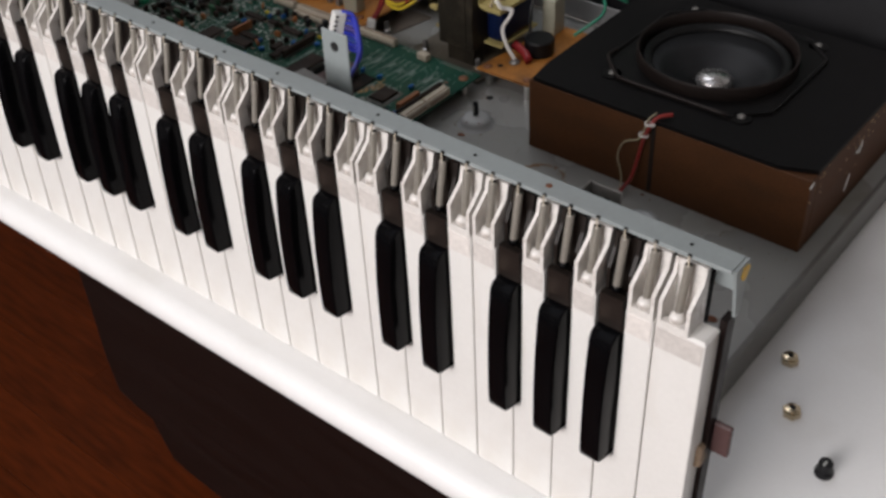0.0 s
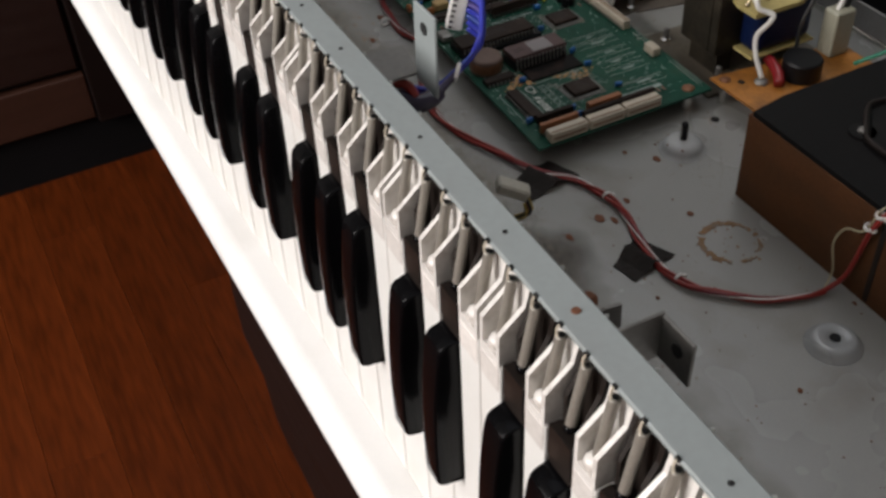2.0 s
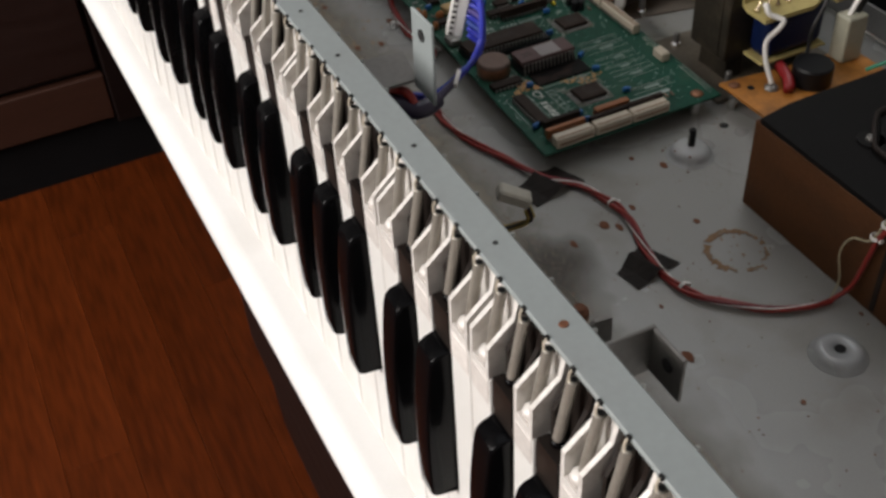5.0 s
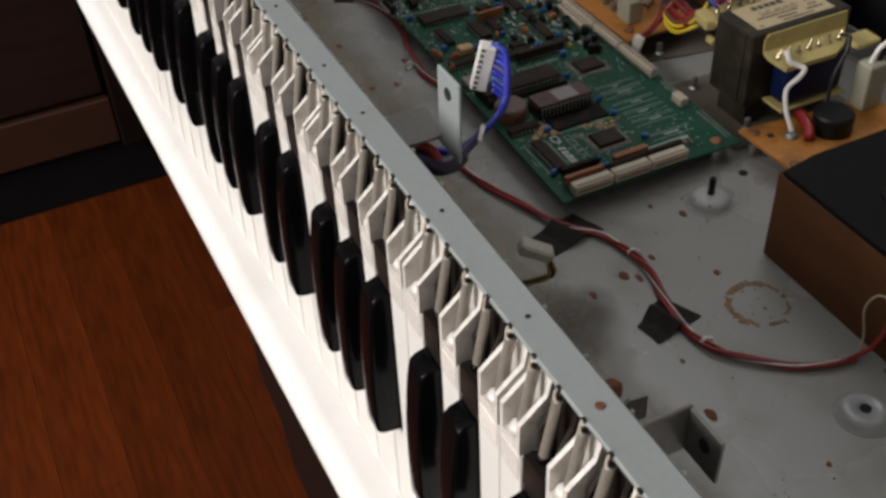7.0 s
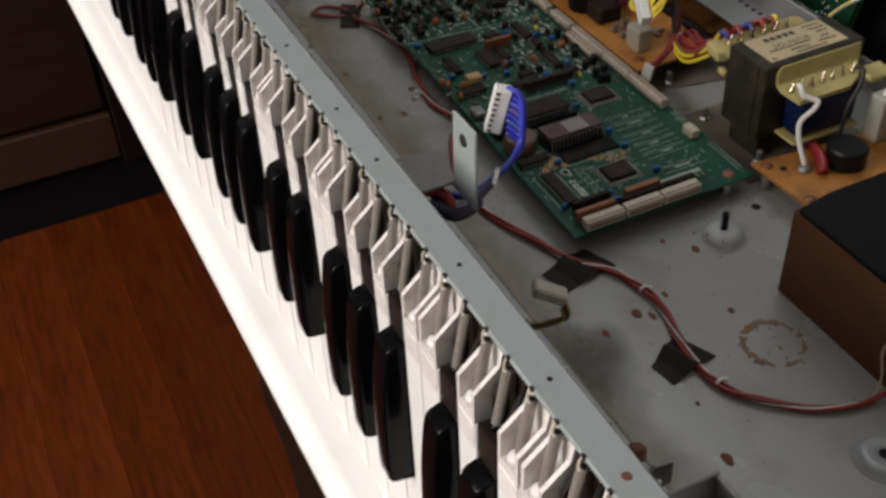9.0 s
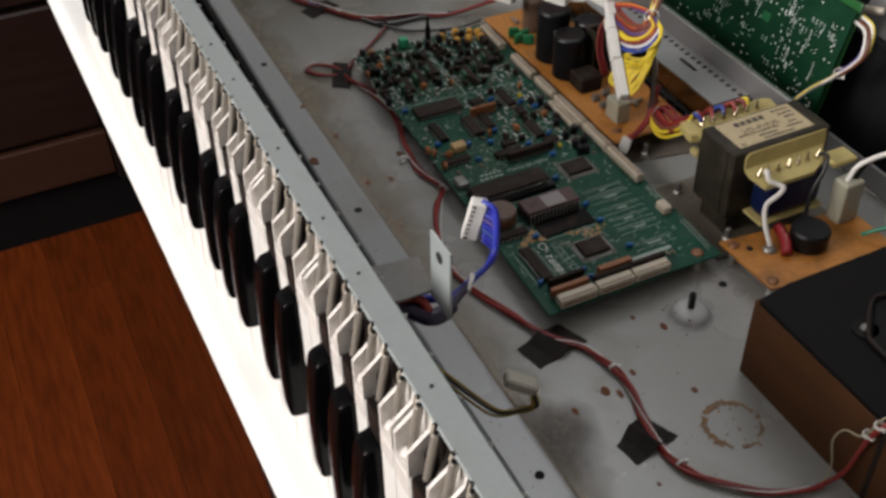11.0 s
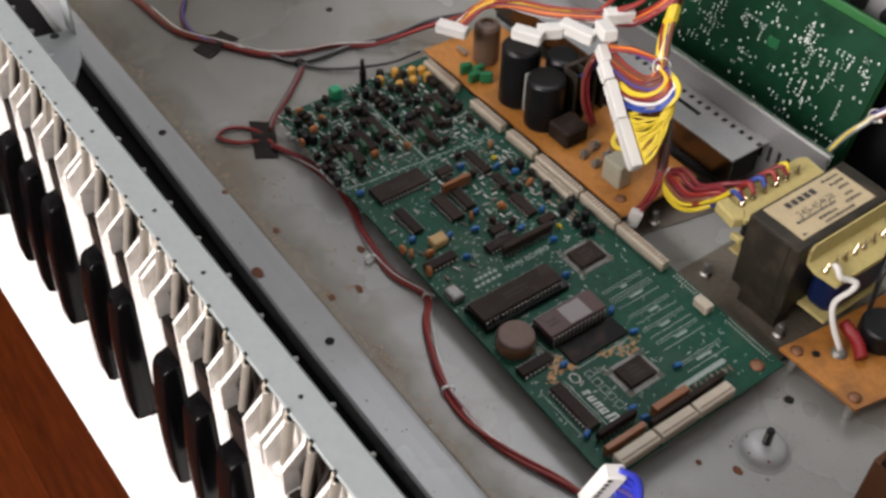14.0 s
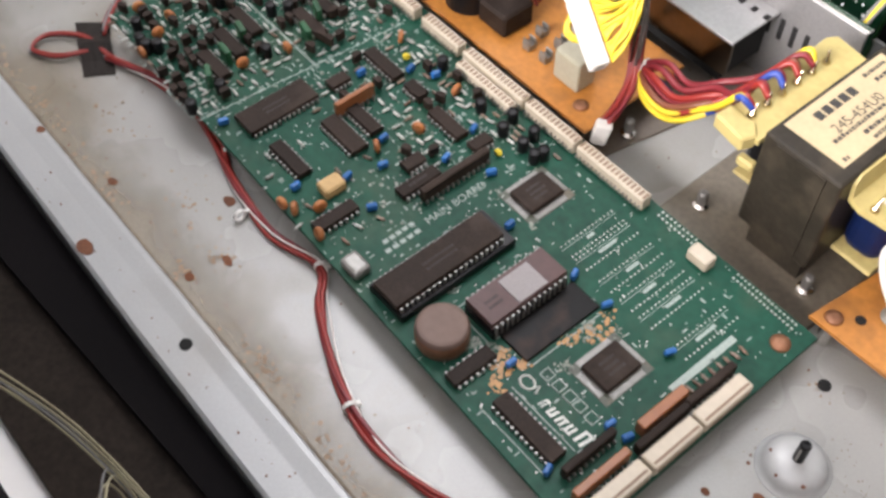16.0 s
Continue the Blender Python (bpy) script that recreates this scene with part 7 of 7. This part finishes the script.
    part("yellow_wrap", tube([(-0.6195, 0.629, 0.0955), (-0.6225, 0.634, 0.0965), (-0.627, 0.640, 0.0975)], 0.0040, 9, 2), WIRE["yellow"], t, "crinkled yellow tape")
    part("yellow_wrap", tube([(-0.634, 0.652, 0.1010), (-0.6365, 0.658, 0.1050), (-0.6355, 0.664, 0.1100)], 0.0042, 7, 2), WIRE["yellow"], t, "crinkled yellow tape")
    part("yellow_wrap", tube([(-0.627, 0.678, 0.1260), (-0.620, 0.683, 0.1330)], 0.0044, 7, 2), WIRE["yellow"], t, "crinkled yellow tape")
    strands(t, ("orange", "orange", "blue", "yellow", "brown", "orange"), [(-0.626, 0.680, 0.128), (-0.606, 0.688, 0.140), (-0.585, 0.690, 0.146), (-0.560, 0.692, 0.152), (-0.535, 0.700, 0.160), (-0.51, 0.715, 0.17)], 0.0032, 0.0013, 25, 0.2)
    tie(t, knot, 0.0046, (30, 50, 0))
    tie(t, (-0.620, 0.632, 0.0945), 0.0052, (50, 20, 30), TAPE)
    # grey and black drop from the fan to the chassis, red bundle to the small plug
    strands(t, ("grey", "white", "black", "grey"), [(-0.5775, 0.5935, 0.0740), (-0.5755, 0.5945, 0.0640), (-0.5765, 0.5960, 0.0480), (-0.5785, 0.5985, 0.0320)], 0.0030, 0.0006, 26)
    strands(t, ("red", "maroon", "red", "maroon", "red"), [(-0.5830, 0.6030, 0.044), (-0.5790, 0.5995, 0.033), (-0.5745, 0.5930, 0.0250), (-0.5715, 0.5830, 0.0190), (-0.5705, 0.5745, 0.0170)], 0.0036, 0.0011, 27)
    plug(t, (-0.5705, 0.5730, 0.0130), 0.0070, 0.0050, 0.0110, (0, 10, 40))
    strands(t, ("red", "maroon", "white", "red", "brown", "maroon"), [(-0.6420, 0.6080, 0.078), (-0.6480, 0.6000, 0.062), (-0.6450, 0.5960, 0.044), (-0.6380, 0.5990, 0.024)], 0.0034, 0.0008, 28)
    strands(t, ("blue", "red", "blue"), [(-0.6560, 0.6020, 0.048), (-0.6480, 0.6060, 0.060), (-0.6400, 0.6060, 0.072)], 0.0018, 0.0009, 29)


harness()


def transformer_leads():
    t = thing("transformer_leads", "coloured wires from the power board to the transformer terminals", "cable")
    rnd = random.Random(12)
    for i, c in enumerate(("red", "blue", "yellow", "maroon", "red", "maroon", "blue", "maroon", "red", "brown", "red", "maroon", "yellow")):
        e = Vector((-0.5160, 0.5900 + 0.0086 * min(4, i * 5 // 13), 0.0595))
        y = 0.5985 + rnd.uniform(-0.009, 0.007)
        zz = 0.022 + 0.0022 * (i % 6)
        part("wire", tube([(-0.5775, 0.6010, 0.026 + 0.0012 * (i % 4)), (-0.5660, y, zz + 0.004), (-0.5520, y - 0.002, zz + 0.004), (-0.5400, y + 0.002, zz + 0.012), (-0.5300, (y + e.y) / 2, 0.046 + 0.002 * (i % 3)), (-0.5220, e.y + rnd.uniform(-0.002, 0.002), 0.0620), e], 0.0014, 7), WIRE[c], t, smooth=True)
    tie(t, (-0.5750, 0.6010, 0.0275), 0.0046, (0, 80, 0))


transformer_leads()


def lid_cable():
    t = thing("lid_cable", "ribbon of white, yellow and orange wires tied beside the panel board", "cable")
    strands(t, ("white", "yellow", "grey", "white", "grey"), [(-0.5250, 0.6705, 0.044), (-0.5260, 0.6860, 0.050), (-0.5240, 0.7000, 0.055), (-0.5220, 0.7060, 0.059)], 0.0022, 0.0010, 41)
    strands(t, ("white", "yellow", "grey", "violet", "white", "brown"), [(-0.5220, 0.7060, 0.059), (-0.5150, 0.7090, 0.0690), (-0.5100, 0.7110, 0.0800), (-0.5160, 0.7160, 0.0920), (-0.5300, 0.7200, 0.0930)], 0.0032, 0.0011, 42, flare=0.5)
    tie(t, (-0.5225, 0.7055, 0.0585), 0.0034, (40, 20, 0))


lid_cable()
